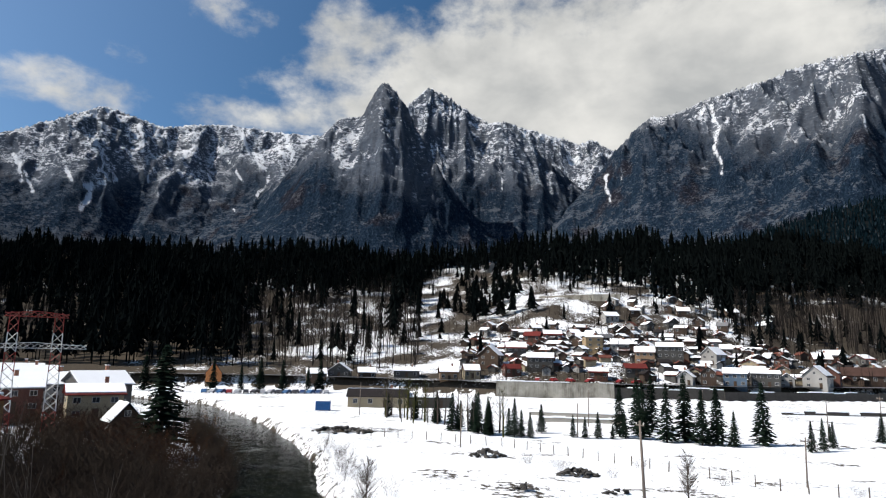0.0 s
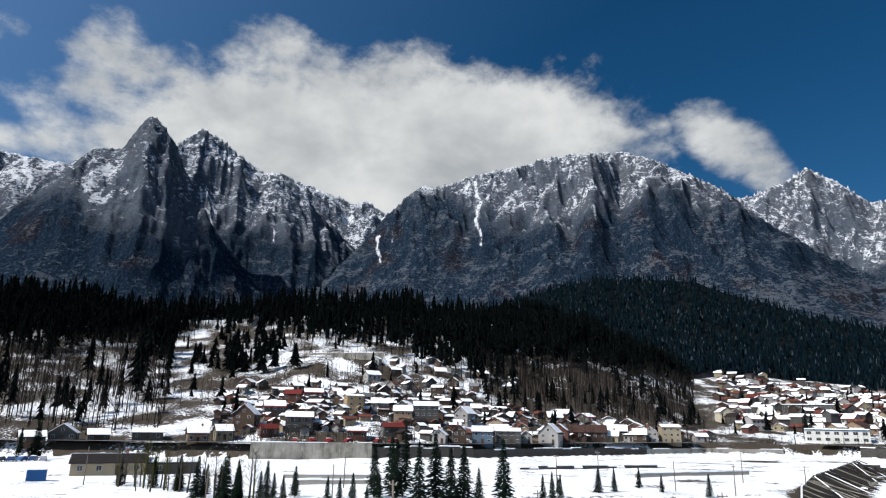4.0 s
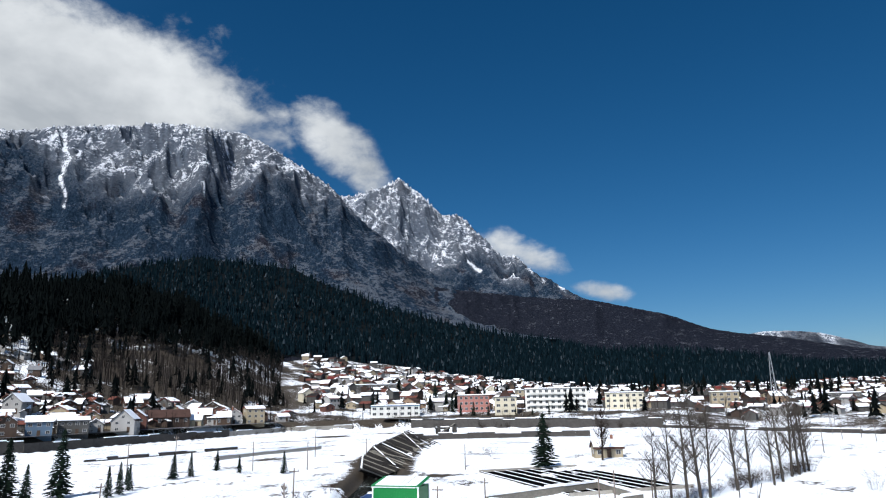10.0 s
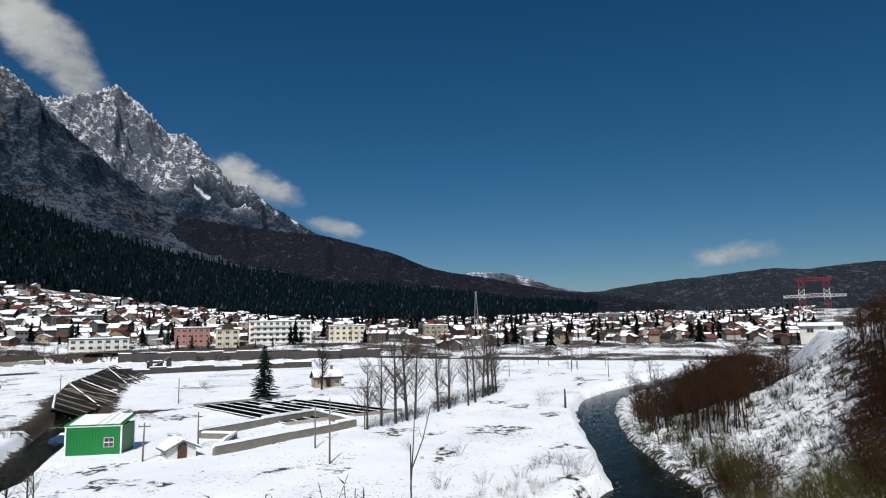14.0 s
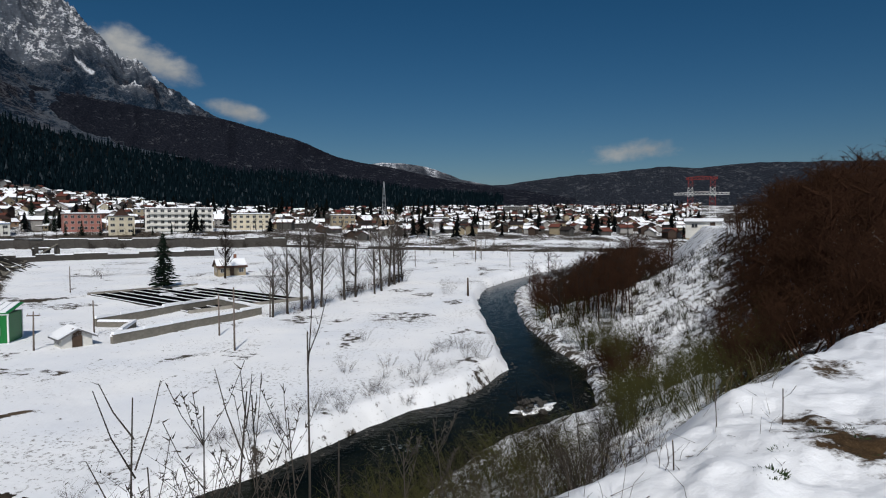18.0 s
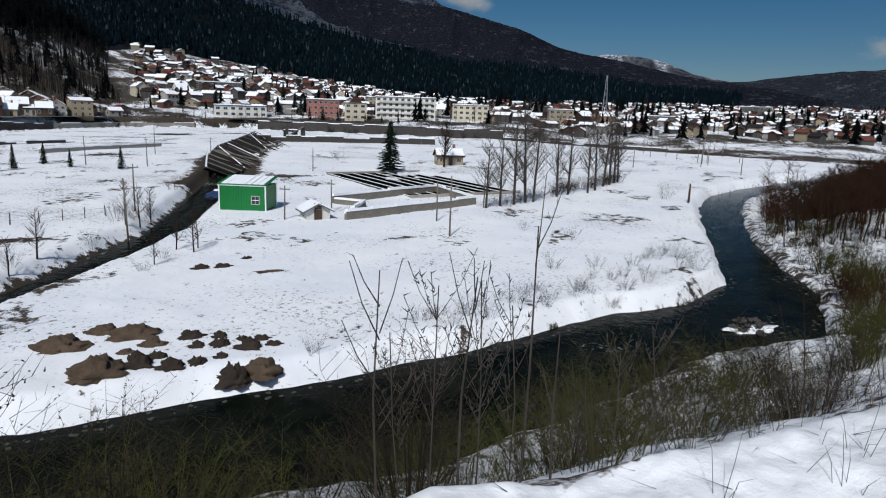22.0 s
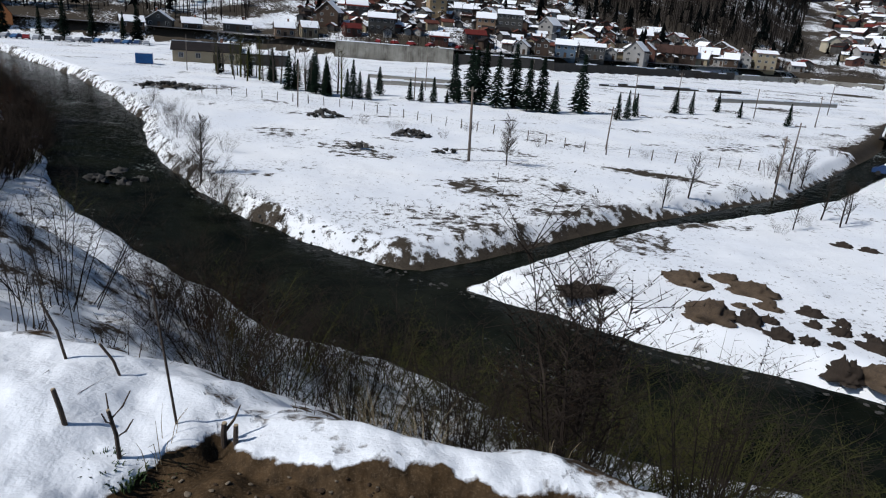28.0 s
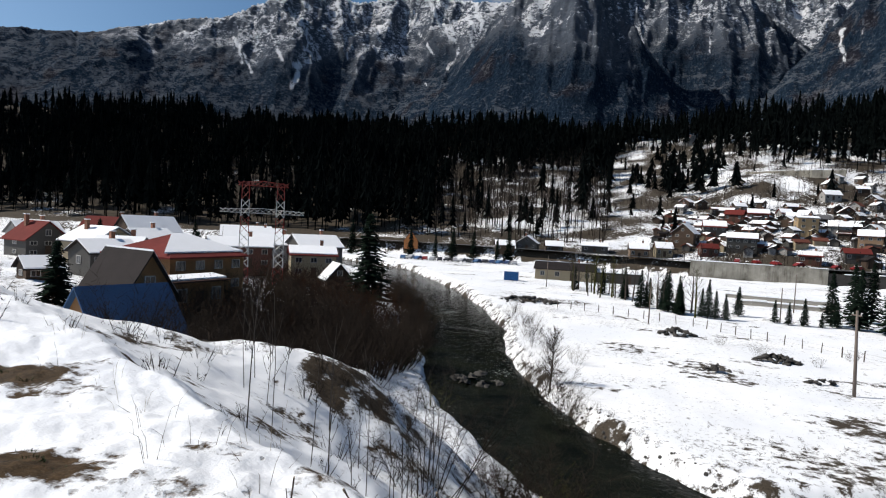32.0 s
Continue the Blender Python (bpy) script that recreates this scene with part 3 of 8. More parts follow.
# ---- mountains ----
def mountain(name, label, bears, elevs, foot, near, deep, seed, woods, snowing, step=0.12, rows=130, rough=1.0, size=640.0, gullies=()):
    """A massif as a relief of ridges: its crest's height in degrees by bearing, from foot degrees up, near metres away and deep metres front to back."""
    a = np.arange(bears[0], bears[-1] + step, step)
    crest = np.interp(a, bears, elevs) + rough * 0.35 * (ridged(a / 1.3, a * 0, 3, seed) - 0.42)
    v = np.linspace(0, 1, rows)
    A, V = np.meshgrid(a, v)
    r = near + deep * V
    x, y = r * np.sin(np.radians(A)), r * np.cos(np.radians(A))
    wx, wy = x + 160 * (fbm(x / 420, y / 420, 3, seed + 3) - 0.5), y + 160 * (fbm(x / 420, y / 420, 3, seed + 4) - 0.5)
    across = np.radians(A) * (near + 0.5 * deep) + 0.6 * (wx - x)
    spur = 1 - np.abs(2 * grain(across / size + 0.25 * (wy - y) / size, r / (2.6 * size), seed + 20) - 1)
    spur = 0.74 * spur + 0.26 * (1 - np.abs(2 * grain(across / (0.42 * size), wy / (0.8 * size), seed + 25) - 1))
    rib = ridged(wx / (0.3 * size), wy / (0.3 * size), 3, seed + 30)
    crag = ridged(x / (0.085 * size), y / (0.085 * size), 3, seed + 40, 0.6)
    gully = 1 - np.abs(2 * grain(across / (0.17 * size) + 0.5 * (wy - y) / size, r / (0.9 * size), seed + 27) - 1)
    env = smooth(-0.25, 0.88, V) ** 1.1 - 0.35 * smooth(0.88, 1.12, V)
    h = env * (0.34 + 0.80 * spur + rough * (0.16 * (rib - 0.4) + 0.10 * (gully - 0.5) + 0.07 * (crag - 0.4))) + 0.02 * rib
    tall = np.max(h / r, axis=0)
    base = np.tan(np.radians(foot))
    want = np.tan(np.radians(crest)) - base
    flat_out = lambda v, k: np.convolve(np.pad(v, k, mode="edge"), np.ones(2 * k + 1) / (2 * k + 1), "valid")
    ratio = flat_out(flat_out(want / tall, 10), 6)
    z = EYE + r * base + h * ratio + r * flat_out(want - tall * ratio, 1) * np.clip(h / r / tall, 0, 1) ** 3
    z = z + rough * smooth(0.1, 0.4, V) * 1.8 * np.sin(z / 8.0 + 9.0 * fbm(x / 260, y / 260, 3, seed + 80))
    bowl = np.clip(-(rib - 0.32) * 3, 0, 1)
    E = np.degrees(np.arctan((z - EYE) / r))
    snow = snowing * (0.46 + 0.06 * smooth(woods[1] - 1, woods[1] + 7, E)) + 0.30 * bowl * smooth(woods[0], woods[1] + 1, E) * smooth(0.45, 0.6, fbm(x / 300, y / 300, 2, seed + 50)) 
    lo, hi = woods
    wood = smooth(hi + 1.5, lo - 1.5, E + 6.0 * (fbm(x / 150, y / 150, 4, seed + 60) - 0.5) + 4.5 * (0.45 - spur))
    # snow gullies: from bearing and rise to bearing and rise, and half width, in degrees
    wig = 1.0 * (fbm(A / 0.9, E / 0.9, 4, seed + 70) - 0.5)
    for b0, e0, b1, e1, wide in gullies:
        dx, dy = b1 - b0, e1 - e0
        k = np.clip(((A - b0) * dx + (E - e0) * dy) / (dx * dx + dy * dy), 0, 1)
        off = np.hypot(A + wig - b0 - k * dx, E - e0 - k * dy)
        on = smooth(0.95 * wide, 0.1 * wide, off)
        snow, wood = snow + 0.34 * on, wood * (1 - on)
    back = np.stack([1.08 * x[-1], 1.08 * y[-1], 0.6 * z[-1]], 1)
    verts = np.concatenate([np.stack([x, y, z], -1).reshape(-1, 3), back])
    snow = np.concatenate([snow.ravel(), np.full(len(a), 0.6)])
    wood = np.concatenate([wood.ravel(), np.zeros(len(a))])
    ob = sheet(name, verts, grid_faces(rows + 1, len(a))[:, ::-1], hazy_rock_wall(name + "_rock", 3 if "hill_e" in name else 2 if "hill" in name else 1), [("snow", snow), ("wood", wood)])
    return tagged(ob, label, "mountain", kind="structure")


mountain("mountain_far_south", "far snowy rock ridge behind the valley", [-62, -45, -38, -35.5, -33, -29, -24.5, -19.5, -14.6, -11.4, -8], [11, 13, 15.2, 15.6, 16.8, 18.9, 18.0, 18.9, 18.7, 18.7, 17],
         5, 2700, 900, 100, (11.5, 15.0), 1.0, rough=0.6, size=760.0,
         gullies=[(-34.3, 14.2, -33.8, 12.3, 0.16), (-33.5, 13.0, -33.2, 11.6, 0.14), (-32.1, 15.4, -30.6, 12.9, 0.22), (-29.4, 18.0, -27.8, 16.5, 0.22), (-29.1, 12.5, -29.6, 10.9, 0.5), (-28.5, 15.7, -28.8, 14.0, 0.16), (-27.5, 13.4, -29.4, 12.6, 0.25), (-26.1, 17.9, -25.8, 16.2, 0.15), (-25.2, 13.4, -24.7, 14.6, 0.15), (-25.1, 18.1, -24.5, 16.8, 0.2), (-22.8, 16.4, -22.7, 15.7, 0.16), (-20.6, 14.7, -20.2, 14.1, 0.15), (-19.9, 16.9, -17.6, 14.3, 0.15), (-18.5, 12.0, -18.3, 10.9, 0.12), (-18.5, 18.7, -16.1, 15.6, 0.25), (-15.6, 15.0, -17.2, 11.9, 0.2), (-15.5, 18.0, -14.2, 16.5, 0.2), (-14.3, 18.7, -11.4, 18.7, 0.3), (-14.0, 18.6, -13.7, 16.4, 0.25)])
mountain("mountain_needle", "steep pointed grey limestone peak with snow on its ledges", [-18, -15.7, -13, -11.2, -9.7, -8.6, -7.6, -7.2, -6.4, -5.9, -5.3, -4.7, -3.7, -2.8, -1.4, 0.2, 2, 4, 6], [10, 12.7, 16.8, 18.8, 20.2, 20.5, 20.8, 21.5, 23.1, 23.6, 23.5, 22.9, 21.9, 20.0, 17.9, 15.4, 13.2, 11, 9],
         6, 1900, 560, 210, (12.5, 16.5), 0.80, size=420.0, rough=0.75)
mountain("mountain_twin", "broad grey limestone peak behind the needle", [-22, -16, -11, -6, -3.6, -2.6, -1.6, -0.4, 1.6, 3.7, 6.3, 9, 13, 16, 19], [9, 13.5, 18.2, 20.4, 21.7, 22.6, 23.4, 22.9, 21.7, 20.6, 20.2, 17.5, 14, 11, 9],
         6, 2300, 800, 200, (12.5, 16.0), 0.92,
         gullies=[(-1.3, 18.6, 0.6, 14.0, 0.16), (0.7, 21.9, 1.1, 20.3, 0.12), (5.2, 15.9, 5.3, 14.7, 0.1)])
mountain("mountain_saddle", "snowy rock ridge in the gap between two peaks", [2, 5, 7, 10.9, 12.0, 13.1, 14.0, 15.3, 17, 20], [19, 20.0, 20.0, 18.8, 18.3, 18.8, 18.3, 17.6, 18.5, 18.5],
         8, 3000, 700, 300, (11.0, 13.5), 1.05,
         gullies=[(7.2, 20.0, 10.4, 18.7, 0.2), (10.1, 18.2, 11.5, 17.0, 0.18), (11.8, 14.2, 12.5, 13.3, 0.2)])
mountain("mountain_north", "broad dark massif with snow gullies and wooded foot", [6, 10, 13, 15.2, 17, 18.5, 20, 23, 27, 30, 34, 37, 40, 42.5, 45, 48, 52, 56, 59, 62, 65], [9, 12, 15, 17.6, 19.4, 20.2, 20.3, 21.1, 21.9, 22.6, 22.8, 22.6, 21.4, 20.2, 18.5, 15.5, 12.5, 9.8, 8.0, 6.4, 5.0],
         5, 2000, 950, 400, (15.0, 18.8), 0.90,
         gullies=[(14.3, 15.7, 14.6, 13.5, 0.2), (15.6, 16.2, 15.7, 14.8, 0.12), (23.4, 17.3, 24.0, 15.1, 0.24), (23.6, 20.6, 23.4, 17.4, 0.28), (25.0, 20.6, 24.3, 19.2, 0.24), (27.8, 19.1, 27.9, 18.2, 0.12), (29.8, 22.6, 30.2, 21.5, 0.2), (34.3, 18.1, 34.3, 17.2, 0.22), (37.2, 20.2, 38.1, 20.0, 0.2)])
mountain("mountain_far_north", "grey snow-streaked rock ridge falling to the valley", [38, 42, 46, 48.3, 51.3, 53.1, 55, 56.4, 58.7, 60.3, 61.6, 63.2, 65.7, 68, 71, 75, 80], [17, 17.5, 17.8, 18.2, 19.4, 18.2, 16.1, 16.3, 14.3, 12.4, 12.5, 11.0, 9.4, 8.2, 6.8, 5.5, 4],
         4, 3000, 900, 500, (9.8, 12.8), 0.88,
         gullies=[(45.9, 17.1, 47.2, 17.5, 0.25), (47.4, 15.8, 48.0, 15.2, 0.3), (48.3, 9.4, 49.3, 8.7, 0.25), (52.5, 18.6, 53.3, 18.0, 0.25), (57.5, 12.1, 58.4, 11.2, 0.3), (62.6, 11.3, 64.1, 10.0, 0.25), (64.3, 11.0, 65.7, 9.3, 0.2)])
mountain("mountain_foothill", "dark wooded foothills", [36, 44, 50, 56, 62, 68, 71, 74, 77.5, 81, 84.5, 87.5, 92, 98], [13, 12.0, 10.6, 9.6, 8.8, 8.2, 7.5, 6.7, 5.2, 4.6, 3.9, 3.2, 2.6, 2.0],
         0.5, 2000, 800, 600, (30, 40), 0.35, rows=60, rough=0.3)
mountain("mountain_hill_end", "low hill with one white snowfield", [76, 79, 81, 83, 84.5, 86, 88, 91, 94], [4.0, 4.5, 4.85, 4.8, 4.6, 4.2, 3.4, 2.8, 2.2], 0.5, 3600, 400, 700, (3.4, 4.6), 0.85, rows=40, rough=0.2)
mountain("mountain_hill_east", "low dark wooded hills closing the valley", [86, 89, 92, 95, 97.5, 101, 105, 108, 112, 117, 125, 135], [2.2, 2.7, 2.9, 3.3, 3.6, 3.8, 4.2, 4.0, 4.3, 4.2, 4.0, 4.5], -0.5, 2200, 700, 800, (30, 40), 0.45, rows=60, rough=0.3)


# ---- mesh building ----
class Shape:
    """Collects faces of one mesh."""

    def __init__(self):
        self.v, self.f = [], []

    def add(self, verts, faces):
        k = len(self.v)
        self.v += [tuple(p) for p in verts]
        self.f += [tuple(i + k for i in f) for f in faces]
        return self

    def box(self, x, y, z, sx, sy, sz, turn=0.0, taper=1.0):
        """A box whose base centre is at x, y, z."""
        c, s = math.cos(turn), math.sin(turn)
        vs = []
        for zz, t in ((0, 1.0), (sz, taper)):
            for px, py in ((-1, -1), (1, -1), (1, 1), (-1, 1)):
                u, w = px * sx / 2 * t, py * sy / 2 * t
                vs.append((x + u * c - w * s, y + u * s + w * c, z + zz))
        return self.add(vs, [(3, 2, 1, 0), (4, 5, 6, 7), (0, 1, 5, 4), (1, 2, 6, 5), (2, 3, 7, 6), (3, 0, 4, 7)])

    def tube(self, pts, radii, n=5, cap=True):
        rings = []
        for i, p in enumerate(pts):
            a, b = Vector(pts[max(0, i - 1)]), Vector(pts[min(len(pts) - 1, i + 1)])
            d = (b - a).normalized()
            u = d.orthogonal().normalized()
            w = d.cross(u)
            rings.append([tuple(Vector(p) + radii[i] * (math.cos(2 * math.pi * j / n) * u + math.sin(2 * math.pi * j / n) * w)) for j in range(n)])
        vs = [v for r in rings for v in r]
        fs = [(i * n + j, i * n + (j + 1) % n, (i + 1) * n + (j + 1) % n, (i + 1) * n + j) for i in range(len(pts) - 1) for j in range(n)]
        if cap:
            fs += [tuple(range(n - 1, -1, -1)), tuple(range((len(pts) - 1) * n, len(pts) * n))]
        return self.add(vs, fs)

    def spike(self, p, q, r):
        """A thin three-sided cone from p to q."""
        p, q = Vector(p), Vector(q)
        u = (q - p).orthogonal().normalized()
        w = (q - p).normalized().cross(u)
        ring = [tuple(p + r * (math.cos(a) * u + math.sin(a) * w)) for a in (0, 2.094, 4.189)]
        return self.add(ring + [tuple(q)], [(0, 1, 3), (1, 2, 3), (2, 0, 3)])

    def mesh(self, name, mat, flat=True):
        me = bpy.data.meshes.new(name)
        me.from_pydata(self.v, [], self.f)
        for m in mat if isinstance(mat, (list, tuple)) else [mat]:
            me.materials.append(m)
        if not flat:
            me.polygons.foreach_set("use_smooth", [True] * len(me.polygons))
        return me


def part(name, shape, mat, parent, label="", flat=True):
    me = shape if isinstance(shape, bpy.types.Mesh) else shape.mesh(name, mat, flat)
    ob = new(name, me)
    ob.parent = parent
    if label:
        ob["label"] = label
    return ob


def thing(name, x, y, z, turn, label, category, group=""):
    ob = new(name)
    ob.empty_display_size = 0.2
    ob.matrix_basis = pose(x, y, z, 0, 0, math.degrees(turn))
    return tagged(ob, label, category, group)


GRID_Z = gz.reshape(len(radii), len(bearings))


def height(x, y):
    """The ground's height at one point, from the ground sheet's own grid."""
    r, b = math.hypot(x, y), math.degrees(math.atan2(x, y))
    b = b + 360 if b < -62 else b
    i, j = int(np.searchsorted(radii, r)), int(np.searchsorted(bearings, b))
    i, j = min(max(i, 1), len(radii) - 1), min(max(j, 1), len(bearings) - 1)
    u, w = min(max((r - radii[i - 1]) / (radii[i] - radii[i - 1]), 0), 1), min(max((b - bearings[j - 1]) / (bearings[j] - bearings[j - 1]), 0), 1)
    g = GRID_Z
    return float((1 - u) * ((1 - w) * g[i - 1, j - 1] + w * g[i - 1, j]) + u * ((1 - w) * g[i, j - 1] + w * g[i, j]))


def line_of(line, k):
    n = len(line) - 1
    i = min(int(k * n), n - 1)
    u = k * n - i
    return [line[i][j] + u * (line[i + 1][j] - line[i][j]) for j in range(len(line[0]))]


def toward(x, y):
    """The turn that makes a thing's front, its -y side, face the valley."""
    return math.atan2(y, x) - math.pi / 2


BARK = simple("bark", (0.030, 0.024, 0.020), 0.95, spread=0.4, scale=4, spec=0.0)
GREY_BARK = simple("grey_bark", (0.068, 0.059, 0.051), 0.95, spread=0.4, scale=4, spec=0.0)
RED_TWIG = simple("brown_twigs", (0.042, 0.022, 0.014), 0.95, spread=0.5, scale=2, spec=0.0)
OLIVE_TWIG = simple("olive_twigs", (0.056, 0.056, 0.021), 0.95, spread=0.4, scale=2, spec=0.0)
NEEDLES = simple("spruce_needles", (0.010, 0.017, 0.012), 0.9, spread=0.5, scale=2, per_object=0.4, spec=0.0)
# far fir colours are near-black: the shade inside the crowns is put into them
FAR_NEEDLES = simple("shade_dark_far_firs", (0.0038, 0.0052, 0.0052), 0.95, spread=0.6, scale=0.4, spec=0.0)
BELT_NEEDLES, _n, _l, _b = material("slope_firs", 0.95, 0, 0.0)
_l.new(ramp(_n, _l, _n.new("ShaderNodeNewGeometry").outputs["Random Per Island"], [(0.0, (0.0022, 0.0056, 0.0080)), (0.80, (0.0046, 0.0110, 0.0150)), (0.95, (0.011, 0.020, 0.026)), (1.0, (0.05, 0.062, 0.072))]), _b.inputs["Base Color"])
FAR_TWIGS = simple("far_bare_wood", (0.028, 0.024, 0.022), 0.95, spread=0.4, scale=0.4, spec=0.0)


def fir(shape, x, y, z, h, rnd, tiers=5, n=7, spread=0.17, bare=0.12):
    """A far fir: a trunk under uneven drooping skirts, set a little off each other."""
    w = h * spread * rnd.uniform(0.75, 1.2)
    if bare > 0.15:
        shape.spike((x, y, z - 0.5), (x, y, z + 0.9 * h), 0.014 * h)
    for k in range(tiers):
        a = k / tiers
        z0, z1 = z + h * (bare + (1 - bare) * a), z + h * min(1, bare + (1 - bare) * (a + 1.65 / tiers))
        rad = (w * (1 - a) ** 0.7 + 0.02 * h * (1 - a)) * rnd.uniform(0.65, 1.2)
        ring, off = [], rnd.uniform(0, 6)
        cx, cy = x + 0.25 * w * rnd.uniform(-1, 1) * (1 - a), y + 0.25 * w * rnd.uniform(-1, 1) * (1 - a)
        for j in range(2 * n):
            q = rad * (rnd.uniform(0.7, 1.3) if j % 2 else rnd.uniform(0.25, 0.5))
            t = off + math.pi * j / n
            ring.append((cx + q * math.cos(t), cy + q * math.sin(t), z0 - h * (rnd.uniform(0.01, 0.07) if j % 2 else -0.02)))
        k0 = 2 * n
        shape.add(ring + [(x, y, z1)], [(j, (j + 1) % k0, k0) for j in range(k0)])


def bare_tree(shape, x, y, z, h, rnd, boughs=10, twigs=3, thick=0.012, lean=0.05):
    """A leafless tree: tapered trunk, rising boughs, twigs."""
    top = (x + h * rnd.uniform(-lean, lean), y + h * rnd.uniform(-lean, lean), z + h)
    mid = (x + 0.5 * (top[0] - x) + 0.02 * h * rnd.uniform(-1, 1), y + 0.5 * (top[1] - y) + 0.02 * h * rnd.uniform(-1, 1), z + 0.5 * h)
    shape.tube([(x, y, z - 0.3), mid, top], [h * thick, h * thick * 0.65, h * thick * 0.08], 4, False)
    for i in range(boughs):
        a = rnd.uniform(0.28, 0.93)
        p = Vector((x, y, z)).lerp(Vector(mid), a * 2) if a < 0.5 else Vector(mid).lerp(Vector(top), a * 2 - 1)
        t, l = rnd.uniform(0, 6.283), h * (0.34 - 0.22 * a) * rnd.uniform(0.7, 1.3)
        q = p + Vector((math.cos(t) * l * 0.75, math.sin(t) * l * 0.75, l * rnd.uniform(0.5, 1.0)))
        shape.spike(p, q, h * thick * 0.5 * (1.1 - a))
        for _ in range(twigs):
            b = p.lerp(q, rnd.uniform(0.3, 0.9))
            s = rnd.uniform(0, 6.283)
            m = l * rnd.uniform(0.25, 0.5)
            shape.spike(b, b + Vector((math.cos(s) * m * 0.7, math.sin(s) * m * 0.7, m * rnd.uniform(0.3, 0.9))), h * thick * 0.24)


def stuff(name, shape, mat, label, category):
    return tagged(new(name, shape.mesh(name, mat)), label, category, kind="stuff")


# ---- woods on the hill behind the village ----
CLEAR_B = [-80, -30, -16, -8, -2.2, -1.8, 4, 9, 17, 27, 34, 41, 44]
CLEAR_E = [-9, -9, -9, -9, -9, 6.2, 6.9, 6.0, 5.0, 1.9, 0.3, 0.0, 30]
rnd = random.Random(11)
firs, bares = [Shape() for _ in range(4)], [Shape() for _ in range(3)]
wood_spots = []
tries = np.random.RandomState(5)
wb = np.radians(tries.uniform(-70, 43.5, 42000))
wr = np.sqrt(tries.uniform(250 ** 2, 900 ** 2, 42000))
px, py = wr * np.sin(wb), wr * np.cos(wb)
pz, _ = ground(px, py)
dw, sw, _ = along(WALL, px, py)
cell = set()
for x, y, z, r, b, out in zip(px, py, pz, wr, np.degrees(wb), np.where(sw > 0, dw, -dw)):
    e = math.degrees(math.atan((z - EYE) / r))
    if out < 24 or out > 430 or e < np.interp(b, CLEAR_B, CLEAR_E):
        continue
    g = 4.3 if -17 < b < -1.5 else 5.0 if b < -17 else 4.4 if b > 24 else 5.8
    key = (int(x // g), int(y // g), g)
    if key in cell:
        continue
    cell.add(key)
    edge = e - max(-1.5, np.interp(b, CLEAR_B, CLEAR_E))
    if -1.5 < b < 25 and (edge < 0.9 and rnd.random() < 0.45 or float(fbm(x / 22, y / 22, 2, 95)) < 0.36):
        continue
    leafless = 0.0
    if -17 < b < -1.5:
        leafless = 0.93 if e < 3.4 + 2.6 * float(fbm(b / 3, 0.0, 2, 8)) else 0.22
    elif b <= -17:
        leafless = 0.55 if float(fbm(x / 60, y / 60, 3, 93)) > 0.52 else 0.10
    elif b > 24:
        leafless = 0.92 if e < 4.6 - 0.10 * max(0, b - 27) else 0.08
    elif edge < 0.7:
        leafless = 0.35
    if rnd.random() < leafless:
        bare_tree(bares[len(wood_spots) % 3], x, y, z, rnd.uniform(9, 17), rnd, 10, 3, 0.017)
    else:
        tall = (7 + 26 * float(fbm(x / 34, y / 34, 3, 91))) * rnd.uniform(0.55, 1.35)
        fir(firs[len(wood_spots) % 4], x, y, z, tall, rnd, 7, 5, rnd.uniform(0.09, 0.18), rnd.uniform(0.15, 0.42))
    wood_spots.append((x, y))
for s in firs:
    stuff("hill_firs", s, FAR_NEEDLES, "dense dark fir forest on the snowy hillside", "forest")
for s in bares:
    stuff("hill_bare_trees", s, FAR_TWIGS, "leafless grey trees on the snowy hillside", "forest")

# the fir belt at the mountain's foot, beyond the town
BELT_B, BELT_LO, BELT_HI = [20, 28, 34, 42, 50, 59, 69, 79, 90], [5, 5, 5, 4.5, 3.2, 1.9, 0.8, 0.6, 0.2], [8.5, 11, 12.6, 11.8, 8.3, 6.2, 4.3, 3.4, 2.0]
ba, bv = np.arange(22, 92, 0.25), np.linspace(0, 1, 26)
BA, BV = np.meshgrid(ba, bv)
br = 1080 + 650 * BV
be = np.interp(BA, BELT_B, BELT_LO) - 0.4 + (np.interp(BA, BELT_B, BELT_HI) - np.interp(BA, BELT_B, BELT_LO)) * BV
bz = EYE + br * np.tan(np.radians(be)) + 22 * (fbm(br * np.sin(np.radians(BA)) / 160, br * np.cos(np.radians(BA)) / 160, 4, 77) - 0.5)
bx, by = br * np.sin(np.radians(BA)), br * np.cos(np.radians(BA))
# the floor's near-black colour stands in for shade beneath the firs
ob = sheet("forest_slope", np.stack([bx, by, bz], -1).reshape(-1, 3), grid_faces(26, len(ba))[:, ::-1], simple("shaded_forest_floor", (0.008, 0.010, 0.011), 0.95, spread=0.6, scale=0.15, spec=0.0))
tagged(ob, "forest floor of the fir slope above the town, coloured near-black as shade", "hillside", kind="structure")
belt = [Shape() for _ in range(3)]
for i in range(12500):
    k, j = rnd.random() * (len(ba) - 1.01), rnd.random() ** 0.9 * 24.9
    a, b = int(j), int(k)
    u, w = j - a, k - b
    p = [(1 - u) * ((1 - w) * g[a, b] + w * g[a, b + 1]) + u * ((1 - w) * g[a + 1, b] + w * g[a + 1, b + 1]) for g in (bx, by, bz)]
    fir(belt[i % 3], *p, rnd.uniform(11, 25), rnd, 3, 4, 0.15, 0.05)
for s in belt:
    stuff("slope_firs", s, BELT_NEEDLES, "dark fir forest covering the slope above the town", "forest")


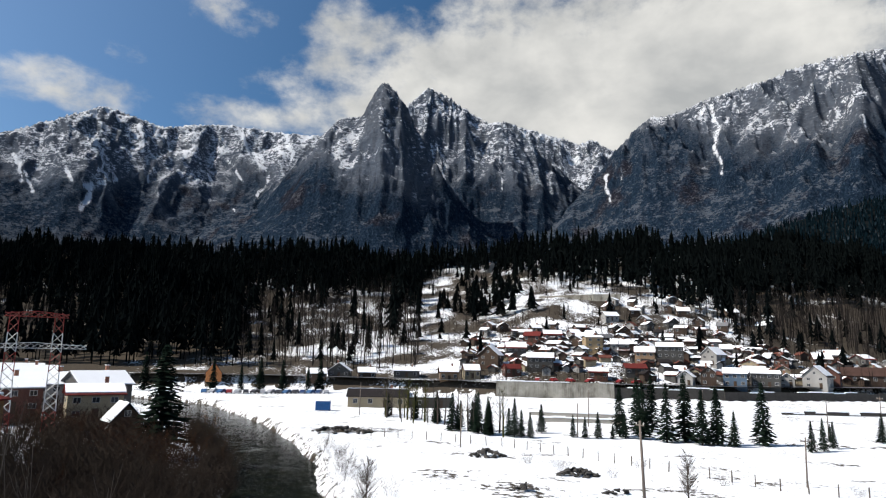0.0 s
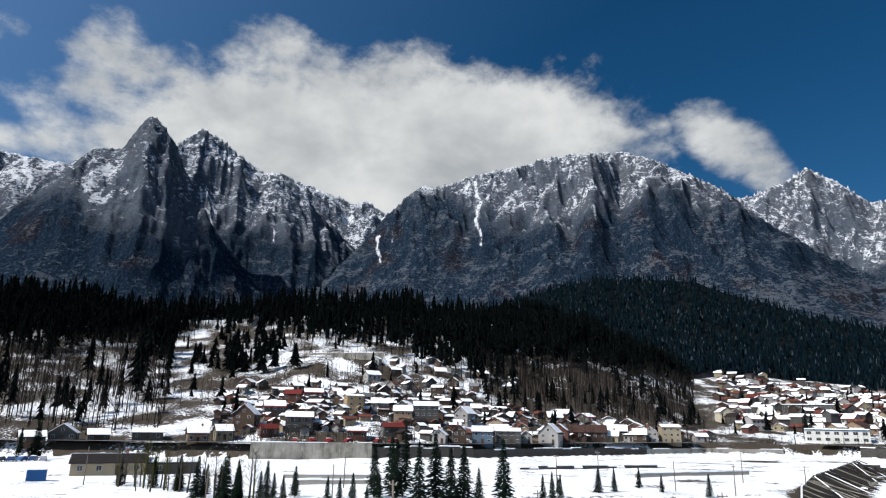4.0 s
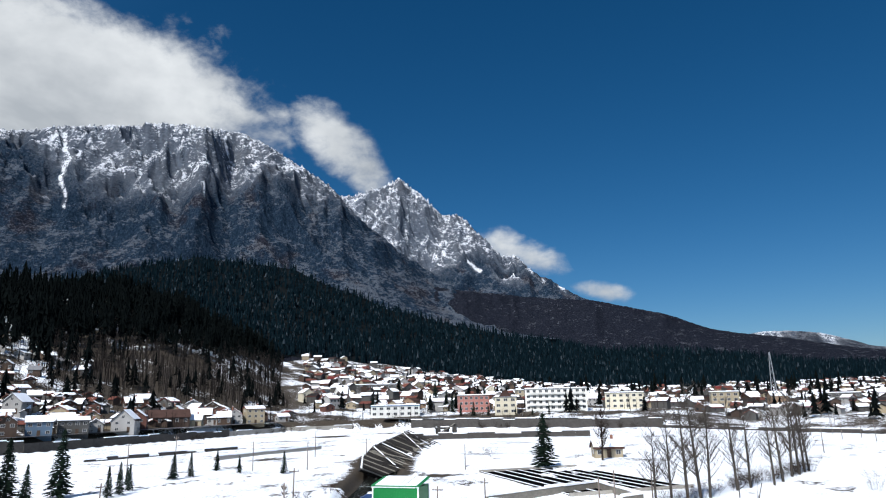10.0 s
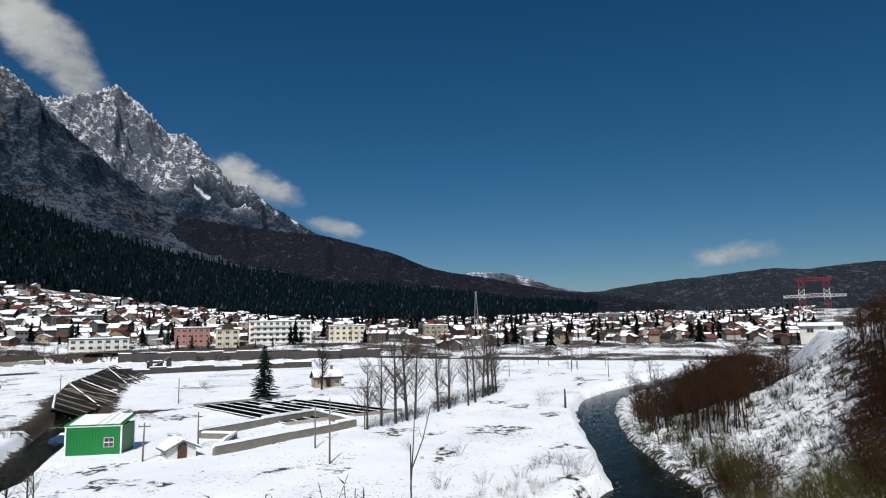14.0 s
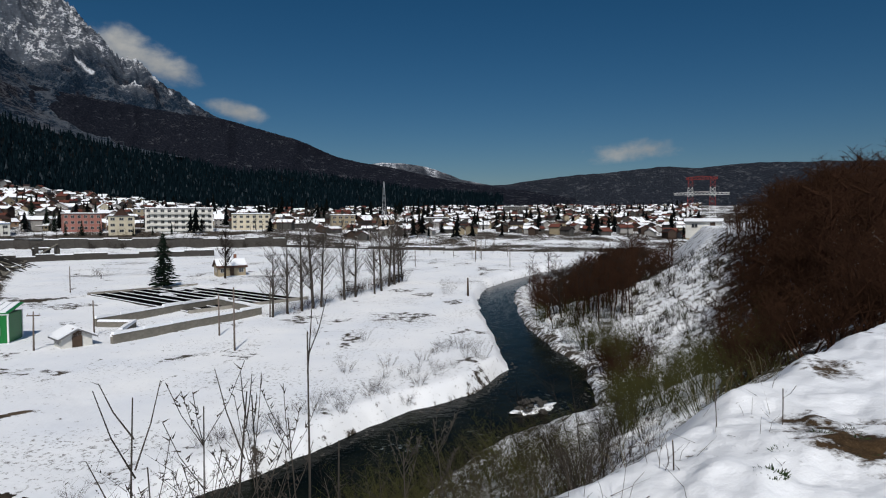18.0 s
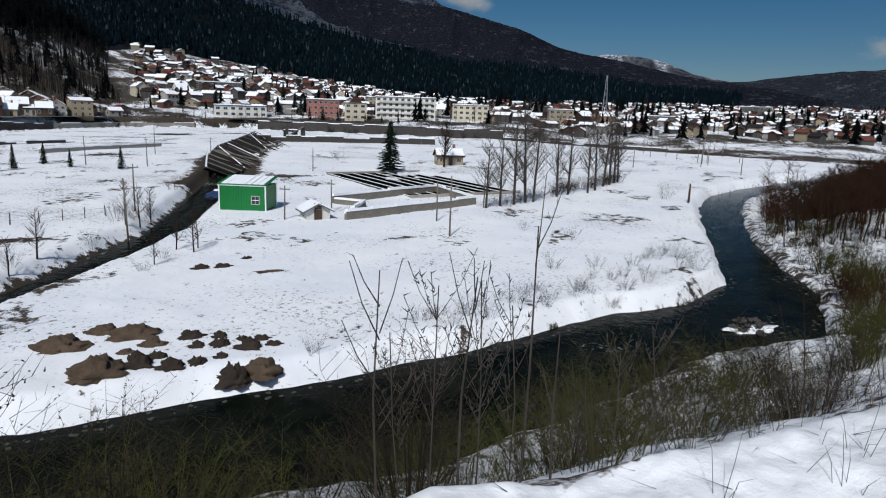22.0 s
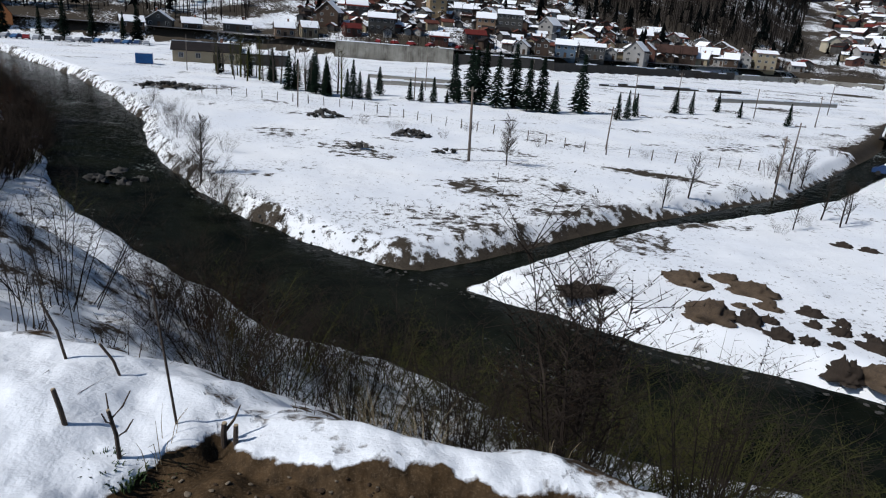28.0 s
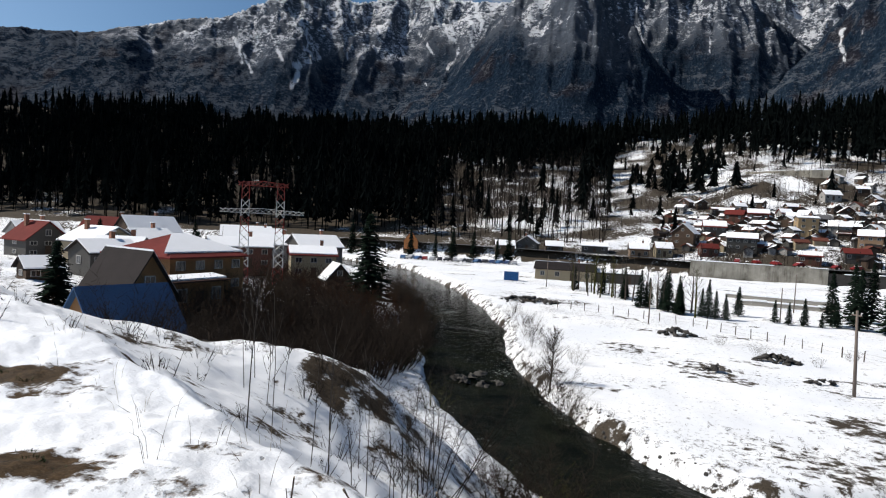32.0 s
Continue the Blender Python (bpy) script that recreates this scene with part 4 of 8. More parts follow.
# ---- buildings ----
def paint(name, color, rough=0.85):
    return simple(name, color, rough, spread=0.22, scale=0.8, relief=0.15, per_object=0.25)


WALLS = {k: paint("plaster_" + k, c) for k, c in (("lime", (0.62, 0.61, 0.57)), ("ivory", (0.50, 0.45, 0.34)), ("white", (0.30, 0.29, 0.275)), ("cream", (0.29, 0.24, 0.16)), ("grey", (0.070, 0.067, 0.063)), ("pink", (0.34, 0.15, 0.125)),
                                                  ("yellow", (0.30, 0.215, 0.12)), ("brown", (0.052, 0.034, 0.025)), ("brick", (0.105, 0.046, 0.034)), ("peach", (0.25, 0.165, 0.105)), ("blue", (0.08, 0.12, 0.17)))}
ROOFS = {k: simple("roof_" + k, c, 0.85, spread=0.3, spec=0.1, scale=1.2, relief=0.25, per_object=0.3) for k, c in (("red", (0.14, 0.028, 0.024)), ("rust", (0.13, 0.048, 0.035)), ("dark", (0.026, 0.022, 0.022)), ("brown", (0.062, 0.036, 0.029)), ("blue", (0.045, 0.10, 0.20)), ("grey", (0.16, 0.16, 0.165)))}
TIMBER = simple("honey_timber", (0.24, 0.125, 0.05), 0.75, spread=0.35, scale=2.5)
ORANGE_WOOD = simple("orange_boards", (0.42, 0.17, 0.06), 0.75, spread=0.3, scale=2.5)
DARK_WOOD = simple("dark_wood", (0.07, 0.045, 0.03), 0.85, spread=0.4, scale=3)
BRICK = simple("chimney_brick", (0.25, 0.12, 0.08), 0.9, spread=0.35, scale=4)
STEEL = simple("galvanised_steel", (0.42, 0.43, 0.44), 0.45, 0.8, spread=0.2, scale=3)
WHITE_TRIM = simple("white_trim", (0.75, 0.75, 0.73), 0.6, spread=0.08)
GLASS, _n, _l, _b = material("window_glass", 0.12, 0, 0.6)
_l.new(ramp(_n, _l, _n.new("ShaderNodeObjectInfo").outputs["Random"], [(0.0, (0.012, 0.014, 0.018)), (1.0, (0.05, 0.055, 0.065))]), _b.inputs["Base Color"])

# one window, one metre square, shared by all houses: frame with a mullion, and the pane behind it
_w = Shape()
for bx_, bz_, bw_, bh_ in ((-0.46, 0, 0.08, 1), (0.46, 0, 0.08, 1), (0, 0, 0.84, 0.08), (0, 0.92, 0.84, 0.08), (0, 0.08, 0.05, 0.84)):
    _w.box(bx_, 0, bz_, bw_, 0.12, bh_)
WIN_FRAME = _w.mesh("window_frame", simple("window_trim", (0.38, 0.37, 0.35), 0.6, spread=0.15))
WIN_PANE = Shape().box(0, 0.02, 0.08, 0.84, 0.06, 0.84).mesh("window_pane", GLASS)


def window(parent, x, y, z, w, h, turn=0.0, framed=True):
    ob = part("window", WIN_FRAME if framed else WIN_PANE, None, parent)
    ob.matrix_basis = pose(x, y, z, 0, 0, math.degrees(turn)) @ Matrix.Diagonal((w, 1, h, 1))
    if framed:
        part("pane", WIN_PANE, None, ob)
    return ob


def house(x, y, w, d, h, wall="white", roof="dark", turn=0.0, pitch=0.75, snow=1.0, z=None, storeys=2, axis="x", label="", group="", windows=3, chimney=True, hip=False, near=True, category="house", base=1.5, half=False):
    """A house with its front at -y. axis: the ridge's direction; snow: how much of the roof it covers (one slope under 0.6)."""
    a = toward(x, y) + turn
    if z is None and y > 230:
        w, d, h, pitch = 0.86 * w, 0.86 * d, 0.80 * h, 0.85 * pitch
    z = height(x, y) if z is None else z
    if not label:
        label = "small %s house with a %s" % (wall, "snow-covered roof" if snow > 0.6 else "partly snowy %s roof" % roof)
    t = thing("house", x, y, z, a, label, category, group)
    wm = WALLS.get(wall) or {"timber": TIMBER, "orange": ORANGE_WOOD, "dark": DARK_WOOD}[wall]
    L, S = (w, d) if axis == "x" else (d, w)
    rise = S / 2 * pitch
    body = Shape().box(0, 0, -base, w, d, h + base)
    rot = (lambda p: p) if axis == "x" else (lambda p: (-p[1], p[0], p[2]))
    if not hip:
        for e in (-1, 1):
            g = [(e * L / 2, -S / 2, h), (e * L / 2, S / 2, h), (e * L / 2, 0, h + rise), (e * (L / 2 - 0.2), -S / 2, h), (e * (L / 2 - 0.2), S / 2, h), (e * (L / 2 - 0.2), 0, h + rise)]
            body.add([rot(p) for p in g], [(0, 1, 2), (5, 4, 3), (0, 2, 5, 3), (1, 4, 5, 2)])
    part("wall", body, wm, t)
    over = 0.45
    tk = 0.18

    def slab(e, lift, thick, lo=1.0, cut=0.0):
        ex = L / 2 + over - cut
        run = S / 2 + over
        z_at = lambda s: h + rise * (1 - s / (S / 2)) + lift
        s0, s1 = 0.0, run * lo
        inx = S / 2 if hip else 0.0
        ps = []
        for dz in (0, thick):
            ps += [(-ex + inx, e * s0, z_at(s0) + dz), (ex - inx, e * s0, z_at(s0) + dz), (ex, e * s1, z_at(s1) + dz), (-ex, e * s1, z_at(s1) + dz)]
        return [rot(p) for p in ps], [(3, 2, 1, 0), (4, 5, 6, 7), (0, 1, 5, 4), (1, 2, 6, 5), (2, 3, 7, 6), (3, 0, 4, 7)]

    rf, sn = Shape(), Shape()
    thawed = rnd.choice((-1, 1, 0, 0, 0)) if snow > 0.6 and not hip and z > 6.5 else 0
    for e in (-1, 1):
        rf.add(*slab(e, 0, tk))
        if (snow > 0.6 and e != thawed) or (snow > 0.25 and e == (1 if half else -1)):
            sn.add(*slab(e, tk + 0.004, 0.16, min(1.0, 0.72 + 0.3 * snow), 0.1))
    if hip:
        for e in (-1, 1):
            ex, run = L / 2 + over, S / 2 + over
            zz = h + rise * (1 - run / (S / 2))
            v = [(e * (ex - S / 2), 0, h + rise), (e * ex, -run, zz), (e * ex, run, zz)]
            rf.add([rot(p) for p in v] + [rot((p[0], p[1], p[2] + tk)) for p in v], [(0, 1, 2), (5, 4, 3), (0, 3, 4, 1), (1, 4, 5, 2), (2, 5, 3, 0)])
    part("roof", rf, ROOFS.get(roof, ROOFS["dark"]), t, roof + " roof")
    if sn.v:
        part("roof_snow", sn, SNOW, t, "white snow layer")
    if chimney:
        c = rot((L * 0.22, S * 0.14, h + rise * 0.6))
        ch = part("chimney", Shape().box(*c, 0.6, 0.6, 1.5 + rise * 0.3), BRICK, t)
        if near:
            part("cap", Shape().box(c[0], c[1], c[2] + 1.5 + rise * 0.3, 0.8, 0.8, 0.14), SNOW, ch)
    fh = h / storeys
    for k in range(storeys):
        for i in range(windows):
            if k == 0 and i == windows // 2 and near:
                part("door", Shape().box((i + 0.5) / windows * w - w / 2, -d / 2 - 0.03, 0.02, 1.0, 0.12, 2.05), DARK_WOOD, t, "dark wooden door")
                continue
            window(t, (i + 0.5) / windows * w - w / 2, -d / 2 - 0.03, k * fh + 0.35 * fh, min(1.25, 0.55 * w / windows), fh * 0.45, 0, near)
        for e in (-1, 1) if near else ():
            window(t, e * (w / 2 + 0.03), 0, k * fh + 0.35 * fh, 1.2, fh * 0.45, math.pi / 2, near)
    if axis == "y" and not hip and near:
        window(t, 0, -d / 2 - 0.03, h + rise * 0.2, 1.0, min(1.1, rise * 0.4), 0, near)
    return t


# the village under the wooded hill
house(140, 246, 9.5, 10, 5.6, "white", "dark", -0.25, 1.05, 0.5, axis="y", label="white gabled house with a half-snowy dark roof", windows=2)
house(149, 254, 9, 9, 6.0, "brick", "brown", -0.1, 0.9, 0.3, axis="y", label="brick-red house with a steep dark roof", windows=2)
house(170, 266, 20, 9, 4.2, "brown", "brown", 0.1, 0.9, 0.2, storeys=1, label="long brown wooden house with a bare brown roof", windows=5)
house(190, 272, 12, 9, 4.2, "brown", "brown", 0.0, 0.8, 0.9, storeys=1)
house(213, 262, 10, 9, 9.0, "cream", "red", 0.25, 0.35, 1.0, storeys=3, label="tall cream plastered house with flat snowy roof", windows=3)
house(204, 265, 8, 8, 6.0, "white", "red", 0.0, 0.8, 0.5, axis="y")
house(196, 262, 7, 8, 4.5, "dark", "dark", 0.0, 0.8, 0.9, storeys=1)
house(93.6, 270, 12, 9, 9.0, "grey", "dark", 0.05, 0.5, 1.0, storeys=3, label="three-storey grey house with balconies and snowy roof", windows=4)
house(84, 272, 9, 8, 6, "peach", "rust", 0.0, 0.7, 1.0)
house(114, 276, 8, 9, 5.6, "white", "grey", -0.5, 1.0, 0.9, axis="y", label="white gabled house with a snowy roof", windows=2)
house(66, 287, 8.5, 8, 8.5, "yellow", "grey", 0.25, 0.25, 1.0, storeys=3, label="tall narrow ochre house with flat snowy roof", windows=2)
house(79, 291, 9, 7, 4, "white", "dark", 0.0, 0.7, 1.0, storeys=1)
house(45, 323, 9, 7, 4, "brick", "red", -0.2, 0.75, 0.1, storeys=1, label="low house with a bare red roof")
house(54, 320, 10, 7, 4.5, "brick", "red", 0.1, 0.75, 0.5, storeys=1)
house(21, 279, 10, 9, 6, "dark", "dark", -0.3, 1.0, 1.0, axis="y", label="dark timber house with a steep snowy roof", windows=2)
house(33, 292, 10, 8, 5, "grey", "red", 0.1, 0.8, 0.5)
house(40, 266, 12, 8, 6, "grey", "rust", 0.0, 0.6, 1.0, windows=4)
house(28, 262, 7, 6, 3.4, "brick", "red", 0.3, 0.7, 0.1, storeys=1)
house(107, 241, 9, 8, 6, "blue", "dark", 0.0, 0.6, 1.0, label="dark blue house with white lower storey and snowy roof", windows=3)
house(97, 240, 6, 7, 6, "brown", "dark", 0.0, 0.9, 0.4, axis="y", windows=2)
house(119, 243, 11, 8, 6.2, "grey", "grey", 0.05, 0.35, 1.0, label="pale grey house with long snowy roof", windows=4)
house(129, 247, 6, 7, 4, "white", "dark", 0.0, 0.8, 0.9, axis="y", windows=2)
house(89, 240, 6, 6, 4, "white", "dark", -0.2, 0.9, 1.0, axis="y", windows=2, storeys=1)
house(75, 256, 9, 7, 3.6, "grey", "red", 0.2, 0.6, 0.1, storeys=1)
house(60, 252, 8, 6, 3.4, "brick", "red", 0.0, 0.6, 0.4, storeys=1)
house(45.4, 597, 12, 10, 5, "white", "grey", 0.2, 0.9, 1.0, label="chalet with a snowy roof high on the hill", axis="y")
house(-92, 269, 7, 8, 2.5, "orange", "rust", 0.0, 1.6, 0.0, axis="y", storeys=1, label="small orange wooden A-frame hut", windows=1, chimney=False)
house(-50, 266, 9, 7, 3, "dark", "dark", 0.1, 0.7, 1.0, storeys=1)
house(-41, 270, 10, 8, 3.4, "grey", "grey", -0.15, 0.8, 1.0, storeys=1, axis="y")
house(-30, 268, 8, 7, 3, "dark", "brown", 0.1, 0.7, 0.9, storeys=1)
house(-14, 272, 12, 7, 3.2, "grey", "grey", 0.0, 0.5, 1.0, storeys=1)
house(3, 256, 8, 7, 4, "peach", "brown", 0.1, 0.8, 0.5, storeys=1)
house(12, 262, 7, 7, 4, "cream", "rust", 0.2, 0.8, 0.9, storeys=1)
house(-17, 183.5, 16, 8, 2.9, "cream", "dark", -0.05, 0.42, 0.35, storeys=1, label="low pale building with a large bare brown roof", windows=4, half=True)
house(-3, 185, 12, 6, 2.6, "grey", "dark", 0.05, 0.3, 0.5, storeys=1, label="low grey shed row with snowy lean-to roof", windows=2, chimney=False)

rnd = random.Random(21)
taken = [(140, 246), (149, 254), (170, 266), (213, 262), (93, 270), (114, 276), (66, 287), (45, 323), (54, 320), (21, 279), (33, 292), (40, 266), (107, 241), (119, 243), (75, 256), (204, 265), (79, 291), (84, 272)]


def scatter(count, bear, rise, spread, group, near, walls, roofs, size, gap=11, snowy=0.75):
    made, tries_ = 0, 0
    while made < count and tries_ < count * 40:
        tries_ += 1
        b, r = radians(rnd.uniform(*bear)), rnd.uniform(*spread)
        x, y = r * math.sin(b), r * math.cos(b)
        if any((x - p) ** 2 + (y - q) ** 2 < gap ** 2 for p, q in taken):
            continue
        d_, s_, _ = along(WALL, np.array([x]), np.array([y]))
        if s_[0] < 0 or d_[0] < 13:
            continue
        z = height(x, y)
        e = math.degrees(math.atan((z - EYE) / r))
        if not rise[0] < e < rise[1]:
            continue
        taken.append((x, y))
        made += 1
        k = rnd.uniform(*size)
        st = 1 if k < 7.5 else rnd.choice((1, 2, 2))
        snow = 1.0 if rnd.random() < snowy else rnd.choice((0.1, 0.4, 0.5))
        house(x, y, k * rnd.uniform(0.9, 1.4), k, st * rnd.uniform(2.6, 3.0), rnd.choice(walls), rnd.choice(roofs), rnd.uniform(-0.7, 0.7), rnd.uniform(0.40, 0.80), snow,
              z=z, storeys=st, axis=rnd.choice("xy"), group=group, windows=rnd.choice((2, 3)), near=near, chimney=rnd.random() < 0.6)


scatter(40, (3, 24), (0.3, 2.5), (262, 420), "houses of the hillside village", True, ["white", "grey", "brown", "dark", "grey", "dark", "brown"], ["dark", "rust", "grey", "red", "dark"], (3.6, 5.6), 7.5, 0.5)
scatter(24, (14, 27), (2.5, 5.0), (300, 460), "houses of the hillside village", True, ["white", "grey", "brown", "dark"], ["dark", "grey", "brown"], (4.0, 6.0), 9, 0.65)
scatter(24, (24, 42), (-3, 0.2), (280, 380), "houses of the hillside village", True, ["white", "grey", "brown", "cream", "brick"], ["dark", "red", "rust", "grey"], (4.5, 7), 10, 0.6)
scatter(130, (43.2, 62), (-1.5, 5), (400, 880), "houses of the town", False, ["white", "cream", "peach", "ivory", "brown", "grey", "lime", "brick"], ["red", "rust", "dark", "brown", "red"], (5, 8.5), 11, 0.55)
scatter(64, (60, 84), (-1.5, 2), (380, 900), "houses of the town", False, ["white", "cream", "peach", "grey", "brown"], ["red", "rust", "dark", "brown"], (5, 8.5), 11, 0.55)


def far_town(count, bear, spread, seed, wide=(9, 15), tall=(3.0, 4.5, 6.0), label="snowy-roofed houses crowded far down the valley"):
    """Small houses too far to tell apart: walls, roofs and snow in one mesh."""
    q = random.Random(seed)
    v, f, mi = [], [], []
    mats = [WALLS["white"], WALLS["cream"], WALLS["brown"], WALLS["grey"], ROOFS["rust"], ROOFS["dark"], SNOW]
    for _ in range(count):
        b, r = radians(q.uniform(*bear)), math.sqrt(q.uniform(spread[0] ** 2, spread[1] ** 2))
        x, y = r * math.sin(b), r * math.cos(b)
        d_, s_, _ = along(WALL, np.array([x]), np.array([y]))
        if s_[0] < 0 or d_[0] < 13:
            continue
        z, a, w, d, h = height(x, y), q.uniform(0, 3.1), q.uniform(*wide), q.uniform(*wide) * 0.75, q.choice(tall)
        c, s = math.cos(a), math.sin(a)
        put = lambda X, Y, Z: (x + X * c - Y * s, y + X * s + Y * c, z + Z)
        k = len(v)
        v.extend(put(X * w / 2, Y * d / 2, Z) for Z in (-2, h) for X, Y in ((-1, -1), (1, -1), (1, 1), (-1, 1)))
        v.extend(put(X * w / 2, 0, h + d * 0.28) for X in (-1, 1))
        f.extend(tuple(i + k for i in g) for g in ((0, 1, 5, 4), (1, 2, 6, 5), (2, 3, 7, 6), (3, 0, 4, 7), (5, 6, 9), (7, 4, 8)))
        mi.extend([q.choice((0, 1, 2, 2, 3, 3))] * 6)
        k = len(v)
        o = 0.5
        v.extend(put(X * (w / 2 + o), Y * (d / 2 + o), h - 0.3 + (0.3 + d * 0.28) * (Y == 0) + Z) for Z in (0.1, 0.4) for X in (-1, 1) for Y in (-1, 0, 1))
        f.extend(tuple(i + k for i in g) for g in ((6, 9, 10, 7), (7, 10, 11, 8), (0, 1, 4, 3), (1, 2, 5, 4), (0, 3, 9, 6), (2, 8, 11, 5), (0, 6, 7, 1), (1, 7, 8, 2), (3, 4, 10, 9), (4, 5, 11, 10)))
        white = q.random() < 0.66
        mi.extend([6 if white else q.choice((4, 5))] * 2 + [q.choice((4, 5))] * 8)
    me = bpy.data.meshes.new("far_houses")
    me.from_pydata(v, [], f)
    for m in mats:
        me.materials.append(m)
    me.polygons.foreach_set("material_index", mi)
    tagged(new("far_houses", me), label, "town", kind="stuff")


far_town(1250, (78, 108), (345, 1300), 31, (4.5, 8), (2.2, 2.8, 3.8))
far_town(330, (43, 80), (420, 950), 32, (6, 11))
far_town(240, (43.3, 64), (430, 860), 35, (5, 9), (2.8, 4.0, 5.2))
far_town(200, (2, 25), (262, 335), 33, (2.5, 5), (1.6, 2.2), "small snowy sheds and lean-tos between the village houses")
far_town(90, (25, 43), (275, 350), 34, (2.5, 5), (1.6, 2.2), "small snowy sheds and lean-tos between the village houses")

# larger buildings of the town
def block(x, y, w, d, storeys, wall, turn, label, bays, roof="grey", bands=None, gables=0):
    a, z = toward(x, y) + turn, height(x, y)
    t = thing("apartment_building", x, y, z, a, label, "building")
    h = storeys * 3.0
    part("wall", Shape().box(0, 0, -2, w, d, h + 2), WALLS[wall], t)
    part("roof", Shape().box(0, 0, h, w + 0.8, d + 0.8, 0.4), ROOFS[roof], t)
    part("roof_snow", Shape().box(0, 0, h + 0.404, w + 0.6, d + 0.6, 0.4, 0, 0.97), SNOW, t, "thick white snow")
    for k in range(storeys):
        if bands:
            part("balcony", Shape().box(0, -d / 2 - 0.6, k * 3 + 0.1, w * 0.9, 1.2, 1.0), WALLS[bands], t)
        for i in range(bays):
            window(t, (i + 0.5) / bays * w - w / 2, -d / 2 - 0.03, k * 3 + (1.2 if bands else 0.9), 0.55 * w / bays, 1.5)
        for e in (-1, 1):
            for j in (-0.25, 0.25):
                window(t, e * (w / 2 + 0.03), j * d, k * 3 + 0.9, 1.4, 1.4, math.pi / 2)
    for g in range(gables):
        gx = (g + 0.5) / gables * w - w / 2
        s = Shape()
        s.add([(gx - 4, -d / 2 - 0.3, h), (gx + 4, -d / 2 - 0.3, h), (gx, -d / 2 - 0.3, h + 4.4), (gx - 4, d / 2, h), (gx + 4, d / 2, h), (gx, d / 2, h + 4.4)], [(0, 1, 2), (5, 4, 3), (0, 2, 5, 3), (1, 4, 5, 2), (0, 3, 4, 1)])
        part("gable", s, ROOFS["brown"], t, "steep brown gable")
    return t


taken += [(335, 214), (326, 184), (347, 165), (304, 248), (441, 96), (410, 356)]
block(335, 214, 18, 13, 3, "pink", 0.1, "three-storey pink brick building with white corner bands", 6)
block(325, 186, 12, 12, 3, "ivory", 0.0, "cream building with a brown front gable", 3, gables=1)
block(347, 166, 34, 13, 4, "lime", 0.05, "long white four-storey building with balcony bands", 10, bands="lime")
block(304, 248, 28, 12, 2, "lime", 0.0, "flat-roofed white and pale blue hall", 7, "blue")
block(441, 96, 16, 13, 3, "cream", 0.1, "cream town house with snowy roof", 4)
block(410, 356, 34, 14, 2, "grey", 0.1, "long dark hall with a snowy roof", 9)
block(386, 140, 22, 12, 3, "ivory", 0.0, "white three-storey building with snowy roof", 6)
block(470, 250, 16, 12, 3, "cream", 0.2, "cream town house with snowy roof", 4)
block(800, -40, 30, 14, 3, "grey", 0.1, "grey hall with a snowy roof far down the valley", 6)
block(520, 40, 24, 12, 2, "grey", 0.1, "low grey hall with a snowy roof", 6)


# ---- walls, roads and poles of the valley floor ----
QUAY, _n, _l, _b = material("dripstained_concrete", 0.9, 0, 0.1)
_p = _n.new("ShaderNodeNewGeometry").outputs["Position"]
_drip = noise_node(_n, _l, 0.55, 5, 0.7, _p, (1, 1, 0.10))
_blot = noise_node(_n, _l, 0.3, 5, 0.65, _p)
_c = mix(_n, _l, _blot, ramp(_n, _l, _drip, [(0.36, (0.07, 0.062, 0.050)), (0.52, (0.30, 0.28, 0.235)), (0.7, (0.42, 0.40, 0.345))]), ramp(_n, _l, _blot, [(0.35, (0.14, 0.125, 0.10)), (0.65, (0.40, 0.375, 0.32))]))
_l.new(_c, _b.inputs["Base Color"])
bump(_n, _l, _b, _blot, 0.3, 0.1)


def wall_run(name, pts, top, thick, mat, label, panel=4.0, cap=True, foot=1.0, proud=0.0):
    """A concrete wall along a line, made of panels; a snowy coping on top."""
    t = new(name)
    tagged(t, label, "wall", kind="structure")
    unit = Shape().box(0, 0, 0, 0.994, 1, 1).mesh("panel", mat)
    snowm = Shape().box(0, 0, 0, 1, 1, 1, 0, 0.93).mesh("coping", SNOW)
    for p, q in zip(pts, pts[1:]):
        n = max(1, round(math.dist(p, q) / panel))
        a = math.atan2(q[1] - p[1], q[0] - p[0])
        for i in range(n):
            k = (i + 0.5) / n
            x, y = p[0] + k * (q[0] - p[0]), p[1] + k * (q[1] - p[1])
            w = math.dist(p, q) / n
            hh = top - foot + rnd.uniform(-0.05, 0.05) - (rnd.choice((0, 0, 0.35, 0.7)) if mat is DARK_CONCRETE else 0)
            ob = part("panel", unit, None, t)
            ob.matrix_basis = pose(x, y, foot, 0, 0, math.degrees(a)) @ Matrix.Diagonal((w, thick * rnd.uniform(0.97, 1.03), hh, 1))
            if cap and rnd.random() < (1.0 if top < 3.1 else 0.72):
                ob = part("coping", snowm, None, t)
                ob.matrix_basis = pose(x, y, foot + hh, 0, 0, math.degrees(a)) @ Matrix.Diagonal((w * 1.001, thick * 1.3, rnd.uniform(0.18, 0.4), 1))
    return t


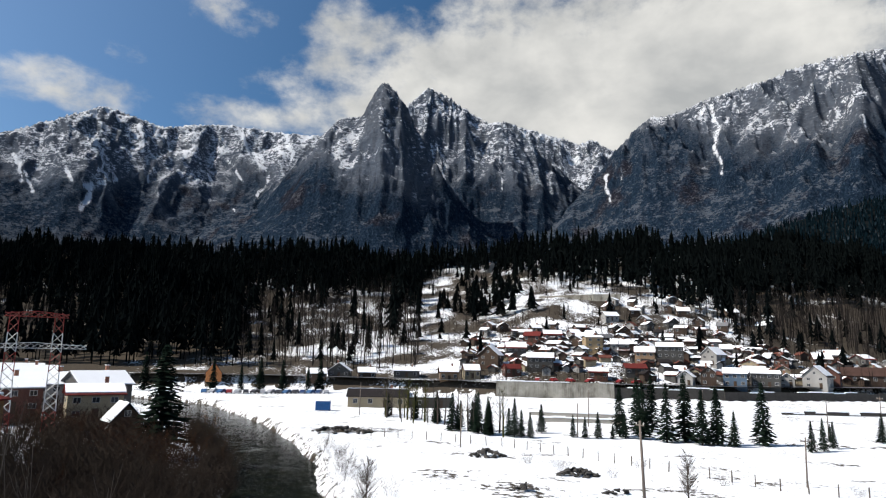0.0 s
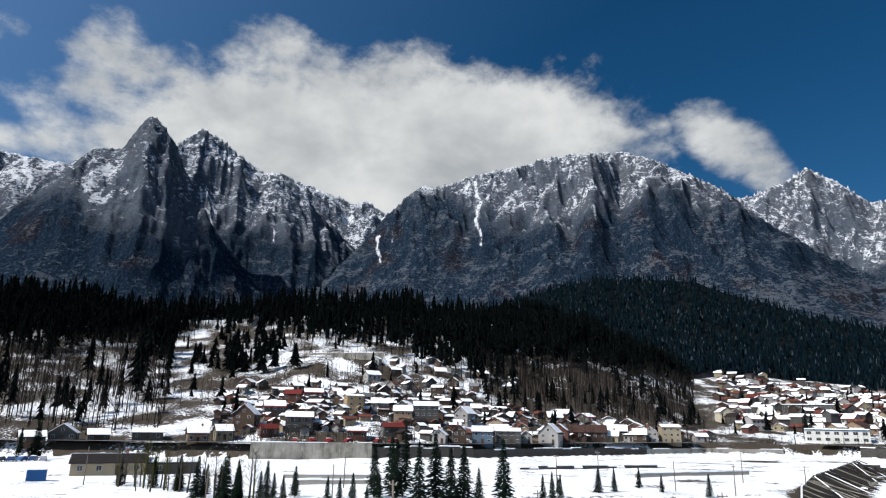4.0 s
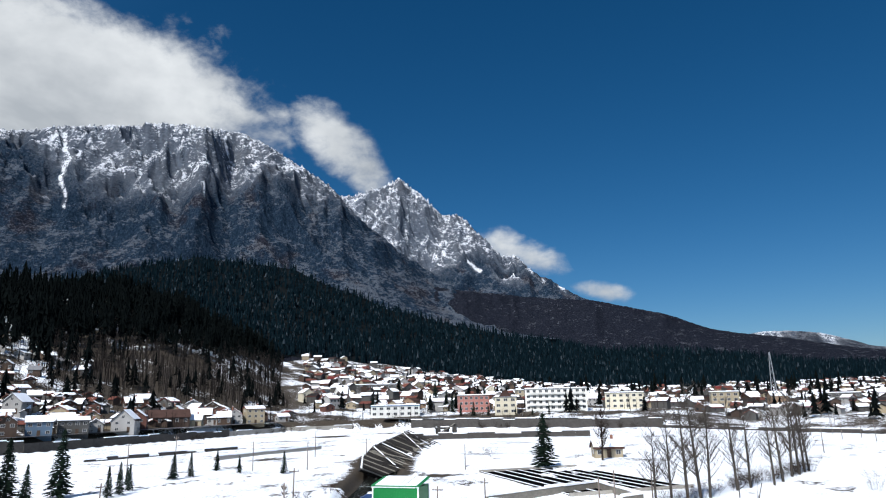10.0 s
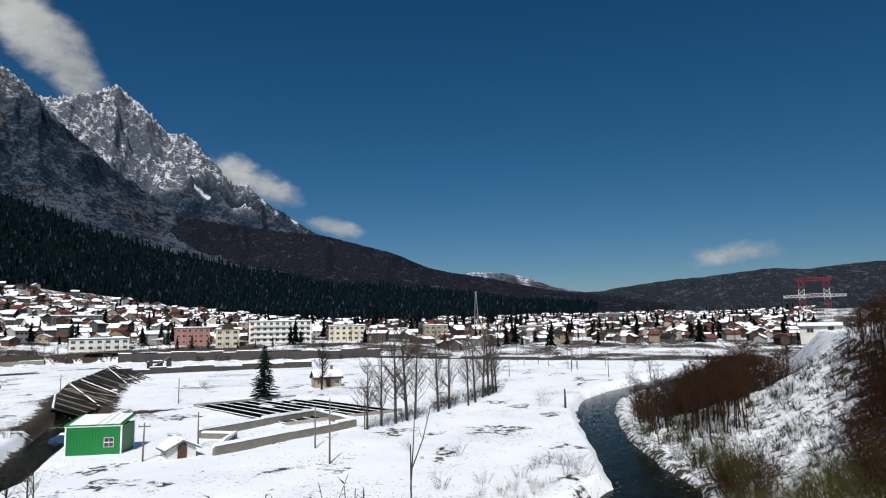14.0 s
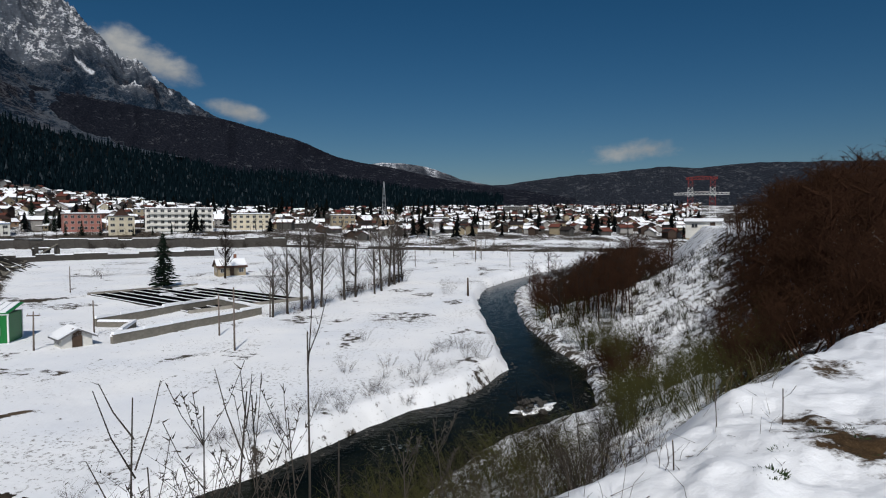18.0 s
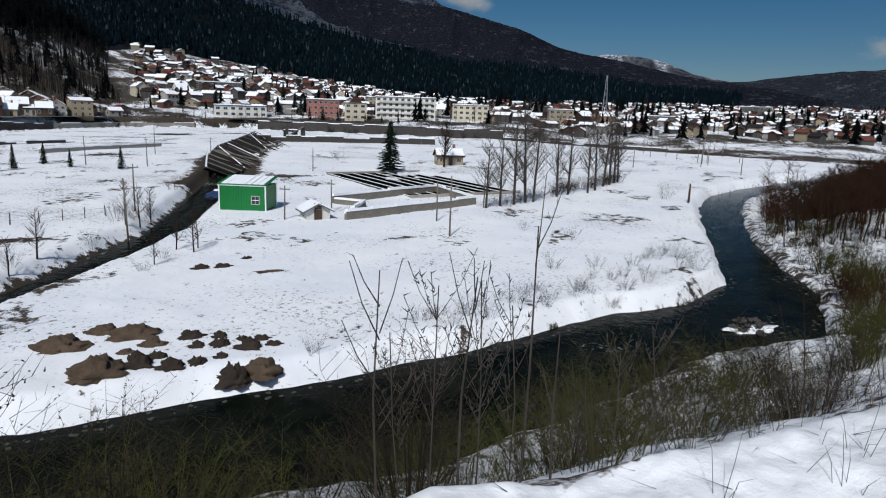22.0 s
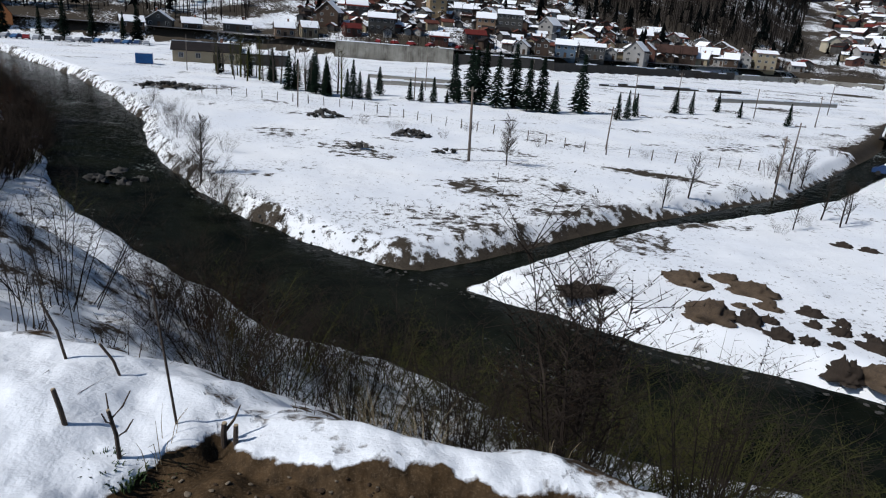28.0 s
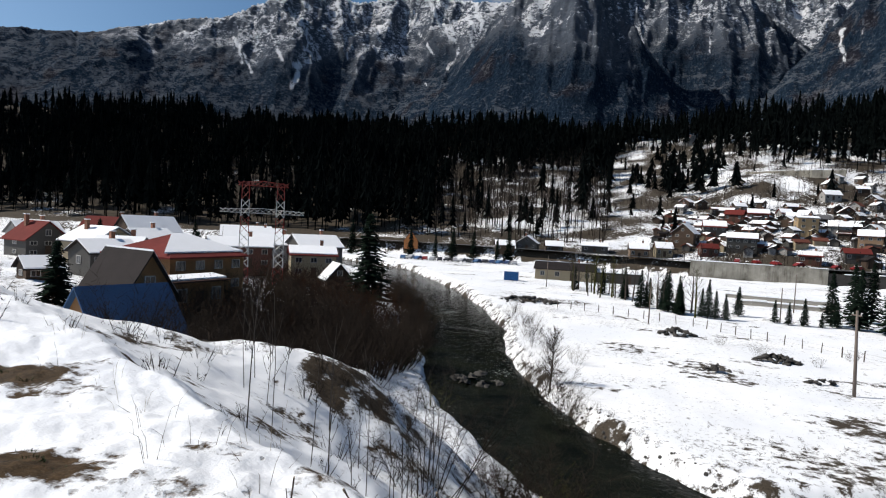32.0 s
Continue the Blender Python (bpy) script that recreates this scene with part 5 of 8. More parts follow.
wall_run("wall_quay", [(20, 238), (61, 233.5)], 7.4, 0.9, QUAY, "tall weathered concrete retaining wall", 5.0, foot=0.6)
wall_run("wall_quay_dark", [(61, 234.1), (99, 232.4)], 6.2, 0.8, DARK_CONCRETE, "dark stained concrete retaining wall", 5.0, foot=0.6)
wall_run("wall_village", [(99, 232), (152, 243), (190, 250)], 5.2, 0.8, DARK_CONCRETE, "low dark retaining wall with snowy coping", 5.0, foot=0.6)
wall_run("wall_town_road", [(190, 250), (230, 258), (262, 243)], 4.4, 0.8, CONCRETE, "concrete road parapet", 5.0, foot=0.6)
wall_run("wall_town", [(278, 216), (287, 166), (293, 129), (300, 92)], 6.8, 0.9, DARK_CONCRETE, "long dark retaining wall below the town", 6.0, foot=0.6)
wall_run("wall_town_end", [(300, 92), (284, 56), (268, 10)], 3.4, 0.8, DARK_CONCRETE, "low dark embankment wall", 6.0, foot=0.6)
wall_run("wall_upper", [(65, 434), (80, 421), (96, 412), (112, 408)], 56.5, 0.8, QUAY, "pale concrete terrace wall on the hillside", 5.0, foot=52)


def road_strip(name, pts, off, half, z0, mat, label):
    rows_ = []
    for i, p in enumerate(pts):
        a, b = pts[max(0, i - 1)], pts[min(len(pts) - 1, i + 1)]
        d = math.dist(a, b)
        nx, ny = -(b[1] - a[1]) / d, (b[0] - a[0]) / d
        for s in (off - half, off, off + half):
            rows_.append((p[0] + nx * s, p[1] + ny * s, z0 + (0.05 if s == off else 0)))
    ob = sheet(name, np.array(rows_), grid_faces(len(pts), 3)[:, ::-1], mat)
    return tagged(ob, label, "road", kind="structure")


ROAD = simple("wet_snowy_asphalt", (0.11, 0.11, 0.115), 0.55, spread=0.6, scale=0.25, relief=0.3)
road_strip("road_village", WALL[2:10], 5.0, 4.0, 7.05, ROAD, "wet road along the foot of the village")
road_strip("road_town", WALL[10:13], 5.0, 4.0, 7.05, ROAD, "wet road along the foot of the town")

# settling basin: lanes of dark water between snowy walls, and the empty concrete tanks beside it
TANK_CONCRETE = simple("stained_tank_concrete", (0.20, 0.185, 0.155), 0.9, spread=0.6, scale=1.0, relief=0.4)
BASIN_WATER = simple("basin_water", (0.004, 0.004, 0.005), 0.6, spread=0.3, scale=1.0, spec=0.0)


def lanes(cx, cy, turn, length, width, count, z, label):
    t = thing("settling_basin", cx, cy, z, turn, label, "basin")
    part("water", Shape().box(0, 0, 0, length, width, 0.42), BASIN_WATER, t, "dark still water")
    for i in range(count + 1):
        y = -width / 2 + i * width / count
        w = part("divider", Shape().box(0, y, 0, length, 0.26, 0.50), DARK_CONCRETE, t)
        part("coping", Shape().box(0, y, 0.504, length, 0.24, 0.07, 0, 0.99), SNOW, w)
    for e in (-1, 1):
        part("end_wall", Shape().box(e * (length / 2 + 0.28), 0, 0, 0.5, width + 0.6, 0.8), CONCRETE, t)
    return t


lanes(113, 51.5, math.atan2(-0.80, -0.60), 36, 21, 8, 1.25, "concrete settling basin with dark lanes and snowy dividers")
wall_run("wall_tank_far", [(81.7, 50.5), (103.2, 43.2)], 2.6, 0.4, TANK_CONCRETE, "stained concrete tank wall", 4.0, foot=0.8)
wall_run("wall_tank_side", [(103.2, 43.2), (92.9, 32.4)], 2.6, 0.4, TANK_CONCRETE, "stained concrete tank wall", 4.0, foot=0.8)
wall_run("wall_tank_near", [(70.5, 41.6), (92.9, 32.4)], 2.6, 0.4, TANK_CONCRETE, "stained concrete tank wall with snowy top", 4.0, foot=0.8)
wall_run("wall_tank_inner", [(81.5, 50), (81.4, 45), (70.5, 41.6)], 2.3, 0.4, TANK_CONCRETE, "stained concrete tank wall", 4.0, foot=0.8)
wall_run("wall_channel", [(194, 152), (212, 132), (226, 112), (232, 98)], 4.2, 0.7, DARK_CONCRETE, "long stained concrete wall beside the broken channel", 5.0, foot=1.2)


def broken_channel():
    """Tilted slabs and beams of a washed-out channel lining."""
    r_ = random.Random(61)
    t = thing("broken_channel", 135, 112, 0, 0, "broken dark concrete lining of a washed-out channel", "channel ruins")
    t.matrix_basis = Matrix.Identity(4)
    slab = [Shape().box(0, 0, 0, 1, 1, 1, 0, 0.92).mesh("slab", m) for m in (DARK_CONCRETE, TANK_CONCRETE, DARK_WOOD, SNOW)]
    for i in range(80):
        k = r_.random()
        x, y = 126 + 80 * k, 107 + 50 * k
        o = r_.uniform(-5.5, 5.5)
        x, y = x - 0.53 * o, y + 0.85 * o
        ob = part("slab", slab[min(3, int(r_.random() * 3.25))], None, t)
        ob.matrix_basis = pose(x, y, height(x, y) + r_.uniform(-0.1, 0.5), r_.uniform(-28, 28), r_.uniform(-14, 14), r_.choice((32, 32, 118)) + r_.uniform(-18, 18)) @ Matrix.Diagonal((r_.uniform(1.5, 6.5), r_.uniform(0.4, 1.5), r_.uniform(0.15, 0.4), 1))

    # the ribbed lining of one bank, leaning back, its foot in the channel
    foot = [(108, 92, 0.7), (120, 97, 0.7), (134, 104, 0.8), (160, 118, 0.9), (192, 140, 1.0)]
    head = [(102, 92, 2.6), (118, 106, 3.4), (142, 124, 3.8), (172, 142, 4.0), (204, 162, 4.2)]
    soaked = simple("soaked_concrete", (0.022, 0.019, 0.017), 0.85, spread=0.6, scale=0.8)
    n = 44
    for i in range(n):
        a0, a1, b0, b1 = line_of(foot, i / n), line_of(foot, (i + 1) / n), line_of(head, i / n), line_of(head, (i + 1) / n)
        s = Shape()
        back = [(p_[0] - 0.3, p_[1] + 0.5, p_[2] - 0.3) for p_ in (a0, a1, b1, b0)]
        s.add([tuple(a0), tuple(a1), tuple(b1), tuple(b0)] + back, [(0, 1, 2, 3), (7, 6, 5, 4), (0, 4, 5, 1), (1, 5, 6, 2), (2, 6, 7, 3), (3, 7, 4, 0)])
        part("lining_panel", s, soaked, t)
        s = Shape().tube([(a0[0] + 0.15, a0[1] - 0.25, a0[2]), (b0[0] + 0.15, b0[1] - 0.25, b0[2] + 0.15)], [0.16, 0.16], 4)
        part("rib", s, soaked if i % 4 else TANK_CONCRETE, t)
        if i % 2:
            s = Shape().tube([(b0[0], b0[1], b0[2] + 0.1), (b1[0], b1[1], b1[2] + 0.1)], [0.22, 0.22], 4)
            part("snow_rim", s, SNOW, t)
    for i in range(16):
        k = r_.uniform(0.1, 0.95)
        a0, b0 = line_of(foot, k), line_of(head, min(1, k + r_.uniform(-0.02, 0.25)))
        part("beam", Shape().tube([(a0[0] + r_.uniform(0, 4), a0[1] - r_.uniform(0, 3), a0[2] + r_.uniform(0.3, 1.2)), (b0[0] + 1, b0[1] - 1, b0[2] + r_.uniform(0.2, 1.0))], [0.16, 0.13], 5), r_.choice((TANK_CONCRETE, soaked, soaked, SNOW)), t)


broken_channel()


def ruined_gate(x, y):
    """The dark stump of a gatehouse at the channel's head."""
    t = thing("ruined_gatehouse", x, y, height(x, y) - 0.2, toward(x, y) + 0.3, "dark ruined concrete gatehouse with fallen beams", "ruin")
    for px_, w_, h_ in ((-3.2, 1.2, 4.6), (0.2, 1.4, 3.4), (3.4, 1.0, 5.0)):
        part("pier", Shape().box(px_, 0, 0, w_, 3.0, h_, 0, 0.92), DARK_CONCRETE, t)
    part("lintel", Shape().box(-1.4, 0, 3.3, 5.4, 2.4, 0.7), DARK_CONCRETE, t)
    part("fallen_beam", Shape().tube([(-5.5, -2.2, 0.6), (3.0, -1.7, 5.3)], [0.25, 0.22], 5), TANK_CONCRETE, t)
    part("snow_cap", Shape().box(-1.4, 0, 4.004, 5.0, 2.2, 0.3, 0, 0.9), SNOW, t)


ruined_gate(212, 148)
wall_run("wall_ruin_long", [(22, 150), (40, 147)], 2.6, 0.5, CONCRETE, "low ruined concrete footing in the snow", 3.0, foot=0.8)
wall_run("wall_ruin_mid", [(22, 165), (44, 160)], 2.6, 0.5, CONCRETE, "low ruined concrete footing in the snow", 3.0, foot=0.8)
wall_run("wall_ruin_north", [(110, 150), (150, 152)], 2.8, 0.5, CONCRETE, "low ruined concrete footing in the snow", 3.0, foot=0.8)
wall_run("wall_ruin_far", [(92, 180), (142, 178)], 2.8, 0.5, DARK_CONCRETE, "low ruined concrete footing in the snow", 3.0, foot=0.8)

# green prefabricated hut
GREEN = simple("green_sheet_metal", (0.010, 0.155, 0.036), 0.45, 0.0, spread=0.18, scale=0.7, relief=0.1)


def green_hut():
    ax, ay, bx2, by2 = 68.4, 59.6, 70.4, 53.7
    L = math.dist((ax, ay), (bx2, by2))
    turn = math.atan2(by2 - ay, bx2 - ax)
    nx, ny = math.sin(turn), -math.cos(turn)
    D = 4.4
    cx, cy = (ax + bx2) / 2 - nx * D / 2, (ay + by2) / 2 - ny * D / 2
    t = thing("site_hut", cx, cy, height(cx, cy) - 0.1, turn, "bright green sheet-metal hut with white corners and snowy roof", "hut")
    h = 3.4
    part("wall", Shape().box(0, 0, 0, L, D, h), GREEN, t)
    for i in range(18):
        part("rib", Shape().box(-L / 2 + (i + 0.5) * L / 18, -D / 2 - 0.015, 0.15, 0.09, 0.03, h - 0.3), GREEN, t)
    for e in (-1, 1):
        for g in (-1, 1):
            part("corner_trim", Shape().box(e * L / 2, g * D / 2, 0, 0.16, 0.16, h + 0.02), WHITE_TRIM, t, "white corner strip")
    part("eave_trim", Shape().box(0, -D / 2 - 0.06, h - 0.05, L + 0.3, 0.14, 0.16), WHITE_TRIM, t)
    r = Shape()
    r.add([(-L / 2 - 0.2, -D / 2 - 0.2, h + 0.1), (L / 2 + 0.2, -D / 2 - 0.2, h + 0.1), (L / 2 + 0.2, D / 2 + 0.2, h + 0.75), (-L / 2 - 0.2, D / 2 + 0.2, h + 0.75),
           (-L / 2 - 0.2, -D / 2 - 0.2, h + 0.22), (L / 2 + 0.2, -D / 2 - 0.2, h + 0.22), (L / 2 + 0.2, D / 2 + 0.2, h + 0.87), (-L / 2 - 0.2, D / 2 + 0.2, h + 0.87)],
          [(3, 2, 1, 0), (4, 5, 6, 7), (0, 1, 5, 4), (1, 2, 6, 5), (2, 3, 7, 6), (3, 0, 4, 7)])
    rf = part("roof", r, GREEN, t)
    for i in range(7):
        x = -L / 2 + 0.4 + i * (L - 0.4) / 7
        s = Shape()
        w = (L - 0.5) / 7 * rnd.uniform(0.84, 0.99)
        s.add([(x, -D / 2 - 0.1, h + 0.235), (x + w, -D / 2 - 0.1, h + 0.235), (x + w, D / 2, h + 0.86), (x, D / 2, h + 0.86), (x, -D / 2 - 0.1, h + 0.32), (x + w, -D / 2 - 0.1, h + 0.32), (x + w, D / 2, h + 0.95), (x, D / 2, h + 0.95)],
              [(3, 2, 1, 0), (4, 5, 6, 7), (0, 1, 5, 4), (1, 2, 6, 5), (2, 3, 7, 6), (3, 0, 4, 7)])
        part("snow_patch", s, SNOW, rf)
    window(t, L / 2 - 1.35, -D / 2 - 0.05, 0.95, 1.15, 1.15)
    part("glazing_bar", Shape().box(L / 2 - 1.35, -D / 2 - 0.08, 1.5, 1.1, 0.08, 0.07), WHITE_TRIM, t)
    part("plinth", Shape().box(0, 0, -0.5, L + 0.3, D + 0.3, 0.52), CONCRETE, t)


green_hut()
house(69.5, 45.5, 3.1, 2.6, 1.1, "lime", "grey", 0.3, 0.5, 1.0, storeys=1, axis="y", label="tiny white hut with a snow-covered gable roof", windows=1, chimney=False, base=0.3, category="hut")
house(156, 62, 6.5, 5, 2.3, "cream", "brown", 0.2, 0.6, 0.4, storeys=1, label="small cream cottage with a half-snowy brown roof", windows=3)

METAL_BLUE = simple("blue_painted_steel", (0.02, 0.11, 0.30), 0.5, spread=0.25, scale=1.5)


def container(x, y, turn, l, w, h, label):
    t = thing("container", x, y, height(x, y), turn, label, "container")
    part("body", Shape().box(0, 0, 0.1, l, w, h - 0.1), METAL_BLUE, t)
    n = int(l / 0.4)
    for i in range(n):
        part("rib", Shape().box(-l / 2 + (i + 0.5) * l / n, -w / 2 - 0.03, 0.2, 0.16, 0.06, h - 0.4), METAL_BLUE, t)
    part("snow_cap", Shape().box(0, 0, h, l, w, 0.2, 0, 0.95), SNOW, t, "snow on top")
    for e in (-1, 1):
        part("skid", Shape().box(0, e * w * 0.35, -0.15, l, 0.2, 0.25), DARK_WOOD, t)


container(-29.2, 167, 0.1, 3.6, 2.4, 2.3, "blue steel skip container in the snow")

# poles
POLE_WOOD = simple("weathered_pole", (0.16, 0.13, 0.11), 0.9, spread=0.3, scale=2)
PORCELAIN = simple("porcelain", (0.5, 0.5, 0.48), 0.3, spread=0.05)


def pole(x, y, h, lean=(0.0, 0.0), arm=True, r=0.14, mat=None, label="weathered wooden utility pole standing in snow", group="utility poles"):
    z = height(x, y)
    t = thing("utility_pole", x, y, z, rnd.uniform(0, 3), label, "pole", group)
    p = part("post", Shape().tube([(0, 0, -0.6), (lean[0] * 0.5, lean[1] * 0.5, h / 2), (lean[0], lean[1], h)], [r, r * 0.85, r * 0.65], 7), mat or POLE_WOOD, t, "", False)
    if arm:
        part("crossarm", Shape().box(lean[0], lean[1], h - 0.5, 1.3, 0.1, 0.12), POLE_WOOD, t)
        for e in (-0.55, 0.0, 0.55):
            part("insulator", Shape().tube([(lean[0] + e, lean[1], h - 0.38), (lean[0] + e, lean[1], h - 0.2)], [0.05, 0.06], 6), PORCELAIN, t)
    return t


pole(20.7, 68.8, 8.0, (0.45, 0.0), True, 0.17, label="tall leaning concrete utility pole beside a bare tree")
for x, y, h in ((42.2, 78.2, 5.6), (61.3, 66.9, 6.0), (3.3, 106.2, 6.5), (87.9, 133.3, 7.5), (97.4, 119.2, 6.0), (127.7, 131.5, 7.0), (67.8, 26.5, 6.8), (75.7, 46.9, 4.2), (66.3, 47.8, 4.2),
                (103.9, 109.3, 6.0), (52.2, 58.2, 7.0), (76.1, 31.6, 5.0), (90.5, 30.2, 5.0), (119.5, 106.2, 6.5), (118.4, 78.0, 5.0), (-18.8, 156.2, 7.5), (25, 122, 6), (31, 140, 7.5), (55, 140, 8), (74, 128, 7)):
    pole(x, y, h, (rnd.uniform(-0.15, 0.15), rnd.uniform(-0.15, 0.15)), rnd.random() < 0.4, 0.11)
for i in range(26):
    b, r = radians(rnd.uniform(80, 93)), rnd.uniform(170, 300)
    pole(r * math.sin(b), r * math.cos(b), rnd.uniform(5, 7.5), (rnd.uniform(-0.2, 0.2), 0), False, 0.11)
pole(115.8, 2.7, 3.2, (0.05, 0), False, 0.2, DARK_WOOD, "short dark post on the river bank", "bank posts")

# fence across the plain
FENCE = simple("fence_post_wood", (0.11, 0.09, 0.075), 0.9, spread=0.3, scale=3)
WIRE = simple("fence_wire", (0.2, 0.19, 0.18), 0.6, 0.5)


def fence(pts, gap, label):
    t = thing("wire_fence", *pts[0], 0, 0, label, "fence")
    t.matrix_basis = Matrix.Identity(4)
    post = Shape().box(0, 0, -0.4, 0.12, 0.12, 1.75, 0, 0.8).mesh("post", FENCE)
    prev, strands = None, Shape()
    for p, q in zip(pts, pts[1:]):
        n = max(1, round(math.dist(p, q) / gap))
        for i in range(n):
            x, y = p[0] + (q[0] - p[0]) * i / n, p[1] + (q[1] - p[1]) * i / n
            z = height(x, y)
            ob = part("post", post, None, t)
            ob.matrix_basis = pose(x, y, z, rnd.uniform(-4, 4), rnd.uniform(-4, 4), rnd.uniform(0, 90))
            if prev:
                for k in (0.5, 1.0):
                    strands.tube([(prev[0], prev[1], prev[2] + k), (x, y, z + k)], [0.012, 0.012], 3, False)
            prev = (x, y, z)
    part("wire", strands, WIRE, t)
    return t


fence([(-12, 118), (10, 108), (24, 93), (38, 76), (50, 69), (62, 66)], 2.6, "thin wire fence on grey posts across the snow")


# lattice pylons, red and white
PYLON_RED, PYLON_WHITE = simple("red_lattice", (0.20, 0.022, 0.016), 0.6, spread=0.25), simple("white_lattice", (0.62, 0.62, 0.6), 0.6, spread=0.15)


def pylon(x, y, z, turn, spread, h, arm):
    t = thing("lattice_pylon", x, y, z, turn, "red and white lattice portal pylon with a long crossarm", "pylon", "lattice pylons")
    bands = 6
    for e in (-1, 1):
        for k in range(bands):
            z0, z1 = h * k / bands, h * (k + 1) / bands
            w0, w1 = 0.75 - 0.25 * k / bands, 0.75 - 0.25 * (k + 1) / bands
            s = Shape()
            for sx, sy in ((-1, -1), (1, -1), (1, 1), (-1, 1)):
                s.tube([(e * spread / 2 + sx * w0, sy * w0, z0), (e * spread / 2 + sx * w1, sy * w1, z1)], [0.06, 0.06], 4, False)
            for a, b in (((-1, -1), (1, -1)), ((1, -1), (1, 1)), ((1, 1), (-1, 1)), ((-1, 1), (-1, -1))):
                for m in range(2):
                    q0, q1 = z0 + (z1 - z0) * m / 2, z0 + (z1 - z0) * (m + 1) / 2
                    s.tube([(e * spread / 2 + a[0] * w0, a[1] * w0, q0), (e * spread / 2 + b[0] * w1, b[1] * w1, q1)], [0.03, 0.03], 3, False)
                    s.tube([(e * spread / 2 + b[0] * w0, b[1] * w0, q0), (e * spread / 2 + a[0] * w1, a[1] * w1, q1)], [0.03, 0.03], 3, False)
            tagged(part("leg_section", s, PYLON_RED if k in (0, 3, 5) else PYLON_WHITE, t), kind="stuff")
    for zz, length, mat in ((h * 0.70, arm, PYLON_WHITE), (h * 0.97, spread + 2.2, PYLON_RED)):
        s = Shape()
        n = int(length / 0.8)
        for sy in (-0.4, 0.4):
            for dz in (0, 0.75):
                s.tube([(-length / 2, sy, zz + dz * 0.5), (0, sy, zz + dz), (length / 2, sy, zz + dz * 0.5)], [0.05] * 3, 4, False)
            for i in range(n):
                xa, xb = -length / 2 + length * i / n, -length / 2 + length * (i + 1) / n
                s.tube([(xa, sy, zz), (xb, sy, zz + 0.6)], [0.028, 0.028], 3, False)
                s.tube([(xa, sy, zz + 0.6), (xb, sy, zz)], [0.028, 0.028], 3, False)
        tagged(part("crossarm", s, mat, t), kind="stuff")
    return t


pylon(-53.5, 87, 5.0, toward(-53.5, 87), 5.1, 15.2, 12.2)
pylon(158.5, -51.7, height(158.5, -51.7) - 0.2, toward(158.5, -51.7), 4.9, 13.5, 12.3)


def mast(x, y, h):
    t = thing("radio_mast", x, y, height(x, y), 0.3, "tall thin lattice radio mast above the town", "mast")
    for k in range(6):
        s = Shape()
        z0, z1, w0, w1 = h * k / 6, h * (k + 1) / 6, 2.2 * (1 - k / 7), 2.2 * (1 - (k + 1) / 7)
        for sx, sy in ((-1, -1), (1, -1), (1, 1), (-1, 1)):
            s.tube([(sx * w0, sy * w0, z0), (sx * w1, sy * w1, z1)], [0.16, 0.16], 4, False)
        for a, b in (((-1, -1), (1, -1)), ((1, -1), (1, 1)), ((1, 1), (-1, 1)), ((-1, 1), (-1, -1))):
            s.tube([(a[0] * w0, a[1] * w0, z0), (b[0] * w1, b[1] * w1, z1)], [0.1, 0.1], 3, False)
        tagged(part("section", s, STEEL, t), kind="stuff")


mast(590, 90, 38)

# houses on the near left bank
house(-36.8, 41.0, 6.4, 6.2, 2.4, "timber", "blue", 0.5, 1.1, 0.0, storeys=1, label="timber cottage with a steep blue metal roof", windows=3, z=3.7, chimney=False)
house(-42.0, 47.2, 5.0, 6.5, 2.2, "timber", "dark", 0.55, 1.5, 0.35, storeys=1, axis="y", label="timber cottage with a very steep dark roof, snowy on one side", windows=2, z=5.8, chimney=False)
house(-49.4, 63, 10.8, 9.6, 4.4, "timber", "red", 0.75, 0.42, 0.35, storeys=2, hip=True, label="large timber house with a red hipped roof, half snowy", windows=4, z=6.2, base=4.5, chimney=False)
house(-42.6, 55.6, 6.5, 4.0, 3.0, "timber", "brown", 0.75, 0.12, 0.3, storeys=1, label="low timber annex with a flat snowy deck", windows=3, z=5.6, base=4.0, chimney=False)
house(-69, 134, 10, 9, 5.0, "grey", "grey", 0.4, 0.5, 1.0, label="grey gabled house with a snowy roof", windows=3, z=4.0)
house(-60, 116, 8.5, 7, 4.4, "cream", "red", 0.1, 0.4, 0.45, label="cream house with red-edged snowy roof", windows=3, z=3.8)
house(-78, 118, 12, 8, 4.4, "brick", "grey", 0.2, 0.4, 1.0, label="dark red house with a broad snowy roof", windows=4, z=4.4)
house(-79, 134, 10, 8, 4.2, "white", "grey", 0.1, 0.5, 1.0, windows=4, z=4.6)
house(-90, 94, 9.5, 8, 3.4, "cream", "grey", 0.7, 0.5, 1.0, axis="y", windows=3, z=6.0, label="olive-cream gabled house with a broad snowy roof")
house(-104, 122, 11.5, 9, 4.0, "dark", "dark", 0.5, 0.8, 0.5, windows=4, z=6.0, label="large dark house with a tall half-snowy roof")
house(-102, 92, 7.5, 7, 3.2, "grey", "red", 0.5, 0.8, 0.45, axis="y", windows=3, z=6.0)
house(-116, 104, 8, 7, 3.0, "white", "grey", 0.4, 0.6, 1.0, windows=3, z=6.5)
house(-120, 128, 10, 8, 4.6, "cream", "red", -0.4, 0.6, 0.2, windows=3, z=6)
house(-72, 76, 7, 6, 2.6, "grey", "dark", 0.5, 0.5, 0.9, storeys=1, windows=3, z=6.5)
house(-68, 62, 4, 3.5, 1.6, "dark", "dark", 0.3, 0.6, 0.9, storeys=1, windows=2, z=6.3, chimney=False)
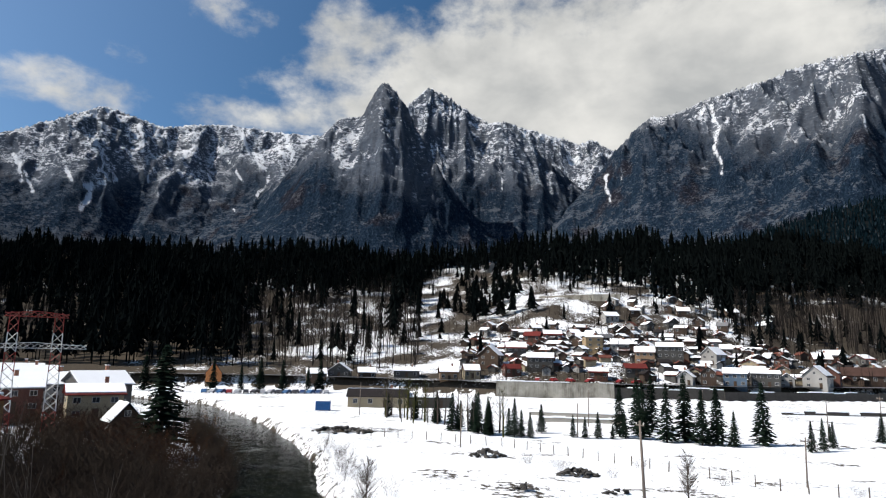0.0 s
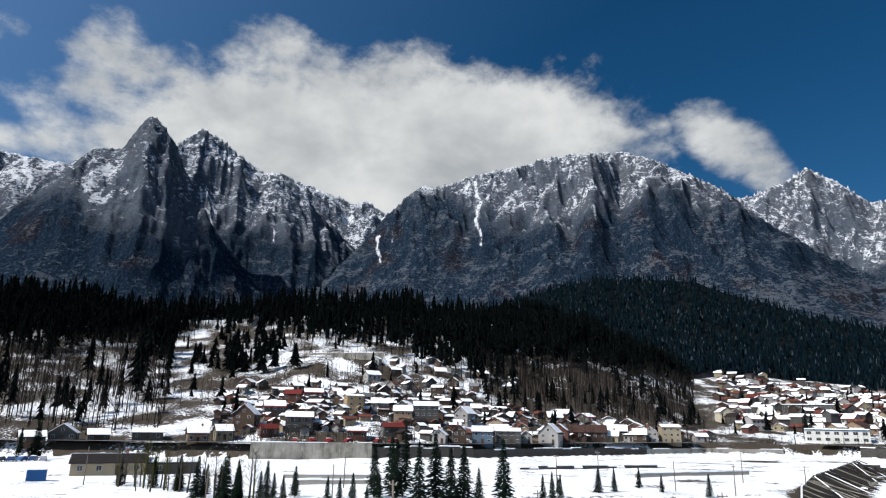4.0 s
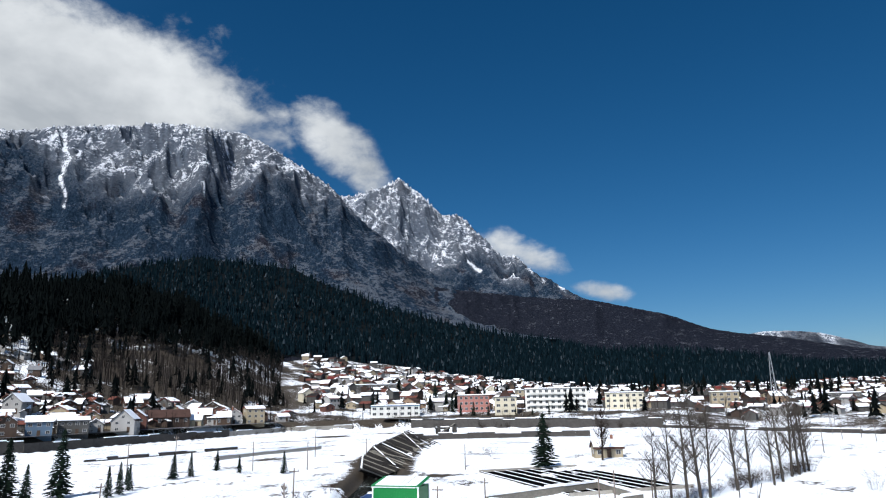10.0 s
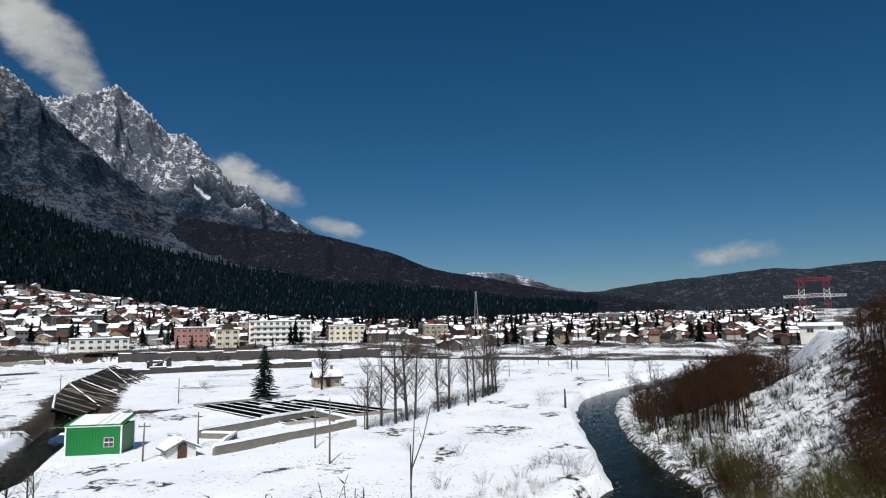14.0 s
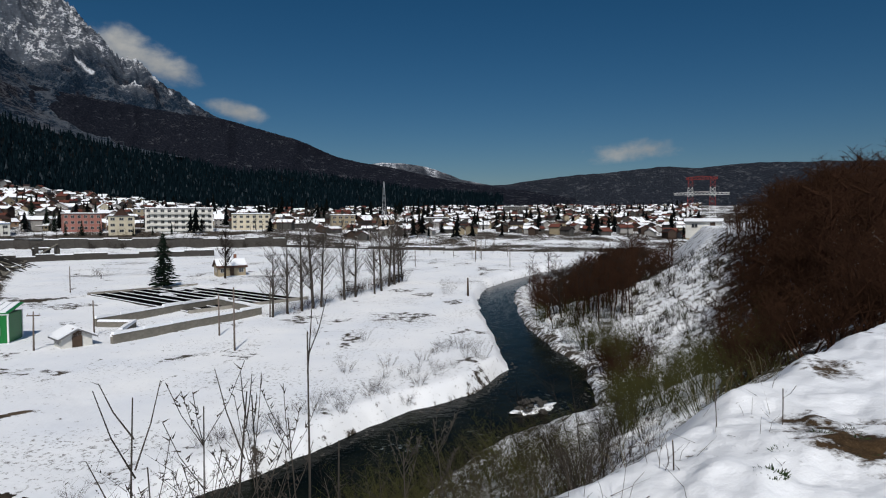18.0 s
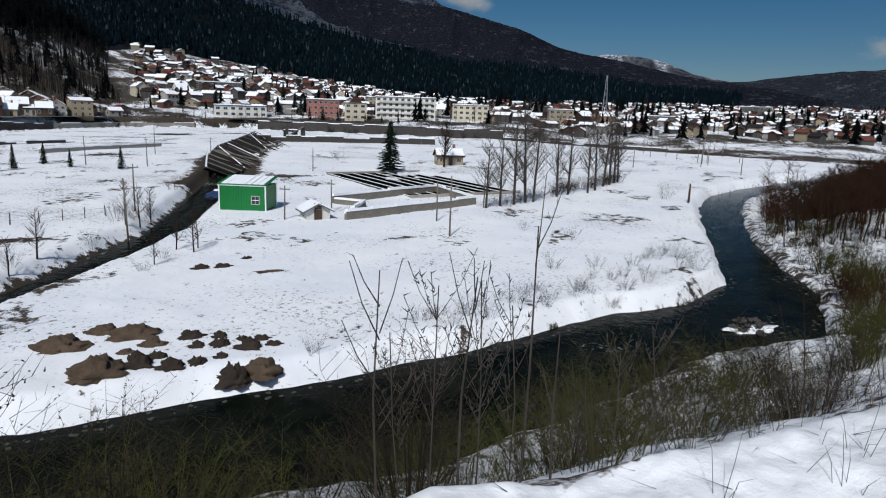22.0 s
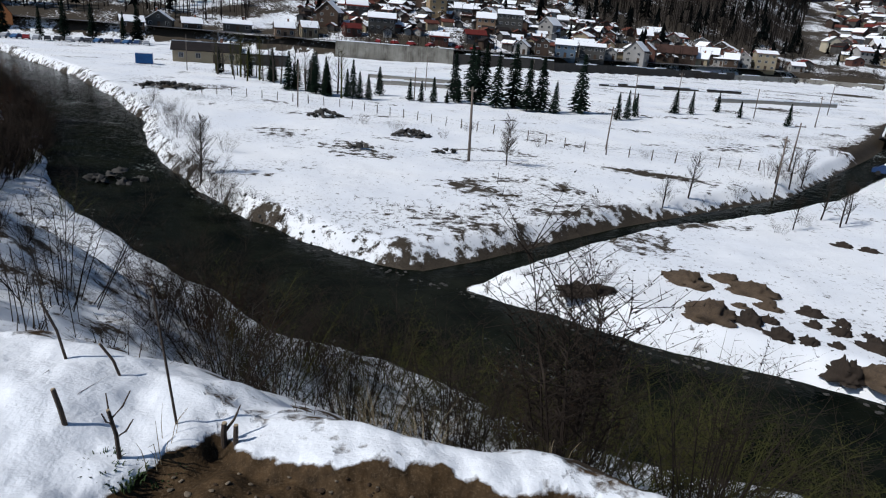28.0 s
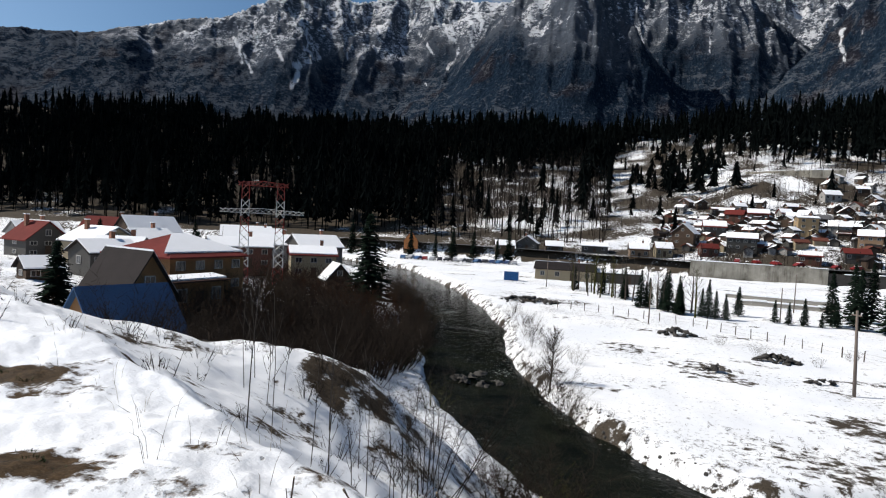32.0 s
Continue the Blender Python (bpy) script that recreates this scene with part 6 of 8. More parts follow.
house(-80, 88, 7, 6, 2.6, "dark", "grey", -0.3, 0.45, 1.0, storeys=1, windows=2, z=6.6)
house(-92, 108, 8, 7, 3.4, "brown", "grey", 0.6, 0.5, 1.0, storeys=1, windows=3, z=6.2)
house(-95, 150, 14, 9, 5, "white", "grey", 0.0, 0.6, 1.0, windows=3, z=4)
house(-110, 170, 14, 9, 5, "grey", "grey", 0.0, 0.6, 1.0, windows=3, z=4)
house(141, -46.5, 7.0, 4, 1.9, "lime", "grey", 0.0, 0.2, 1.0, z=height(141, -46.5) - 1.0, storeys=1, label="low white shed on the bluff", windows=2, chimney=False, category="shed")
house(-49, 104, 4.2, 4.2, 2.4, "dark", "dark", 0.3, 1.1, 1.0, storeys=1, hip=False, axis="y", label="small garden pavilion with a pointed snowy roof", windows=1, chimney=False, z=2.8, category="pavilion")

# parked cars on the far road
CAR_PAINTS = [simple("car_paint_" + k, c, 0.35, 0.2, spread=0.1, scale=1, relief=0, spec=0.5) for k, c in (("navy", (0.02, 0.05, 0.14)), ("dark", (0.03, 0.03, 0.035)), ("silver", (0.35, 0.36, 0.38)), ("red", (0.25, 0.02, 0.02)), ("blue", (0.04, 0.12, 0.26)))]
TYRE = simple("tyre_rubber", (0.02, 0.02, 0.02), 0.9)


def car(x, y, z, turn, mat, colour):
    t = thing("parked_car", x, y, z, turn, "parked %s car with snow on its roof" % colour, "car", "cars parked along the road")
    b = Shape()
    prof = [(-2.1, 0.35), (-2.1, 0.8), (-1.85, 0.92), (-1.2, 0.95), (-0.6, 1.42), (0.9, 1.45), (1.6, 1.0), (2.1, 0.85), (2.1, 0.35)]
    n = len(prof)
    b.add([(px_, -0.84, pz_) for px_, pz_ in prof] + [(px_, 0.84, pz_) for px_, pz_ in prof], [tuple(range(n)), tuple(range(2 * n - 1, n - 1, -1))] + [(i, i + n, (i + 1) % n + n, (i + 1) % n) for i in range(n)])
    body = part("body", b, mat, t)
    part("side_glass", Shape().box(0.1, 0, 1.0, 1.7, 1.7, 0.34, 0, 0.9), GLASS, t)
    part("roof_snow", Shape().box(0.15, 0, 1.44, 1.6, 1.5, 0.12, 0, 0.9), SNOW, t)
    for px_ in (-1.3, 1.3):
        for py_ in (-0.8, 0.8):
            part("wheel", Shape().tube([(px_, py_ - 0.1, 0.32), (px_, py_ + 0.1, 0.32)], [0.32, 0.32], 10), TYRE, t)


for i in range(16):
    k = i / 15
    m = rnd.randrange(5)
    x, y = -80 + 40 * k, 226 + 8 * k + rnd.uniform(-0.6, 0.6)
    car(x, y, height(x, y) + 0.02, rnd.uniform(1.2, 1.9), CAR_PAINTS[m], ("navy", "dark", "silver", "red", "blue")[m])
for x, y in ((36, 246.5), (42, 246), (48, 245.4), (55, 244.6), (66, 244), (72, 243.5)):
    car(x, y, 7.12, rnd.uniform(0.2, 2.8), CAR_PAINTS[3], "red")
car(80, 69.5, height(80, 69.5), 2.2, CAR_PAINTS[0], "dark blue")


# ---- spruces on the plain ----
def spruce_meshes(seed):
    """A young spruce ten metres high: trunk, and a crown of drooping sprays."""
    q = random.Random(seed)
    crown, h = Shape(), 10.0
    z = 0.5
    while z < 9.7:
        a = z / h
        reach = 1.85 * (1 - a) ** 0.85 + 0.14
        n = 7 if a < 0.75 else 5
        off = q.uniform(0, 6.28)
        for i in range(n):
            t = off + 6.283 * i / n + q.uniform(-0.25, 0.25)
            l = reach * q.choice((q.uniform(0.5, 0.8), q.uniform(0.8, 1.05), q.uniform(0.85, 1.25)))
            c, s = math.cos(t), math.sin(t)
            w = 0.19 * l + 0.09
            drop = q.uniform(-0.05, 0.24) * l
            root, mid, tip = (0.03 * c, 0.03 * s, z + 0.18), (0.55 * l * c, 0.55 * l * s, z + 0.10 - 0.3 * drop), (l * c, l * s, z - drop)
            crown.add([root, (mid[0] - s * w, mid[1] + c * w, mid[2] - 0.10), (mid[0] + s * w, mid[1] - c * w, mid[2] - 0.10), tip, (mid[0], mid[1], mid[2] + 0.06)],
                      [(0, 4, 1), (0, 2, 4), (4, 3, 1), (4, 2, 3)])
            for e in (-1, 1):
                k = q.uniform(0.4, 0.8)
                b = (k * l * c, k * l * s, z + 0.08 - k * drop)
                g = 0.34 * l
                crown.add([b, (b[0] + g * (0.75 * c - e * 0.75 * s), b[1] + g * (0.75 * s + e * 0.75 * c), b[2] - 0.22), (b[0] + 0.12 * c, b[1] + 0.12 * s, b[2] - 0.20)], [(0, 1, 2)])
        z += (0.30 if a < 0.7 else 0.24) * q.uniform(0.85, 1.15)
    crown.spike((0, 0, 9.2), (0, 0, 10.2), 0.12)
    trunk = Shape().tube([(0, 0, -0.3), (0.02, 0, 5), (0, 0, 9.6)], [0.17, 0.1, 0.02], 7)
    return crown.mesh("crown", NEEDLES), trunk.mesh("trunk", BARK)


SPRUCES = [spruce_meshes(40 + i) for i in range(4)]


def spruce(x, y, h, group="young spruces on the plain", z=None, wide=1.0, label="young dark green spruce standing in snow"):
    t = thing("spruce_tree", x, y, height(x, y) if z is None else z, rnd.uniform(0, 6), label, "tree", group)
    c, k = rnd.choice(SPRUCES)
    h *= 0.98
    m = Matrix.Diagonal((h / 10 * wide * rnd.uniform(1.0, 1.3), h / 10 * wide * rnd.uniform(1.0, 1.3), h / 10, 1))
    for name, me in (("crown", c), ("trunk", k)):
        part(name, me, None, t).matrix_basis = m


for x, y, h in ((39, 132.7, 11), (42, 133, 11.5), (39.3, 116.5, 10.5), (43, 118, 12), (44.3, 113.6, 9.5), (47, 114, 10), (49, 112, 6), (55.2, 114.8, 11), (36.5, 121, 10.5), (33.2, 124, 9.5)):
    spruce(x, y, h, label="tall dark green spruce in a tight row")
for x, y, h in ((59, 107, 5), (62, 109, 5.4), (66, 113, 4.6), (12.5, 121.6, 5.2), (14.6, 120.3, 5), (16.2, 120.5, 4.6), (19.3, 127.7, 5.6), (24.1, 121.7, 4.2), (26, 120.4, 4), (28.4, 120.7, 4.8), (30.9, 120.3, 2.6),
                (33.4, 121.4, 4.6), (79.2, 120.4, 5.4), (83, 120.4, 5), (92.9, 125.5, 4.6), (92.9, 118, 3.6), (96.5, 108.3, 4.6), (70, 120.7, 3.4)):
    spruce(x, y, h)
spruce(128.1, 64.6, 11.5, "", None, 1.35, "broad dark spruce standing alone on the plain")
spruce(-38, 92, 14.5, "", 2.5, 1.55, "tall dark spruce on the river bank")
spruce(-50.8, 48.2, 7.0, "spruces between the river houses", 5.5, 1.5, "dark spruce between timber houses")
spruce(-56.6, 76.3, 7.5, "spruces between the river houses", 5.5, 1.4, "dark spruce between timber houses")
spruce(-84, 112, 9, "spruces between the river houses", 4.5, 1.4, "dark spruce between timber houses")
spruce(-96, 100, 9, "spruces between the river houses", 4.5, 1.4, "dark spruce between timber houses")
for x, y, h in ((-80, 234, 12), (-64, 236, 13), (-57, 240, 12), (-48, 241, 10), (-44, 243, 13), (-97, 232, 12), (-105, 236, 14), (-72, 240, 10)):
    spruce(x, y, h, "spruces beside the far road", None, 0.9, "dark spruce beside the snowy road")
for x, y, h in ((308, 205, 7), (312, 199, 8), (316, 192, 6.5), (318, 176, 5), (322, 168, 5), (326, 160, 6), (330, 150, 5), (350, 215, 16), (372, 268, 18), (345, 240, 14), (300, 262, 12), (322, 220, 12)):
    spruce(x, y, h, "spruces among the town buildings", None, 0.9, "dark spruce between town buildings")

# firs and bare trees scattered through the village and the towns
q = random.Random(77)
vf, vb = Shape(), Shape()


def sprinkle(count, bear, rise, spread, fir_share, tall):
    done, tried = 0, 0
    while done < count and tried < 30 * count:
        tried += 1
        b, r = radians(q.uniform(*bear)), q.uniform(*spread)
        x, y = r * math.sin(b), r * math.cos(b)
        d_, s_, _ = along(WALL, np.array([x]), np.array([y]))
        if s_[0] < 0 or d_[0] < 11 or any((x - a) ** 2 + (y - c) ** 2 < 36 for a, c in taken):
            continue
        z = height(x, y)
        if not rise[0] < math.degrees(math.atan((z - EYE) / r)) < rise[1]:
            continue
        done += 1
        if q.random() < fir_share:
            fir(vf, x, y, z, q.uniform(*tall), q, 6, 6, q.uniform(0.17, 0.26))
        else:
            bare_tree(vb, x, y, z, q.uniform(tall[0] * 0.5, tall[1] * 0.7), q, 11, 3, 0.018)


sprinkle(900, (-2, 26), (0, 6.9), (258, 560), 0.06, (4, 13))
sprinkle(26, (2.2, 6.2), (2.5, 6.5), (330, 520), 1.0, (10, 19))
sprinkle(70, (-1, 8), (3.5, 7), (380, 600), 0.55, (9, 18))
sprinkle(460, (24, 42), (-2.5, 3.6), (265, 480), 0.08, (7, 14))
sprinkle(680, (43, 62), (-1, 5), (340, 880), 0.16, (5, 12))
sprinkle(360, (62, 84), (-1.5, 2), (340, 900), 0.15, (7, 16))
sprinkle(900, (78, 108), (-4, 1.5), (330, 1300), 0.34, (5, 13))
sprinkle(30, (66, 86), (-1, 2), (560, 760), 0.9, (12, 24))
for i in range(260):
    k = q.random()
    p, o = line_of(WALL[4:12], k), q.uniform(7, 17)
    a_, b_ = line_of(WALL[4:12], max(0, k - 0.01)), line_of(WALL[4:12], min(1, k + 0.01))
    n = math.dist(a_, b_)
    x, y = p[0] - (b_[1] - a_[1]) / n * o, p[1] + (b_[0] - a_[0]) / n * o
    if all((x - a) ** 2 + (y - c) ** 2 > 30 for a, c in taken):
        bare_tree(vb, x, y, height(x, y), q.uniform(2.5, 7), q, 11, 3, 0.016)
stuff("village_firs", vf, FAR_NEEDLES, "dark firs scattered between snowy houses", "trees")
stuff("village_bare_trees", vb, FAR_TWIGS, "leafless trees scattered between snowy houses", "trees")


# ---- bare trees on the plain ----
def single_tree(x, y, h, seed, mat=GREY_BARK, label="tall leafless tree with upright boughs", group="leafless trees by the river", boughs=34, twigs=9, thick=0.010, lean=0.06, z=None):
    r_ = random.Random(seed)
    t = thing("bare_tree", x, y, height(x, y) if z is None else z, 0, label, "tree", group)
    trunk, crown = Shape(), Shape()
    top = Vector((h * r_.uniform(-lean, lean), h * r_.uniform(-lean, lean), h))
    trunk.tube([(0, 0, -0.3), top * 0.35 + Vector((r_.uniform(-0.1, 0.1), 0, 0)), top * 0.7, top], [h * thick * 1.3, h * thick, h * thick * 0.55, 0.01], 6, False)
    for i in range(boughs):
        a = r_.uniform(0.18, 0.95)
        p, t_, l = top * a, r_.uniform(0, 6.283), h * (0.36 - 0.24 * a) * r_.uniform(0.6, 1.25)
        q_ = p + Vector((math.cos(t_) * l * 0.72, math.sin(t_) * l * 0.72, l * r_.uniform(0.55, 1.0)))
        crown.tube([p, p.lerp(q_, 0.5) + Vector((0, 0, -0.04 * l)), q_], [h * thick * 0.42 * (1.15 - a), h * thick * 0.22, 0.006], 4, False)
        for _ in range(twigs):
            b = p.lerp(q_, r_.uniform(0.25, 0.95))
            s_, m = r_.uniform(0, 6.283), l * r_.uniform(0.22, 0.5)
            crown.spike(b, b + Vector((math.cos(s_) * m * 0.6, math.sin(s_) * m * 0.6, m * r_.uniform(0.4, 1.0))), h * thick * 0.11)
    part("trunk", trunk, mat, t)
    part("crown", crown, mat, t)
    return t


for i, (x, y, h) in enumerate(((90.5, 29.8, 10), (93.5, 28.6, 11), (96.5, 27.3, 13.5), (99.7, 26.4, 14.5), (101.5, 25.6, 12), (110.1, 23.7, 13), (114, 22.6, 12), (118.4, 19.9, 11), (124, 19.5, 13), (132.2, 19.3, 14), (136, 18.6, 14), (140, 18.2, 13), (143.4, 17.9, 12))):
    single_tree(x, y, h * 1.06, 200 + i, boughs=48, twigs=12, thick=0.0125)
single_tree(147, 59.6, 11, 230, BARK, "old leafless tree with a broad crown", "", 70, 14, 0.018)
single_tree(-6.5, 60.2, 6.0, 231, GREY_BARK, "small grey leafless tree on the river bank", "", 80, 14, 0.014)
single_tree(24.5, 67.0, 5.2, 232, GREY_BARK, "small leafless tree with a wide twiggy crown", "", 80, 14, 0.014)
for i, (x, y, h) in enumerate(((47.4, 46.7, 4), (47.5, 44.6, 4.2), (49, 45.5, 3.6), (41.9, 43.8, 3), (54.2, 60.7, 5), (57, 61.5, 5), (39, 54.5, 4.5), (35, 52.5, 3.2), (60, 63, 4.5))):
    single_tree(x, y, h, 240 + i, BARK, "small dark leafless tree beside the brook", "small trees along the brook", 36, 10, 0.016)
for i in range(46):
    b = q.random()
    x, y = -14 + 26 * b + q.uniform(-2.5, 2.5), 160 - 40 * b + q.uniform(-5, 5)
    if q.random() < 0.25:
        spruce(x, y, q.uniform(5, 8), "trees along the fence")
    else:
        single_tree(x, y, q.uniform(5, 9), 300 + i, OLIVE_TWIG if i % 2 else GREY_BARK, "thin leafless tree in a belt across the plain", "trees along the fence", 24, 6, 0.017)


# ---- shrubs ----
def shrub_mesh(seed, stems, h, spread, twigs, thick, mat, name="branchwork", buds=0.0):
    r_ = random.Random(seed)
    s, main = Shape(), Shape()
    for i in range(stems):
        t_, d = r_.uniform(0, 6.283), spread * math.sqrt(r_.random())
        p = Vector((0.45 * d * math.cos(t_), 0.45 * d * math.sin(t_), -0.25))
        l = h * r_.uniform(0.5, 1.1)
        lean_ = Vector((math.cos(t_) * d * 0.9 + r_.uniform(-0.2, 0.2) * h * 0.3, math.sin(t_) * d * 0.9 + r_.uniform(-0.2, 0.2) * h * 0.3, l))
        m = p + lean_ * 0.5 + Vector((0, 0, 0.06 * l))
        e = p + lean_
        main.tube([p, m, e], [thick, thick * 0.7, thick * 0.15], 3, False)
        for _ in range(twigs):
            a = r_.uniform(0.3, 1.0)
            b = p.lerp(m, a * 2) if a < 0.5 else m.lerp(e, a * 2 - 1)
            u, k = r_.uniform(0, 6.283), l * r_.uniform(0.14, 0.42)
            tip = b + Vector((math.cos(u) * k * 0.8, math.sin(u) * k * 0.8, k * r_.uniform(0.2, 1.0)))
            s.spike(b, tip, thick * 0.4)
            for _ in range(2):
                c, g = b.lerp(tip, r_.uniform(0.3, 0.9)), k * r_.uniform(0.25, 0.55)
                v = r_.uniform(0, 6.283)
                s.spike(c, c + Vector((math.cos(v) * g * 0.8, math.sin(v) * g * 0.8, g * r_.uniform(0.1, 0.9))), thick * 0.26)
            if buds and r_.random() < buds:
                for w in (0.5, 0.75, 1.0):
                    c = b.lerp(tip, w)
                    o = Vector((r_.uniform(-1, 1), r_.uniform(-1, 1), r_.uniform(-0.3, 1))) * 0.05
                    s.spike(c, c + o, 0.012)
    return s.mesh(name, mat), main.mesh("stem_clump", mat)


SHRUBS = {"brown": [shrub_mesh(400 + i, 15, 2.6, 1.9, 17, 0.017, RED_TWIG) for i in range(3)],
          "grey": [shrub_mesh(410 + i, 13, 3.0, 1.7, 18, 0.018, GREY_BARK) for i in range(3)],
          "olive": [shrub_mesh(420 + i, 22, 2.6, 2.1, 15, 0.015, OLIVE_TWIG) for i in range(3)],
          "dark": [shrub_mesh(430 + i, 15, 3.2, 2.0, 19, 0.018, BARK) for i in range(3)]}


def shrub(x, y, kind, h=1.0, group="bushes on the river banks", z=None):
    t = thing("shrub", x, y, height(x, y) if z is None else z, rnd.uniform(0, 6), "leafless %s bush growing from the snow" % kind, "bush", group)
    m = Matrix.Diagonal((h * rnd.uniform(0.85, 1.25), h * rnd.uniform(0.85, 1.25), h, 1))
    for name, me in zip(("branchwork", "stem_clump"), rnd.choice(SHRUBS[kind])):
        tagged(part(name, me, None, t), kind="stuff").matrix_basis = m


def thicket(shape, x, y, h, r_, stems=12, twigs=5, thick=0.028):
    """A bush of a dense far thicket."""
    z = height(x, y)
    for _ in range(stems):
        t_, d = r_.uniform(0, 6.283), 0.55 * h * math.sqrt(r_.random())
        p = Vector((x + 0.4 * d * math.cos(t_), y + 0.4 * d * math.sin(t_), z - 0.2))
        e = p + Vector((math.cos(t_) * d, math.sin(t_) * d, h * r_.uniform(0.5, 1.1)))
        shape.spike(p, e, thick)
        for _ in range(twigs):
            b = p.lerp(e, r_.uniform(0.25, 0.95))
            u, k = r_.uniform(0, 6.283), h * r_.uniform(0.12, 0.32)
            shape.spike(b, b + Vector((math.cos(u) * k * 0.7, math.sin(u) * k * 0.7, k * r_.uniform(0.3, 1.0))), thick * 0.5)


# the steep bank below the terrace
BANK_TOP = [(-9, 12.5), (-3.5, 9.5), (0, 7.5), (3.5, 5.5), (6.5, 2.6), (10, -1), (15, -5.5)]
BANK_LOW = [(-9, 38), (-3, 31), (4, 25.5), (12, 17.5), (20, 11.5), (30, 4.0), (42, -3)]
for i in range(74):
    k, s = 0.12 + 0.88 * q.random(), q.random()
    a, b = line_of(BANK_TOP, k), line_of(BANK_LOW, k)
    s = 0.10 + 0.75 * s
    x, y = a[0] + s * (b[0] - a[0]) + q.uniform(-0.8, 0.8), a[1] + s * (b[1] - a[1]) + q.uniform(-0.8, 0.8)
    kind = q.choice(("olive", "olive", "dark") if k > 0.55 else ("dark", "dark", "brown", "olive"))
    shrub(x, y, kind, q.uniform(0.45, 1.15) * (0.6 + 0.6 * s), "bushes below the terrace")
for i in range(46):
    k, s = 0.25 + 0.7 * q.random(), 0.05 + 0.25 * q.random()
    a, b = line_of(BANK_TOP, k), line_of(BANK_LOW, k)
    shrub(a[0] + s * (b[0] - a[0]), a[1] + s * (b[1] - a[1]), q.choice(("dark", "olive", "grey")), q.uniform(0.3, 0.6), "bushes below the terrace")
for i in range(40):
    k, s = 0.35 + 0.65 * q.random(), 0.35 + 0.6 * q.random()
    a, b = line_of(BANK_TOP, k), line_of(BANK_LOW, k)
    shrub(a[0] + s * (b[0] - a[0]), a[1] + s * (b[1] - a[1]), "olive", q.uniform(0.6, 1.1), "bushes below the terrace")
# the left slope, between the terrace, the houses and the river
for i in range(36):
    x = q.uniform(-44, -12)
    y = q.uniform(22, 78)
    d_, s_, w_ = along(RIVER, np.array([x]), np.array([y]))
    if s_[0] > 0 or d_[0] < w_[0] + 2 or math.hypot(x + 36, y - 41.5) < 6 or math.hypot(x + 24, y - 44) < 8 or math.degrees(math.atan2(x, y)) < -43:
        continue
    shrub(x, y, q.choice(("dark", "brown", "grey", "olive")), q.uniform(0.7, 1.3), "bushes by the river houses")
lt, dk, weeds = Shape(), Shape(), Shape()
for i in range(190):
    x, y = q.uniform(-46, -20), q.uniform(34, 62)
    d_, s_, w_ = along(RIVER, np.array([x]), np.array([y]))
    b = math.degrees(math.atan2(x, y))
    if s_[0] > 0 or d_[0] < w_[0] + 4 or math.hypot(x + 36, y - 41.5) < 6 or math.hypot(x + 46, y - 49) < 5 or not -42.5 < b < -22 or math.hypot(x + 49, y - 65) < 10:
        continue
    thicket(dk, x, y, q.uniform(2.6, 5.2), q, 17, 8, 0.035)
for i in range(60):
    x, y = q.uniform(-33, -20), q.uniform(44, 66)
    d_, s_, w_ = along(RIVER, np.array([x]), np.array([y]))
    if s_[0] < 0 and d_[0] > w_[0] + 3:
        thicket(dk, x, y, q.uniform(3.5, 6.5), q, 20, 9, 0.045)
stuff("dark_thicket", dk, BARK, "tall dark leafless bushes before the river houses", "bushes")
# dead weeds poking through the snow of the near slope
for i in range(420):
    x, y = q.uniform(-17, 9), q.uniform(7.5, 34)
    d_, s_, w_ = along(RIVER, np.array([x]), np.array([y]))
    if s_[0] < 0 and d_[0] > w_[0] + 0.6:
        thicket(weeds, x, y, q.uniform(0.18, 0.7), q, 9, 3, 0.012)
for i in range(330):
    k = q.random()
    c = line_of(BROOK[1:7], k)
    x, y = c[0] + q.uniform(-7, 3), c[1] + q.uniform(1, 11)
    thicket(weeds, x, y, q.uniform(0.12, 0.45), q, 8, 3, 0.02)
stuff("dead_weeds", weeds, BARK, "dark dead weeds poking through snow on the slope", "weeds")
for i in range(150):
    k = q.random()
    x, y = -68 + 44 * k + q.uniform(-7, 7), 120 - 50 * k + q.uniform(-9, 9)
    d_, s_, w_ = along(RIVER, np.array([x]), np.array([y]))
    if s_[0] < 0 and d_[0] > w_[0] + 1.5:
        thicket(lt, x, y, q.uniform(2.5, 6.0), q, 14, 6, 0.04)
for i in range(60):
    x, y = q.uniform(-50, -24), q.uniform(48, 84)
    d_, s_, w_ = along(RIVER, np.array([x]), np.array([y]))
    if s_[0] < 0 and d_[0] > w_[0] + 5 and math.hypot(x + 49, y - 65) > 11:
        thicket(lt, x, y, q.uniform(2.5, 5.0), q, 16, 7, 0.03)
stuff("bank_thicket", lt, RED_TWIG, "dense dark brown bushes between houses and river", "bushes")
